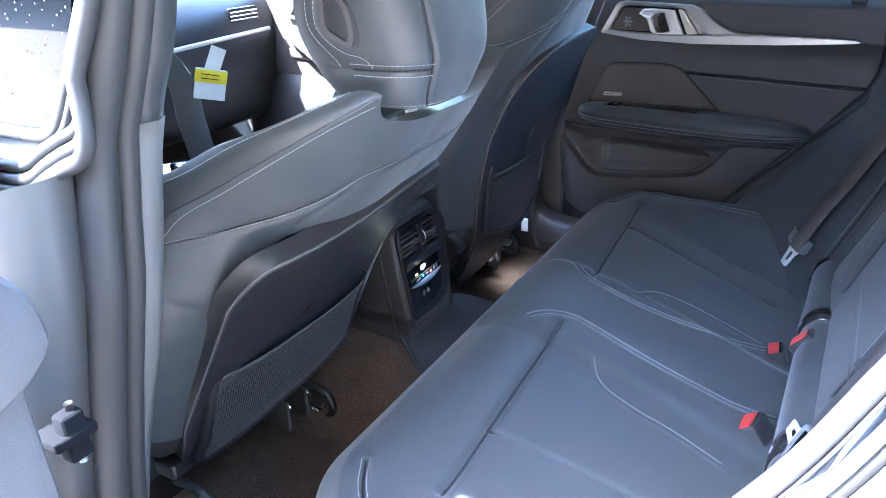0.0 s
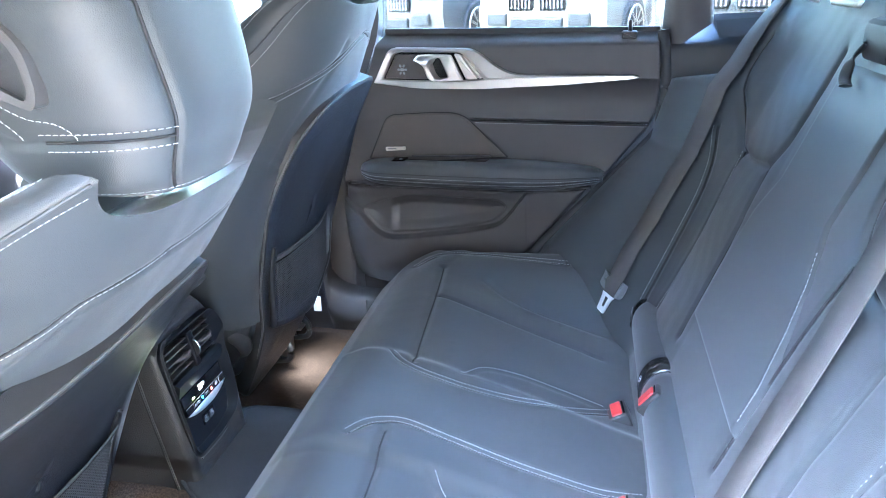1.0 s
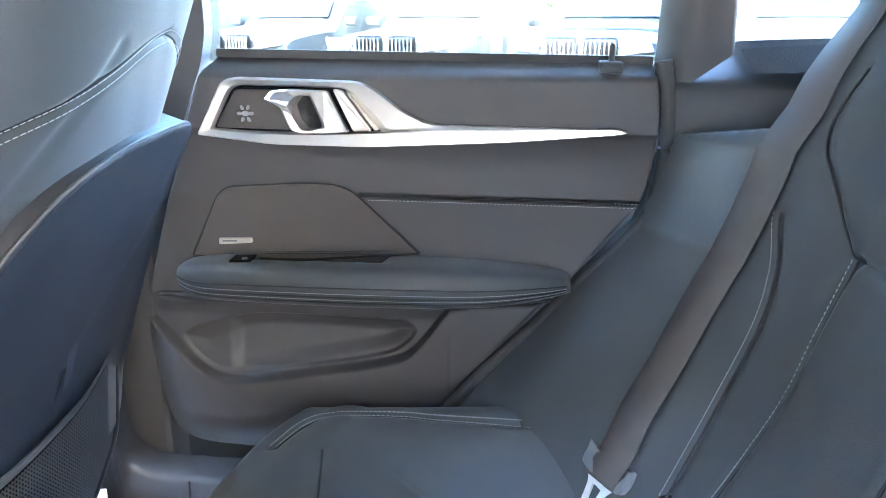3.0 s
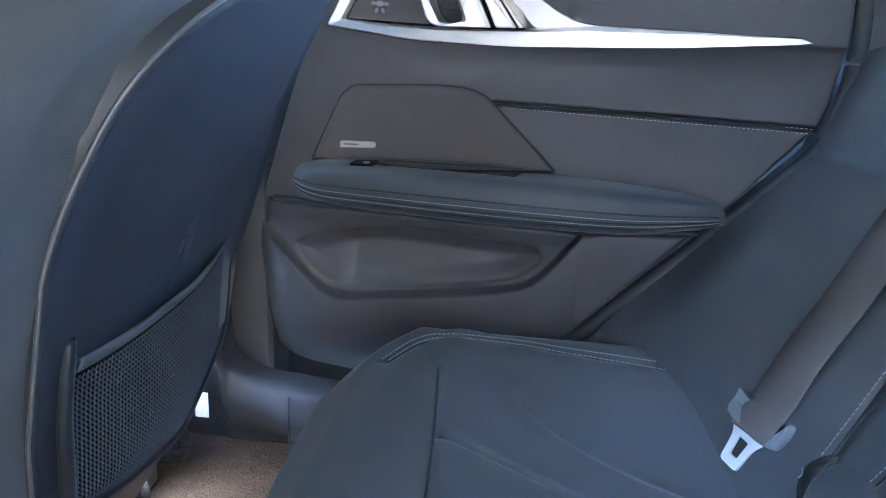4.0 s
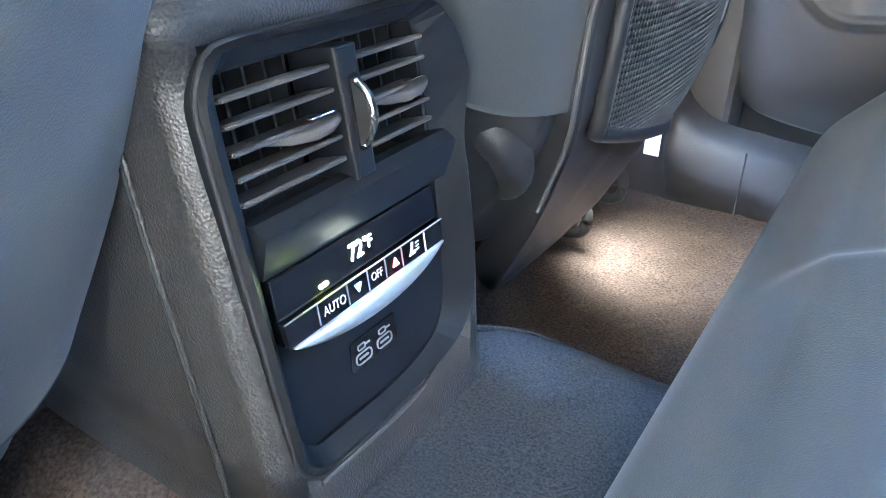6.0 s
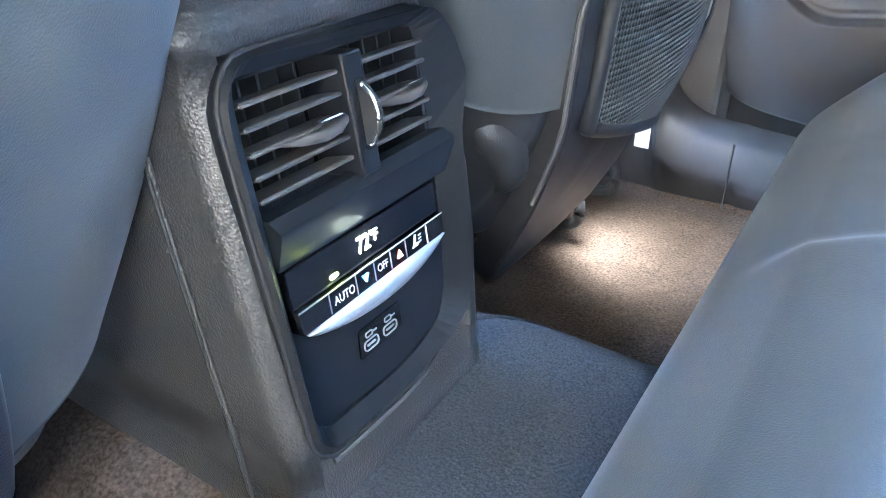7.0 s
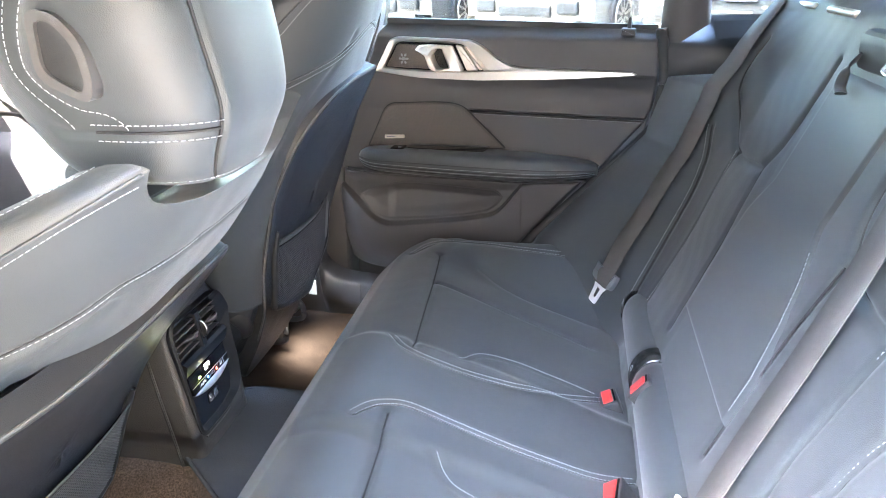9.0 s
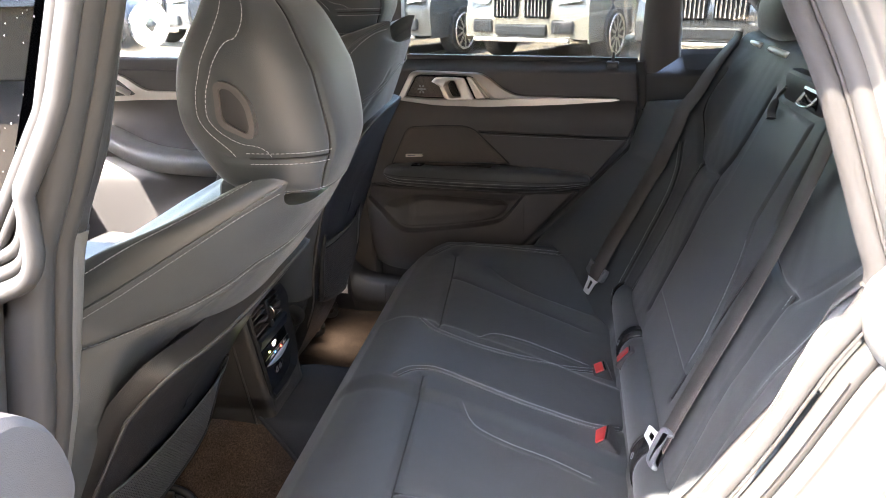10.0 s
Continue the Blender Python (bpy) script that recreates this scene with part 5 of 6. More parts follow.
def face_m():
    """Face of the console: columns across, out of the car's rear (minus is towards the rear passengers), up."""
    lo, hi = Vector((.040, -.019, .563)), Vector((.022, -.019, .683))
    up = (hi - lo).normalized()
    across = Vector((0, 1, 0))
    out = across.cross(up)          # points forward, into the console
    m = Matrix((across, out, up)).transposed().to_4x4()
    if out.x > 0:
        m = Matrix((across, -out, up)).transposed().to_4x4()
    m.translation = lo
    return m


def words(c, M):
    """The lit temperature and the key lettering."""
    def text(body, b, h, size, mat_, depth):
        cu = bpy.data.curves.new("lettering", 'FONT')
        cu.body, cu.size, cu.extrude = body, size, .0001
        cu.align_x = 'CENTER'
        ob = new("lettering", cu)
        me = ob.to_mesh().copy()
        bpy.data.objects.remove(ob)
        me.transform(M @ Matrix.Translation((b, depth, h)) @ Matrix.Rotation(radians(90), 4, 'X') @ Matrix.Diagonal((1, 1.2, 1, 1)))
        me.materials.append(mat_)
        o2 = new("lettering", me)
        o2.parent = c
        return o2
    text("72", -.0080, .0310, .0085, LCD, -.0014)
    text("F", .0005, .0325, .0060, LCD, -.0014)
    tube("degree_sign", [tuple(M @ Vector((-.0022 + .0007 * math.cos(q), -.0014, .0368 + .0008 * math.sin(q)))) for q in np.linspace(0, 2 * np.pi, 10, endpoint=False)], .0002, LCD, c, closed=True, up=(1, 0, 0))
    text("AUTO", -.0265, .0182, .0046, LEGEND, -.0034)
    text("OFF", -.0005, .0190, .0042, LEGEND, -.0034)
    Q = lambda *k, **q: prism(*k, parent=c, frame_m=M, **q)
    Q("down_mark", [(-.0143, .0222), (-.0105, .0222), (-.0124, .0186)], -.0036, -.003, BLUE_MARK)
    Q("up_mark", [(.0101, .0188), (.0139, .0188), (.0120, .0224)], -.0036, -.003, RED_MARK)
    Q("seat_mark", [(.0215, .0185), (.0258, .0185), (.0264, .0200), (.0243, .0200), (.0252, .0240), (.0240, .0244), (.0228, .0202)], -.0036, -.003, LEGEND)
    for k in range(3):
        Q("air_mark", [(.0268, .0192 + k * .0016), (.0288, .0195 + k * .0016), (.0288, .0201 + k * .0016), (.0268, .0198 + k * .0016)], -.0036, -.003, LEGEND)
    Q("status_light", round_poly([(-.0306, .0282), (-.0260, .0284), (-.0260, .0299), (-.0306, .0297)], .0006), -.0016, -.001, LED)
    for b in (-.0358, -.0190, -.0065, .0050, .0165, .0332):
        Q("key_gap", [(b, .0160), (b + .0005, .0160), (b + .0005, .0248), (b, .0248)], -.0036, -.003, LEGEND if b > .03 else KEY_LINE)


LEGEND = surface("white_legend", (0.72, 0.73, 0.75), 0.5, vary=0.04)
KEY_LINE = surface("key_line", (0.16, 0.17, 0.19), 0.4, vary=0.1)
LCD = surface("lcd_digits", (0.8, 0.8, 0.7), 0.5, emit=((1, 1, 0.75), 1.2))
LED = surface("led_yellow", (0.8, 0.8, 0.2), 0.5, emit=((0.9, 1.0, 0.2), 1.5))
BLUE_MARK = surface("blue_marking", (0.03, 0.15, 0.7), 0.5, emit=((0.05, 0.3, 1.0), 0.5))
RED_MARK = surface("red_marking", (0.7, 0.05, 0.04), 0.5, emit=((1.0, 0.1, 0.05), 0.5))
build_console()


# ---- belts and buckles ----
def ribbon(name, path, width_dir, width, material, parent, thick=.0014):
    P = np.asarray(path, float)
    Wd = np.asarray(width_dir, float)
    Wd = np.broadcast_to(Wd, P.shape) / np.linalg.norm(np.broadcast_to(Wd, P.shape), axis=1)[:, None]
    T = np.gradient(P, axis=0)
    N = np.cross(T, Wd)
    N /= np.linalg.norm(N, axis=1)[:, None]
    rows = [P + Wd * width * a + N * thick * b for a, b in ((-.5, -.5), (-.48, .5), (0, .6), (.48, .5), (.5, -.5), (0, -.5))]
    return sheet(name, np.stack(rows, 1), material, parent, close_v=True, caps=True)


def build_belt(s):
    """Outer belt lying on the side bolster."""
    b = thing("seat_belt", "dark grey rear seat belt lying on the side bolster", "seat belt", "rear belts")
    yz = spline([(.430, .556), (.430, .597), (.441, .657), (.452, .738), (.459, .795), (.458, .846), (.460, .899), (.472, .947), (.486, .986), (.494, 1.024), (.500, 1.06)], 70)
    y, z = yz[:, 0], yz[:, 1]
    x = np.minimum(back_x(y, z), (back_x(y - .023, z) + back_x(y + .023, z)) / 2) - .0065 - .011 * sm((.70 - z) / .10)
    path = np.stack([x, s * y, z], 1)
    slope = np.maximum(back_x(y + .02, z) - back_x(y - .02, z), -.020)
    ribbon("webbing", path, np.stack([slope, np.full(70, s * .04), np.zeros(70)], 1), .046, BELT, b)
    return b, path


def centre_belt():
    b = thing("seat_belt", "dark grey centre seat belt hanging down the backrest", "seat belt", "rear belts")
    yz = spline([(-.212, .590), (-.208, .64), (-.205, .70), (-.203, .78), (-.198, .85), (-.190, .90), (-.179, .945), (-.168, .985), (-.160, 1.03), (-.155, 1.058)], 70)
    path = np.stack([.64 + .40 * (yz[:, 1] - .53) - .016 + .03 * sm((yz[:, 1] - 1.0) / .06), yz[:, 0], yz[:, 1]], 1)
    ribbon("webbing", path, (.06, .97, .10), .048, BELT, b)
    return b


def latch(parent, p, m3, scale=1.0):
    """Moulded grip with raised ends and a bright tongue; m3 columns: across, out, along."""
    M = m3.to_4x4() @ Matrix.Diagonal((scale, scale, scale, 1))
    M.translation = p
    Q = lambda *k, **q: prism(*k, parent=parent, frame_m=M, **q)
    Q("grip", round_poly([(-.033, .002), (-.015, -.003), (.015, -.003), (.033, .002), (.036, .018), (.034, .032), (.027, .030), (.025, .016), (-.025, .016), (-.027, .030), (-.034, .032), (-.036, .018)], .005), -.006, .006, LATCH_GREY, bevel=.003)
    o = round_poly([(-.011, -.040), (.011, -.040), (.014, -.012), (.020, -.002), (-.020, -.002), (-.014, -.012)], .004)
    i = round_poly([(-.005, -.030), (.005, -.030), (.0065, -.013), (.0066, -.010), (-.0066, -.010), (-.0065, -.013)], .002)
    Q("tongue", o, -.0015, .0015, TONGUE, hole=i, label="bright plated tongue")


# mostly diffuse and pale: a bright reflection put into the colour
TONGUE = surface("plated_steel", (0.80, 0.81, 0.82), 0.32, metal=0.35, vary=0.04)
LATCH_GREY = surface("grey_plastic", (0.13, 0.14, 0.15), 0.4, vary=0.1)
b_r, path_r = build_belt(1)
b_l, path_l = build_belt(-1)
b_c = centre_belt()
al = Vector((.22, .03, .50)).normalized()
ac = Vector((-.42, .88, .1)).normalized()
ou = ac.cross(al).normalized()
al = ou.cross(ac)
latch(b_r, Vector((.578, .434, .556)), Matrix((ac, ou, al)).transposed())
ac = Vector((.35, .15, .9)).normalized()
al = Vector((.25, -.95, .05)).normalized()
ou = ac.cross(al).normalized()
al = ou.cross(ac)
latch(b_c, Vector((.640, -.215, .590)), Matrix((ac, ou, al)).transposed(), .8)


ANCHOR = surface("anchor_plastic", (0.012, 0.012, 0.013), 0.25, vary=0.08)


def buckle(p, rot, wx, wy, label):
    """Belt buckle; the red button fills most of its top face (half widths wx, wy)."""
    b = thing("belt_buckle", label, "buckle", "belt buckles", at=p)
    b.rotation_euler = [radians(a) for a in rot]
    block("case", (-wx - .007, -wy - .005, -.055), (wx + .007, wy + .005, .0), PLASTIC_DARK, b, bevel=.004, segs=3)
    block("release_button", (-wx, -wy, -.004), (wx, wy, .0025), RED, b, "bright red release button", bevel=.002)
    block("slot", (wx + .001, -wy, -.002), (wx + .004, wy, .0006), GLOSS, b, bevel=.0005)
    return b


buckle((.584, .163, .486), (0, -25, 6), .008, .016, "black belt buckle with red button lying in the cushion gap")
buckle((.6190, .098, .5505), (0, -52, -4), .014, .009, "black belt buckle with red button set in the padded roll")
buckle((.578, -.066, .494), (0, -38, -8), .010, .019, "black belt buckle with large red button upright in the gap")
for y in (.165, -.175, .40, -.40):
    an = thing("anchor_cover", "black plastic child-seat anchor cover between the padded rolls", "anchor cover", "anchor covers")
    th_ = np.linspace(1.2, 4.4, 20)
    band = np.array([[(.650 + (.0365 if abs(k) < .9 else .030) * math.cos(q), y + .017 * k, .520 + (.048 if abs(k) < .9 else .042) * math.sin(q)) for k in (-1, -.85, 0, .85, 1)] for q in th_])
    sheet("cover", band, ANCHOR, an)
    tube("mark", [(.650 + .0372 * math.cos(2.75 + .10 * math.sin(q)), y + .0045 * math.cos(q), .520 + .0488 * math.sin(2.75 + .10 * math.sin(q))) for q in np.linspace(0, 2 * np.pi, 18, endpoint=False)], .0005, GREY_MARK, an, closed=True, up=(1, 0, 0))


# ---- left side of the car: pillar, seals, open door ----
def lean(z):
    """Leading line of the door seal along the pillar."""
    return np.interp(z, [.30, .55, .65, .765, .874, .934, 1.0, 1.05, 1.10, 1.16, 1.32], [.040, .055, .072, .103, .136, .148, .163, .188, .209, .232, .295])


def lean_in(z):
    """Line of the inner trim."""
    return np.interp(z, [.30, .55, .65, .71, .77, .85, .98, 1.02, 1.06, 1.16, 1.32], [-.05, .00, .030, .052, .076, .102, .134, .149, .170, .202, .27])


# darker copy of RUBBER: shade on the pillar side is put into the colour
SHADED_SEAL = surface("shaded_seal_rubber", (0.018, 0.0175, 0.017), 0.62, vary=0.2, grain=0.2, grain_scale=1500)


def pillar_left():
    p = thing("centre_pillar", "centre pillar with black rubber door seals and grey trim", "car pillar")
    zs = np.linspace(.30, 1.31, 80)

    def strip(name, pts, material, label="", z0=0, z1=9, line=lean):
        rows = [[(line(z) + dx, y, z) for dx, y in pts] for z in zs if z0 <= z <= z1]
        return sheet(name, np.array(rows), material, p, label, close_v=True, caps=True)
    strip("outer_seal", [(-.02, -.676), (.002, -.676), (.011, -.671), (.014, -.663), (.011, -.655), (.004, -.651), (-.02, -.651)], SHADED_SEAL, "black rubber door seal")
    strip("seal_bead", [(-.03, -.652), (.006, -.652), (.013, -.647), (.014, -.640), (.009, -.634), (-.03, -.633)], SHADED_SEAL)
    strip("upper_trim", [(-.06, -.634), (.012, -.633), (.024, -.627), (.028, -.616), (.022, -.604), (.002, -.598), (-.06, -.598)], PLASTIC_DARK, "dark upper pillar trim", 1.0, 9, lean_in)
    strip("lower_trim", [(-.07, -.634), (.014, -.633), (.026, -.626), (.029, -.614), (.022, -.602), (.002, -.596), (-.07, -.596)], TRIM_GREY, "grey lower pillar trim", .52, 1.012, lean_in)
    strip("piping", [(.016, -.638), (.022, -.638), (.026, -.634), (.024, -.629), (.016, -.630)], SHADED_SEAL, "", 0, 9, lean_in)
    rows = [[(lean(z) + dx, y, z) for dx, y in ((-.05, -.664), (-.012, -.674), (-.012, -.70), (-.020, -.735), (-.038, -.77), (-.09, -.80))] for z in zs if z < .985]
    sheet("painted_jamb", np.array(rows), DIM_SILVER, p, "painted door jamb, silver dimmed in the colour")
    return p


TRIM_GREY = surface("grey_trim", (0.10, 0.10, 0.095), 0.55, vary=0.12, grain=0.3, grain_scale=900, cells=True)
pillar_left()


# near-black blue tint stands for reflected sky and keeps sun off the bench
DARK_PANE = glass_mat("darkened_reflecting_glass", (0.05, 0.065, 0.09))


def front_glass_left():
    g = thing("front_side_window", "closed front side window speckled with dried drops", "car window")
    zs = np.linspace(1.004, 1.30, 12)
    edge_w = lambda z: np.interp(z, [1.0, 1.016, 1.05, 1.10, 1.16, 1.32], [.138, .148, .171, .204, .226, .285])
    bm = bmesh.new()
    for y in (-.676, -.672):
        bm.faces.new([bm.verts.new((x, y, z)) for x, z in [(-.60, 1.004)] + [(edge_w(z) - .004, z) for z in zs] + [(-.40, 1.30)]])
    part("pane", bm, DARK_PANE, g, smooth=False)
    edge = np.array([(edge_w(z), z) for z in np.linspace(1.02, 1.31, 30)])
    low = spline([(-.45, 1.000), (.04, 1.000), (.105, 1.000), (.130, 1.003), (.144, 1.012)], 30)
    rim = np.concatenate([low, edge])
    tube("window_seal", [(x, -.677, z) for x, z in rim], .0055, SHADED_SEAL, g, "black rubber window seal")
    tube("window_bead", [(x + .007, -.678, z - .003) for x, z in rim[20:]], .0035, SHADED_SEAL, g)
    # black door seal that swings away below the glass
    sw = np.concatenate([[(edge_w(z) + .014, z) for z in np.linspace(1.30, 1.05, 14)], spline([(.184, 1.030), (.182, 1.008), (.172, .992), (.148, .981), (.124, .969), (.100, .956), (.07, .952), (.03, .953), (-.2, .956)], 40)])
    for k, (dx, dz, y, r) in enumerate(((0, 0, -.684, .0065), (-.004, .010, -.680, .005), (-.006, .020, -.678, .005))):
        tube("corner_seal", [(x + dx, y, z + dz * (1 if z < 1.03 else .2)) for x, z in sw], r, SHADED_SEAL, g, "black corner seal")
    bm = bmesh.new()
    cube(bm, (-.6, -.676, .958), (.150, -.668, 1.003))
    part("belt_strip", bm, TRIM_GREY, g, "grey panel below the glass", bevel=.003)
    rnd2 = random.Random(4)
    ch = []
    for k in range(900):
        x, z = rnd2.uniform(-.20, .26), rnd2.uniform(1.01, 1.28)
        if x > float(edge_w(z)) - .008:
            continue
        r = rnd2.uniform(.00018, .00055)
        ch.append(tube_data([(x, -.6768, z - r * 1.6), (x, -.6772, z), (x + r * .4, -.6768, z + r * 1.4)], [r * .4, r, r * .3], 5))
    v, f = join_data(ch)
    tagged(put("water_spots", v, f, GREY_MARK, g), kind="stuff")
    return g


front_glass_left()
fd = thing("front_door_left", "painted front door skin, dimmed silver, beside the open doorway", "car door")
rows = [[(x, -.690 - .11 * math.sin(min(1, max(0, (1.0 - z) / .7)) * 2.2), z) for x in np.linspace(-1.1, min(.03 + .09 * (z - .4), .085), 16)] for z in np.linspace(.30, 1.000, 40)]
sheet("skin", np.array(rows), DIM_SILVER, fd)


def open_door_left():
    d = thing("open_rear_door", "opened rear door with grey trim and hinge strap", "car door")
    m = pose(.235, -.800, 0, 0, 0, -80)
    Q = lambda *k, **q: prism(*k, parent=d, frame_m=m, **q)
    Q("door_trim", round_poly([(.014, .40, .05), (.93, .36), (.93, .93), (.004, .93, .01), (.0, .80), (-.004, .70)], .03), -.03, .018, PLASTIC, bevel=.010, segs=3)
    Q("upper_trim", round_poly([(-.010, .925, .012), (-.004, .965, .02), (.03, .998, .03), (.92, 1.01), (.92, .90), (.02, .905, .02)], .02), -.03, .036, PLASTIC, bevel=.012, segs=3)
    Q("door_skin", round_poly([(-.02, .30), (1.0, .30), (1.0, 1.0), (-.01, 1.0)], .05), -.15, -.035, DIM_SILVER, bevel=.012)
    Q("door_glass", [(.06, 1.0), (.92, 1.0), (.55, 1.36), (.20, 1.36)], -.075, -.071, GLASS).visible_shadow = False
    ring = [tuple(m @ Vector((.17 + .12 * math.cos(q), .022, .66 + .12 * math.sin(q)))) for q in np.linspace(0, 2 * np.pi, 60, endpoint=False)]
    tube("speaker_ring", ring, .004, CHROME, d, "bright loudspeaker ring", closed=True)
    block("check_strap", (.118, -.745, .770), (.150, -.708, .780), RECESS_DARK, d, "black check strap", bevel=.003, segs=3)
    block("strap_bracket", (.132, -.735, .752), (.148, -.715, .796), RECESS_DARK, d, bevel=.004, segs=3)
    tube("strap_pin", [(.140, -.722, .746), (.140, -.722, .802)], .0035, SATIN_DARK, d)
    return d


open_door_left()


def aperture_left():
    f = thing("door_aperture", "painted flange, dimmed silver, with woven lip and seal round the open doorway", "door frame")
    path = spline([(.560, -.630, 1.29), (.600, -.622, 1.205), (.627, -.620, 1.154), (.653, -.620, 1.103), (.683, -.620, 1.027), (.6945, -.620, .996), (.691, -.620, .974), (.671, -.621, .937), (.645, -.622, .879), (.621, -.624, .835), (.580, -.630, .775), (.520, -.638, .705), (.430, -.650, .61), (.340, -.665, .515), (.27, -.68, .435), (.19, -.69, .405), (.0, -.70, .395), (-.2, -.70, .395)], 220)
    T = np.gradient(path, axis=0)
    N = np.cross(T, (0, 1, 0))
    N /= np.linalg.norm(N, axis=1)[:, None]
    if N[20, 0] < 0:
        N = -N
    low = sm((1.0 - path[:, 2]) / .04)[:, None]
    tube("woven_lip", path, .0085, WOVEN, f, "woven cloth edge lip", sides=14, squash=(1, .75))
    tube("lip_stitch", path + N * .006 + np.array((0, -.0065, 0)), .0012, WOVEN, f)
    side = np.array((0, 1.0, 0))
    tube("seal", path + N * (.014 + .006 * low) - side * .004, .0075, RUBBER, f, "black rubber door seal", sides=12)
    tube("seal_strip", path[90:] + N[90:] * .016 - side * .012, .0016, TRIM_GREY, f)
    rows = [path + N * (a + .010 * low) + side * b for a, b in ((.012, .006), (.016, -.008), (.022, -.014), (.028, -.012), (.036, -.014), (.044, -.022), (.056, -.026), (.066, -.025), (.082, -.036), (.110, -.058), (.150, -.100), (.200, -.140), (.260, -.152), (.320, -.152))]
    fine = spline(np.array(rows).reshape(len(rows), -1), 60).reshape(60, -1, 3)
    sheet("flange", fine.transpose(1, 0, 2), DIM_SILVER, f, "painted door flange, silver dimmed in the colour")
    bm = bmesh.new()
    bmesh.ops.create_uvsphere(bm, u_segments=24, v_segments=16, radius=1, matrix=Matrix.Translation((.708, -.630, .972)) @ Matrix.Rotation(radians(-14), 4, 'Y') @ Matrix.Diagonal((.020, .022, .036, 1)))
    part("corner_cap", bm, TRIM_GREY, f, "grey plastic end cap of the lip")
    return f


WOVEN = weave("woven_lip", (0.047, 0.040, 0.035), 900.0, 0.8, 0.6, hole=(0.02, 0.02, 0.02))
aperture_left()

# ---- front of the cabin ----
def dashboard():
    d = thing("dashboard", "dashboard darkened for shade, with pale trim line, air vent and metal strip", "dashboard")
    prof_ = spline([(-1.30, .60), (-.90, .62), (-.86, .78), (-.852, .86), (-.866, .93), (-.92, .985), (-1.05, 1.015), (-1.32, 1.02)], 30)
    ys = np.linspace(-.66, .66, 20)
    # near-black seatback colour holds the shade over the lower dash
    sheet("body", np.array([[(x, y, z) for y in ys] for x, z in prof_]), SHELL, d)
    tube("trim_strip", [(-.852, y, .850 + .03 * abs(y)) for y in np.linspace(-.64, .64, 24)], .006, SATIN, d, squash=(.5, 1))
    for y in (-.55, -.06, .06, .55):
        block("air_vent", (-.90, y - .055, .895), (-.856, y + .055, .935), GLOSS, d, bevel=.006)
        for k in range(3):
            block("vent_slat", (-.857, y - .05, .903 + k * .010), (-.852, y + .05, .906 + k * .010), SATIN, d, bevel=.001, segs=1)
    block("screen", (-.935, -.52, .985), (-.922, .14, 1.095), GLOSS, d, "wide dark curved display", bevel=.005)
    return d


dashboard()


def front_console():
    c = thing("front_console", "low front centre console with silver panel and cup holders", "console")
    block("body", (-.80, -.105, .40), (-.40, .075, .655), PLASTIC, c, bevel=.02, segs=3)
    block("silver_panel", (-.70, -.075, .652), (-.44, .045, .664), BRIGHT, c, "silver control panel", bevel=.004)
    for x, y in ((-.62, -.04), (-.62, .02)):
        tube("cup_holder", [(x + .034 * math.cos(q), y + .034 * math.sin(q), .666) for q in np.linspace(0, 2 * np.pi, 28, endpoint=False)], .004, CHROME, c, closed=True)
    block("gear_lever", (-.54, -.04, .66), (-.50, .0, .71), GLOSS, c, bevel=.008, segs=3)
    return c


front_console()


def steering_wheel():
    w = thing("steering_wheel", "black steering wheel ahead of the driver's seat", "steering wheel")
    M = pose(-.56, -.34, .90, 0, -68, 0)
    rim = [tuple(M @ Vector((.185 * math.cos(q), .185 * math.sin(q), 0))) for q in np.linspace(0, 2 * np.pi, 56, endpoint=False)]
    tube("rim", rim, .015, LEATHER, w, closed=True, sides=10)
    bm = bmesh.new()
    bmesh.ops.create_uvsphere(bm, u_segments=20, v_segments=10, radius=.07, matrix=M @ Matrix.Diagonal((1, 1.1, .4, 1)))
    part("hub", bm, PLASTIC, w)
    for q in (0.1, math.pi - .1, -math.pi / 2):
        tube("spoke", [tuple(M @ Vector((r * math.cos(q), r * math.sin(q), 0))) for r in (.05, .11, .18)], .012, SATIN, w, squash=(1.3, .5))
    tube("column", [tuple(M @ Vector((0, 0, -.02))), (-.86, -.34, .80)], .03, PLASTIC_DARK, w)
    return w


steering_wheel()


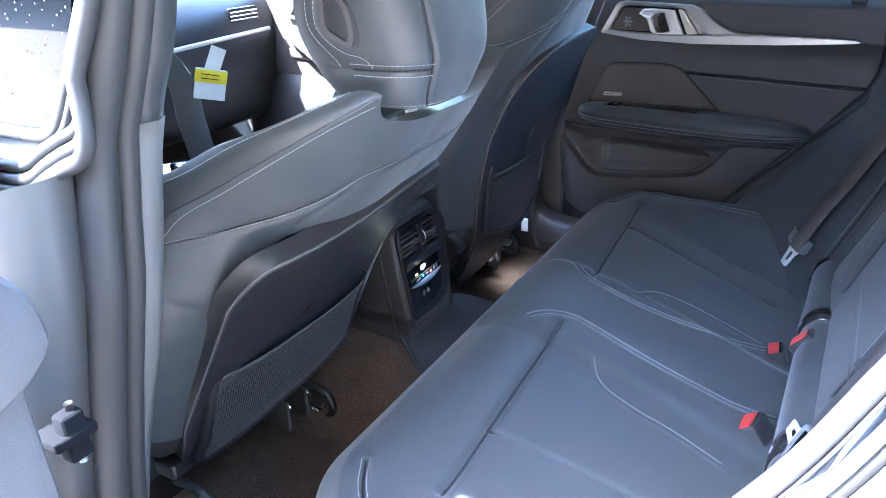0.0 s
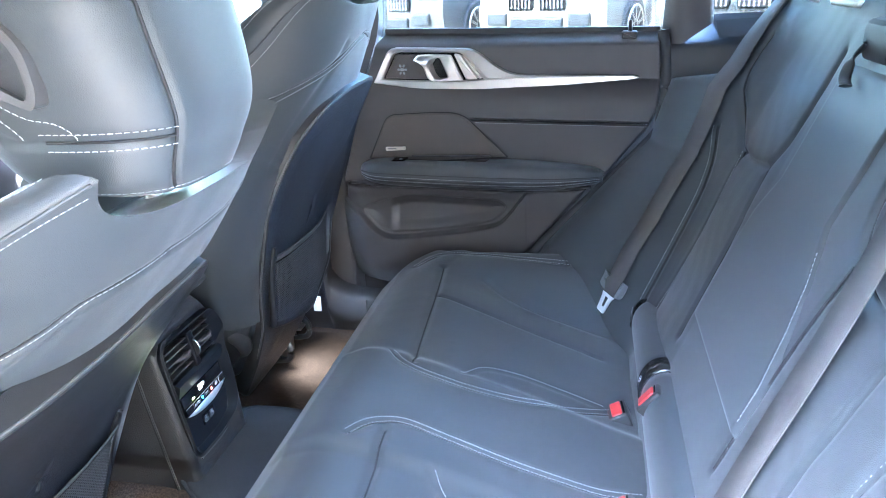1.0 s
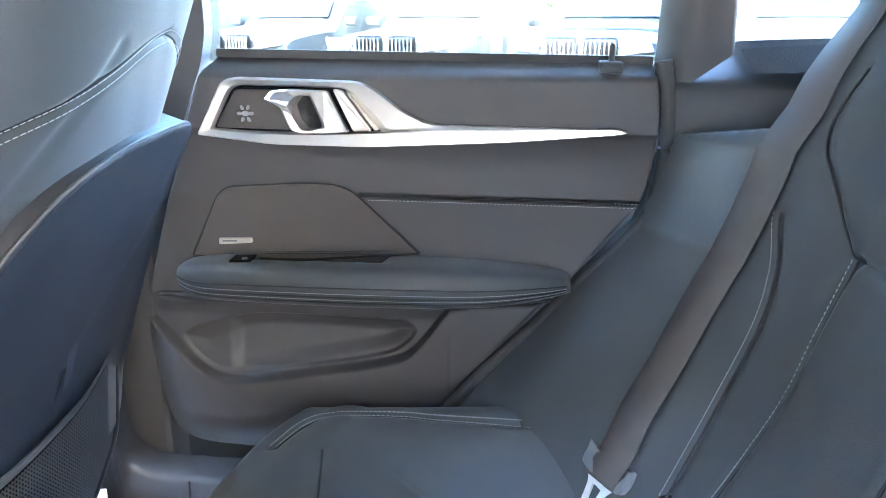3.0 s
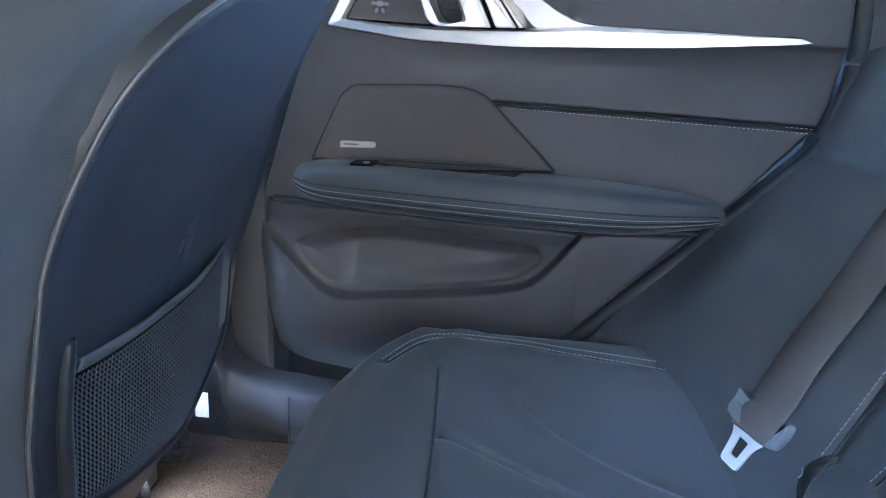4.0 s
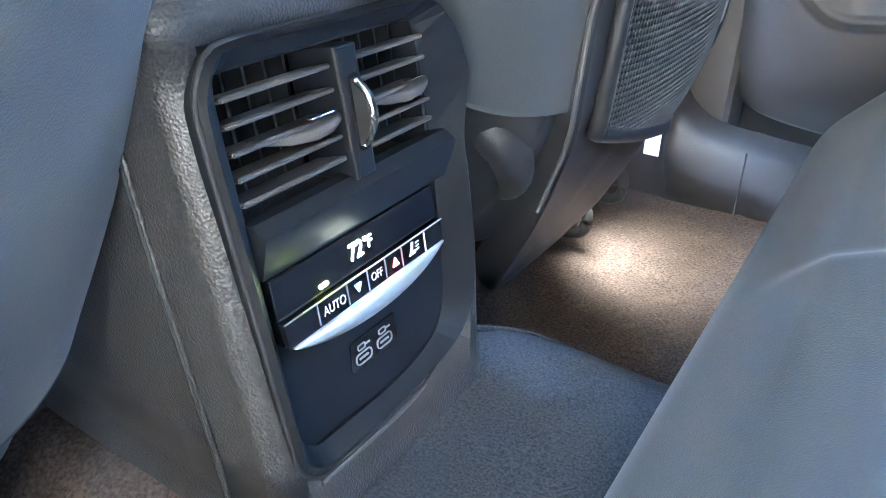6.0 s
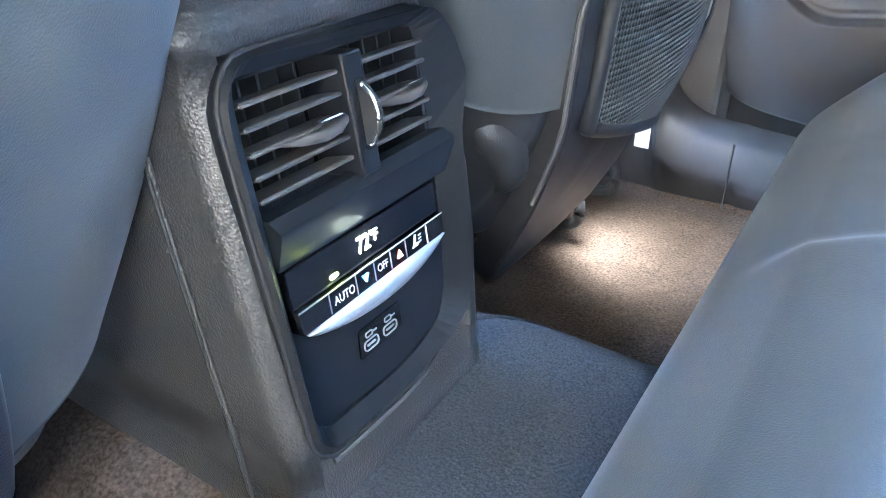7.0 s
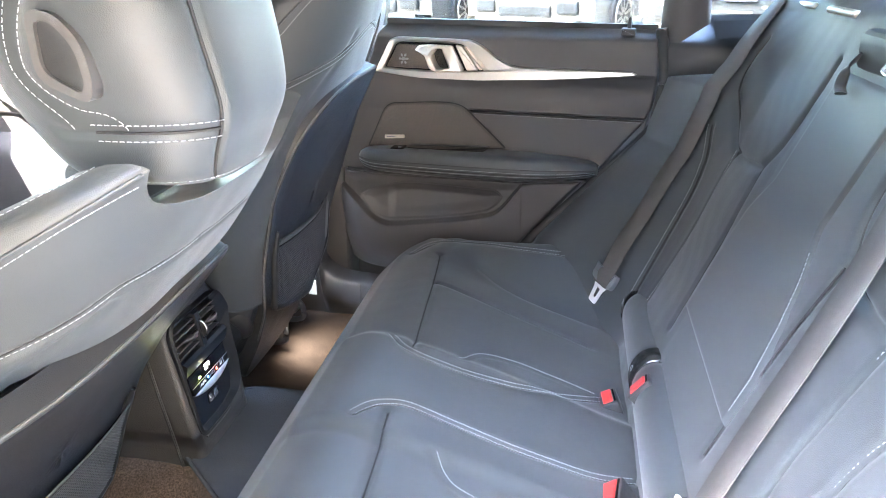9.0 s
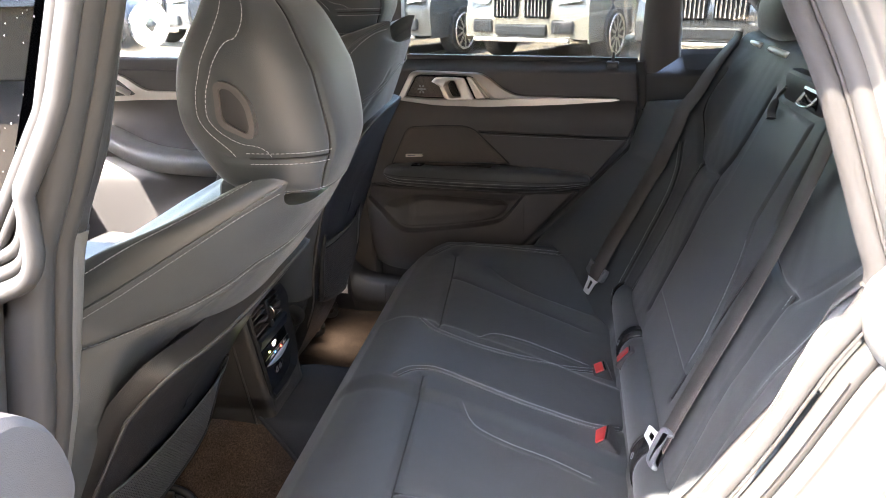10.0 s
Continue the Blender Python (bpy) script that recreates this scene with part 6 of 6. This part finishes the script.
def front_belt():
    b = thing("front_seat_belt", "dark front seat belt hanging in front of the pillar", "seat belt")
    ribbon("webbing", spline([(-.10, -.500, 1.13), (-.15, -.390, 1.05), (-.20, -.27, .945), (-.20, -.258, .88), (-.20, -.245, .80), (-.2, -.24, .70)], 40), (.1, .97, -.1), .047, BELT, b)
    t = thing("hang_tag", "white paper tag with a yellow band on the front belt", "tag")
    bm = bmesh.new()
    M = Matrix.Translation((-.188, -.222, .935)) @ Matrix.Rotation(radians(62), 4, 'Z') @ Matrix.Rotation(radians(14), 4, 'Y')
    cube(bm, (-.0225, -.0008, -.030), (.0225, .0008, .014))
    bmesh.ops.transform(bm, matrix=M, verts=bm.verts)
    part("card", bm, WHITE_TAG, t)
    bm = bmesh.new()
    vs = cube(bm, (-.011, -.0006, .010), (.011, .0006, .046))
    bmesh.ops.rotate(bm, verts=vs, cent=(0, 0, .010), matrix=Matrix.Rotation(radians(12), 3, 'Y'))
    bmesh.ops.transform(bm, matrix=M, verts=bm.verts)
    part("ribbon", bm, WHITE_TAG, t)
    bm = bmesh.new()
    cube(bm, (-.023, -.0014, -.006), (.023, .0014, .012))
    bmesh.ops.transform(bm, matrix=M, verts=bm.verts)
    part("yellow_band", bm, YELLOW_TAG, t)
    for k in range(2):
        bm = bmesh.new()
        cube(bm, (-.015, -.0018, -.001 + k * .006), (.012, .0018, .0002 + k * .006))
        bmesh.ops.transform(bm, matrix=M, verts=bm.verts)
        part("printed_line", bm, PLASTIC_DARK, t)


front_belt()


def front_door_right():
    d = thing("front_door", "closed front door with pale armrest, metal trim and glass", "car door")
    block("trim", (-1.0, .66, .35), (.03, .74, .99), PLASTIC, d, bevel=.015, segs=3)
    block("belt_ledge", (-1.0, .650, .965), (.03, .70, .995), PLASTIC, d, bevel=.008, segs=3)
    th = np.linspace(0, 2 * np.pi, 24, endpoint=False)
    arm = []
    for x, y, z, ry, rz in ((-.80, .645, .86, .012, .015), (-.73, .625, .85, .035, .022), (-.62, .61, .80, .045, .024), (-.5, .60, .755, .05, .026), (-.3, .61, .74, .05, .026), (-.1, .63, .735, .04, .024), (-.04, .65, .735, .015, .015)):
        arm.append([(x, y + ry * math.copysign(abs(math.cos(q)) ** .6, math.cos(q)), z + rz * math.copysign(abs(math.sin(q)) ** .6, math.sin(q))) for q in th])
    sheet("armrest", spline(np.array(arm).reshape(len(arm), -1), 50).reshape(50, -1, 3), BEIGE, d, "pale sunlit armrest", close_v=True, caps=True)
    oz = round_poly([(-.80, .90, .01), (-.76, .955, .015), (-.60, .955, .02), (-.54, .915, .02), (-.25, .91, .005), (-.26, .898, .004), (-.55, .893, .02), (-.72, .885, .01)], .01)
    iz = round_poly([(-.78, .905, .006), (-.75, .945, .01), (-.61, .945, .012), (-.565, .908, .01), (-.57, .906, .004), (-.575, .904, .003), (-.60, .902, .004), (-.72, .897, .006)], .006)
    if len(oz) == len(iz):
        prism("handle_bezel", oz, .648, .662, SATIN, parent=d, bevel=.003, hole=iz, label="brushed aluminium bezel")
    tube("pull_handle", spline([(-.70, .650, .935), (-.66, .625, .945), (-.60, .628, .925), (-.585, .650, .908)], 20), .008, SATIN, d)
    tube("metal_strip", spline([(-.8, .655, .80), (-.68, .655, .795), (-.62, .655, .77)], 24), .010, BEIGE, d, squash=(.4, 1.4))
    g = prism("window_pane", [(-.9, .985), (.06, .99), (.02, 1.3), (-.5, 1.3)], .70, .704, FRONT_GLASS, parent=d)
    g.visible_shadow = False
    mr = bmesh.new()
    bmesh.ops.create_uvsphere(mr, u_segments=24, v_segments=14, radius=1, matrix=Matrix.Translation((-.70, .90, 1.06)) @ Matrix.Diagonal((.06, .12, .075, 1)))
    part("mirror_housing", mr, BLACK_SHELL, d, "black mirror housing")
    mg = bmesh.new()
    bmesh.ops.create_cone(mg, cap_ends=True, segments=32, radius1=1, radius2=1, depth=.006, matrix=Matrix.Translation((-.645, .90, 1.06)) @ Matrix.Rotation(radians(90), 4, 'Y') @ Matrix.Diagonal((.060, .10, 1, 1)))
    part("mirror_glass", mg, CHROME, d, "mirror glass")
    return d


BLACK_SHELL = surface("mirror_black", (0.01, 0.01, 0.011), 0.15, vary=0.05)
BEIGE = surface("pale_leatherette", (0.07, 0.066, 0.060), 0.5, vary=0.08, grain=0.3, grain_scale=700, cells=True)
front_door_right()
SILL = surface("sill_plastic", (0.034, 0.034, 0.036), 0.36, vary=0.10, grain=0.25, grain_scale=1100, cells=True)
pl = prism("pillar_right", round_poly([(-.11, .42), (-.035, .42), (-.034, .55), (.010, .69), (.050, .81), (.118, .985), (.125, 1.02), (.125, 1.34), (.05, 1.34), (.045, 1.0), (-.02, .81), (-.08, .60)], .01), .650, .72, PLASTIC, bevel=.010, segs=3)
tagged(pl, "black centre pillar trim between the closed doors", "car pillar", kind="structure")
sl = thing("sill_trim", "black moulded sill trim at the foot of the closed door", "sill trim")
TOP = spline([(-.9, .74), (-.10, .74), (-.035, .70), (-.030, .62), (-.036, .54), (-.022, .487), (.012, .456), (.07, .446), (.16, .440), (.30, .438), (.62, .44)], 200)
cols = []
for x in np.linspace(-.9, .62, 150):
    zt = float(np.interp(x, TOP[:, 0], TOP[:, 1]))
    col = []
    for t in np.linspace(0, 1, 22):
        z = .340 + (zt - .340) * t
        y = .640 - .018 * sm(t / .5) - .012 * math.sin(math.pi * min(1, t * 1.1)) + .035 * max(0, (t - .86) / .14) ** 2
        if abs(x - .066) < .006:
            y += .0025
        col.append((x, y + .004 * math.sin(x * 6), z))
    cols.append(col)
sheet("moulding", np.array(cols), SILL, sl)
# the moulding's vertical joint, its shade drawn as a dark line
tube("clip", [(.066, .612, .352), (.067, .607, .40), (.066, .612, .436)], .0012, SEAM_SHADE, sl)

# ---- outside ----
def dealer_building():
    """Low building beside the parking lot, mirrored in the front side window."""
    d = thing("dealer_building", "low tan brick building with a brown shingle roof", "building")
    block("wall", (-30, -17, 0), (14, -9.0, 3.4), TAN_BRICK, d, bevel=.02)
    prism("roof", [(-8.3, 3.3), (-8.3, 3.45), (-13, 7.4), (-17.7, 3.45), (-17.7, 3.3)], -30.5, 14.5, SHINGLE, parent=d, frame_m=Matrix(((0, 1, 0, 0), (1, 0, 0, 0), (0, 0, 1, 0), (0, 0, 0, 1))), label="brown shingle roof")
    prism("gutter", [(-8.30, 3.32), (-8.30, 3.45), (-8.18, 3.45), (-8.20, 3.32)], -30.5, 14.5, WHITE_TAG, parent=d, frame_m=Matrix(((0, 1, 0, 0), (1, 0, 0, 0), (0, 0, 1, 0), (0, 0, 0, 1))), label="white gutter")
    # added unseen block: bounces warm light to the doorway and screens off sky
    block("wing", (1.7, -8.9, 0), (12.0, -2.8, 6.2), BOUNCE_TAN, d, "unseen tan block added to bounce warm light and hide sky", bevel=.02)
    for k in range(5):
        x = -23 + k * 5.2
        w = block("window", (x, -9.02, 1.0), (x + 2.4, -8.94, 2.4), GLASS_DARK, d, bevel=.01)
        block("window_frame", (x - .08, -9.0, .92), (x + 2.48, -8.90, 1.0), WHITE_TAG, w, bevel=.01)
    return d


TAN_BRICK = surface("tan_brick", (0.38, 0.28, 0.19), 0.85, vary=0.2, grain=0.6, grain_scale=30, blotch=2)
BOUNCE_TAN = surface("bounce_tan", (0.32, 0.25, 0.17), 0.9, vary=0.12, grain=0.6, grain_scale=60, blotch=1)
SHINGLE = surface("brown_shingles", (0.17, 0.125, 0.09), 0.9, vary=0.4, grain=0.8, grain_scale=14, blotch=9)
GLASS_DARK = surface("tinted_glass", (0.03, 0.04, 0.05), 0.05, vary=0.1, rough_vary=0.02, coat=1.0)
dealer_building()
gr = bmesh.new()
bmesh.ops.create_grid(gr, x_segments=40, y_segments=40, size=400)
ASPHALT = surface("pale_concrete", (0.20, 0.163, 0.122), 0.85, vary=0.15, grain=0.5, grain_scale=60, blotch=0.6)
g = part("ground", gr, ASPHALT)
tagged(g, "sunlit pale parking-lot paving", "ground", kind="structure")


def build_suv(at, turn, paint, label):
    s = thing("parked_car", label, "car", "parked cars", at=at)
    s.rotation_euler = (0, 0, radians(turn))
    # side view section lofted across: nose towards -y
    prof_ = [(-2.42, .35, .0), (-2.44, .62, .06), (-2.38, .88, .10), (-2.20, 1.02, .10), (-1.25, 1.12, .08), (-.95, 1.16, .09), (-.35, 1.62, .20), (.1, 1.73, .22), (1.4, 1.70, .24), (2.1, 1.45, .22), (2.35, 1.0, .10), (2.40, .5, .06), (2.38, .32, .05)]
    xs = np.linspace(-1, 1, 25)
    sec = spline(prof_, 70)
    rows = []
    for y, z, tuck in sec:
        rows.append([(.98 * x * (1 - tuck * .8 if z > 1.1 else 1 - tuck * .3) , y + .10 * abs(x) ** 3 * (1 if y < -1.8 else 0), z - .10 * abs(x) ** 4 * (z > .9)) for x in xs])
    top = np.array(rows)
    sheet("body", top, paint, s)
    for sd in (-1, 1):
        side = []
        for y, z, tuck in sec:
            w = .98 * sd * (1 - tuck * .8 if z > 1.1 else 1 - tuck * .3)
            zt = z - .10 * (z > .9)
            side.append([(w + .0, y + .10 * (1 if y < -1.8 else 0), zt * (1 - t) + .30 * t) if t else (w, y + .10 * (1 if y < -1.8 else 0), zt) for t in (0, .3, .6, 1)])
        sheet("side", np.array(side), paint, s)
        for wy in (-1.45, 1.45):
            tyre = bmesh.new()
            bmesh.ops.create_cone(tyre, cap_ends=True, segments=36, radius1=.37, radius2=.37, depth=.26, matrix=Matrix.Translation((sd * .88, wy, .37)) @ Matrix.Rotation(radians(90), 4, 'Y'))
            w = part("wheel", tyre, RUBBER, s, bevel=.03)
            for k in range(10):
                bm = bmesh.new()
                cube(bm, (-.018, -.004, .05), (.018, .012, .265))
                bmesh.ops.transform(bm, matrix=Matrix.Translation((sd * 1.012, wy, .37)) @ Matrix.Rotation(radians(90 * sd), 4, 'Z') @ Matrix.Rotation(radians(36 * k), 4, 'Y'), verts=bm.verts)
                part("spoke", bm, SATIN, w)
            tube("rim", [(sd * 1.012, wy + .268 * math.cos(q), .37 + .268 * math.sin(q)) for q in np.linspace(0, 2 * np.pi, 32, endpoint=False)], .018, SATIN, w, closed=True, up=(1, 0, 0))
    # twin grille of upright bars
    for sd in (-1, 1):
        block("grille", (sd * .24 - .20, -2.47, .62), (sd * .24 + .20, -2.40, .98), GLOSS, s, bevel=.05, segs=3)
        for k in range(7):
            x = sd * .24 - .165 + k * .055
            block("grille_bar", (x - .012, -2.50, .65), (x + .012, -2.46, .95), CHROME, s, bevel=.005, segs=1)
        hl = prism("headlamp", round_poly([(sd * .50, .92), (sd * .90, .96), (sd * .88, .84), (sd * .54, .80)], .03), -2.44, -2.20, LAMP, parent=s, bevel=.01)
        block("air_intake", (sd * .62 - .16, -2.46, .42), (sd * .62 + .16, -2.38, .60), PLASTIC_DARK, s, bevel=.03)
    block("lower_grille", (-.40, -2.48, .38), (.40, -2.40, .54), PLASTIC_DARK, s, bevel=.03)
    block("bumper_strip", (-.75, -2.50, .30), (.75, -2.42, .36), SATIN, s, bevel=.02)
    ws = prism("windscreen", [(-.70, 1.16), (.70, 1.16), (.60, 1.60), (-.60, 1.60)], -.004, .004, GLASS_DARK, parent=s, frame_m=Matrix.Translation((0, -.66, 1.40)) @ Matrix.Rotation(radians(-52), 4, 'X') @ Matrix.Translation((0, 0, -1.40)) @ Matrix.Diagonal((1, 1, 1.2, 1)) @ Matrix.Translation((0, 0, -.2)))
    for sd in (-1, 1):
        block("mirror", (sd * 1.08 - .10, -.85, 1.12), (sd * 1.08 + .10, -.70, 1.26), paint, s, bevel=.04, segs=3)
    return s


LAMP = surface("headlamp_glass", (0.5, 0.52, 0.55), 0.1, vary=0.2, coat=1.0)
WHITE_PAINT = surface("white_paint", (0.36, 0.355, 0.34), 0.2, vary=0.04, coat=0.8)
CREAM_PAINT = surface("champagne_paint", (0.20, 0.185, 0.15), 0.25, vary=0.05, coat=0.8)
BLACK_PAINT = surface("black_paint", (0.03, 0.032, 0.035), 0.15, vary=0.05, coat=1.0)
suv = build_suv((.85, 11.8, 0), -25, CREAM_PAINT, "champagne sport utility car parked nose-on with twin grille")
tagged(suv, "champagne sport utility car parked nose-on with twin grille")
for x, y, paint, lab in ((-1.45, 12.7, DIM_SILVER, "silver sport utility car parked at an angle beside its neighbour"), (-3.8, 13.6, WHITE_PAINT, "white sport utility car parked in the angled row"), (3.2, 10.9, BLACK_PAINT, "black sport utility car parked in the angled row"), (5.6, 10.2, WHITE_PAINT, "white car parked at the end of the row"), (-6.3, 14.6, BLACK_PAINT, "black car parked farther along the row")):
    c2 = copy_thing(suv, Matrix.Translation((x, y, 0)) @ Matrix.Rotation(radians(-25), 4, 'Z'))
    tagged(c2, lab)
    for o in c2.children_recursive:
        if o.name.split(".")[0] in ("body", "side", "mirror"):
            o.data = o.data.copy()
            o.data.materials.clear()
            o.data.materials.append(paint)


def build_tree(at, h, seed):
    rnd = random.Random(seed)
    t = thing("tree", "leafy green tree with a pale trunk behind the parked cars", "tree", "trees", at=at)
    trunk = spline([(0, 0, 0), (.05, .02, h * .25), (-.04, .05, h * .5), (.06, 0, h * .8)], 16)
    tube("trunk", trunk, np.linspace(.22, .06, 16), BARK, t, sides=10)
    V, F = [], []
    ch = []
    for k in range(9):
        an, zz = rnd.uniform(0, 6.28), h * rnd.uniform(.4, .75)
        L = h * rnd.uniform(.2, .36)
        br = spline([(0, 0, zz), (L * .5 * math.cos(an), L * .5 * math.sin(an), zz + L * .3), (L * math.cos(an), L * math.sin(an), zz + L * .45)], 8)
        ch.append(tube_data(br, np.linspace(.07, .015, 8), 6))
    v, f = join_data(ch)
    put("limbs", v, f, BARK, t)
    N = 5200
    for k in range(N):
        an, el = rnd.uniform(0, 6.28), rnd.uniform(-.4, 1.5)
        r = h * .34 * rnd.uniform(.35, 1) ** .5 * (1 + .25 * math.sin(an * 3 + el * 5))
        c = Vector((r * math.cos(an) * math.cos(el), r * math.sin(an) * math.cos(el), h * .62 + r * math.sin(el) * .9))
        m = Euler((rnd.uniform(0, 6.3), rnd.uniform(0, 6.3), rnd.uniform(0, 6.3))).to_matrix()
        s_ = rnd.uniform(.07, .16)
        b = len(V)
        for p in ((-s_, 0, 0), (0, -s_ * .45, .02), (s_, 0, 0), (0, s_ * .45, .02)):
            V.append(c + m @ Vector(p))
        F.append((b, b + 1, b + 2, b + 3))
    put("crown", V, F, LEAF, t, smooth=False)
    return t


BARK = surface("bark", (0.22, 0.16, 0.11), 0.9, vary=0.3, grain=0.8, grain_scale=40, blotch=9)
LEAF = surface("leaves", (0.10, 0.17, 0.035), 0.55, vary=0.4, blotch=3)
for i, (x, y, h) in enumerate(((2.6, 19, 6.5), (-3, 21, 7), (7, 20, 6), (-9, 20, 6.5), (12, 24, 7), (-15, 24, 7))):
    build_tree((x, y, 0), h, i + 3)
hedge_v, hedge_f = [], []
rnd = random.Random(9)
for k in range(9000):
    x, z = rnd.uniform(-40, 40), rnd.uniform(0, 3.2) 
    y = 27 + rnd.uniform(-1, 1) + .6 * math.sin(x)
    s_ = rnd.uniform(.12, .3)
    m = Euler((rnd.uniform(0, 6.3), rnd.uniform(0, 6.3), rnd.uniform(0, 6.3))).to_matrix()
    b = len(hedge_v)
    for p in ((-s_, 0, 0), (0, -s_ * .5, .03), (s_, 0, 0), (0, s_ * .5, .03)):
        hedge_v.append(Vector((x, y, z * (.7 + .3 * math.sin(x * .7)))) + m @ Vector(p))
    hedge_f.append((b, b + 1, b + 2, b + 3))
hd = put("hedge", hedge_v, hedge_f, LEAF, smooth=False)
tagged(hd, "long green hedge behind the parking lot", "hedge", kind="stuff")
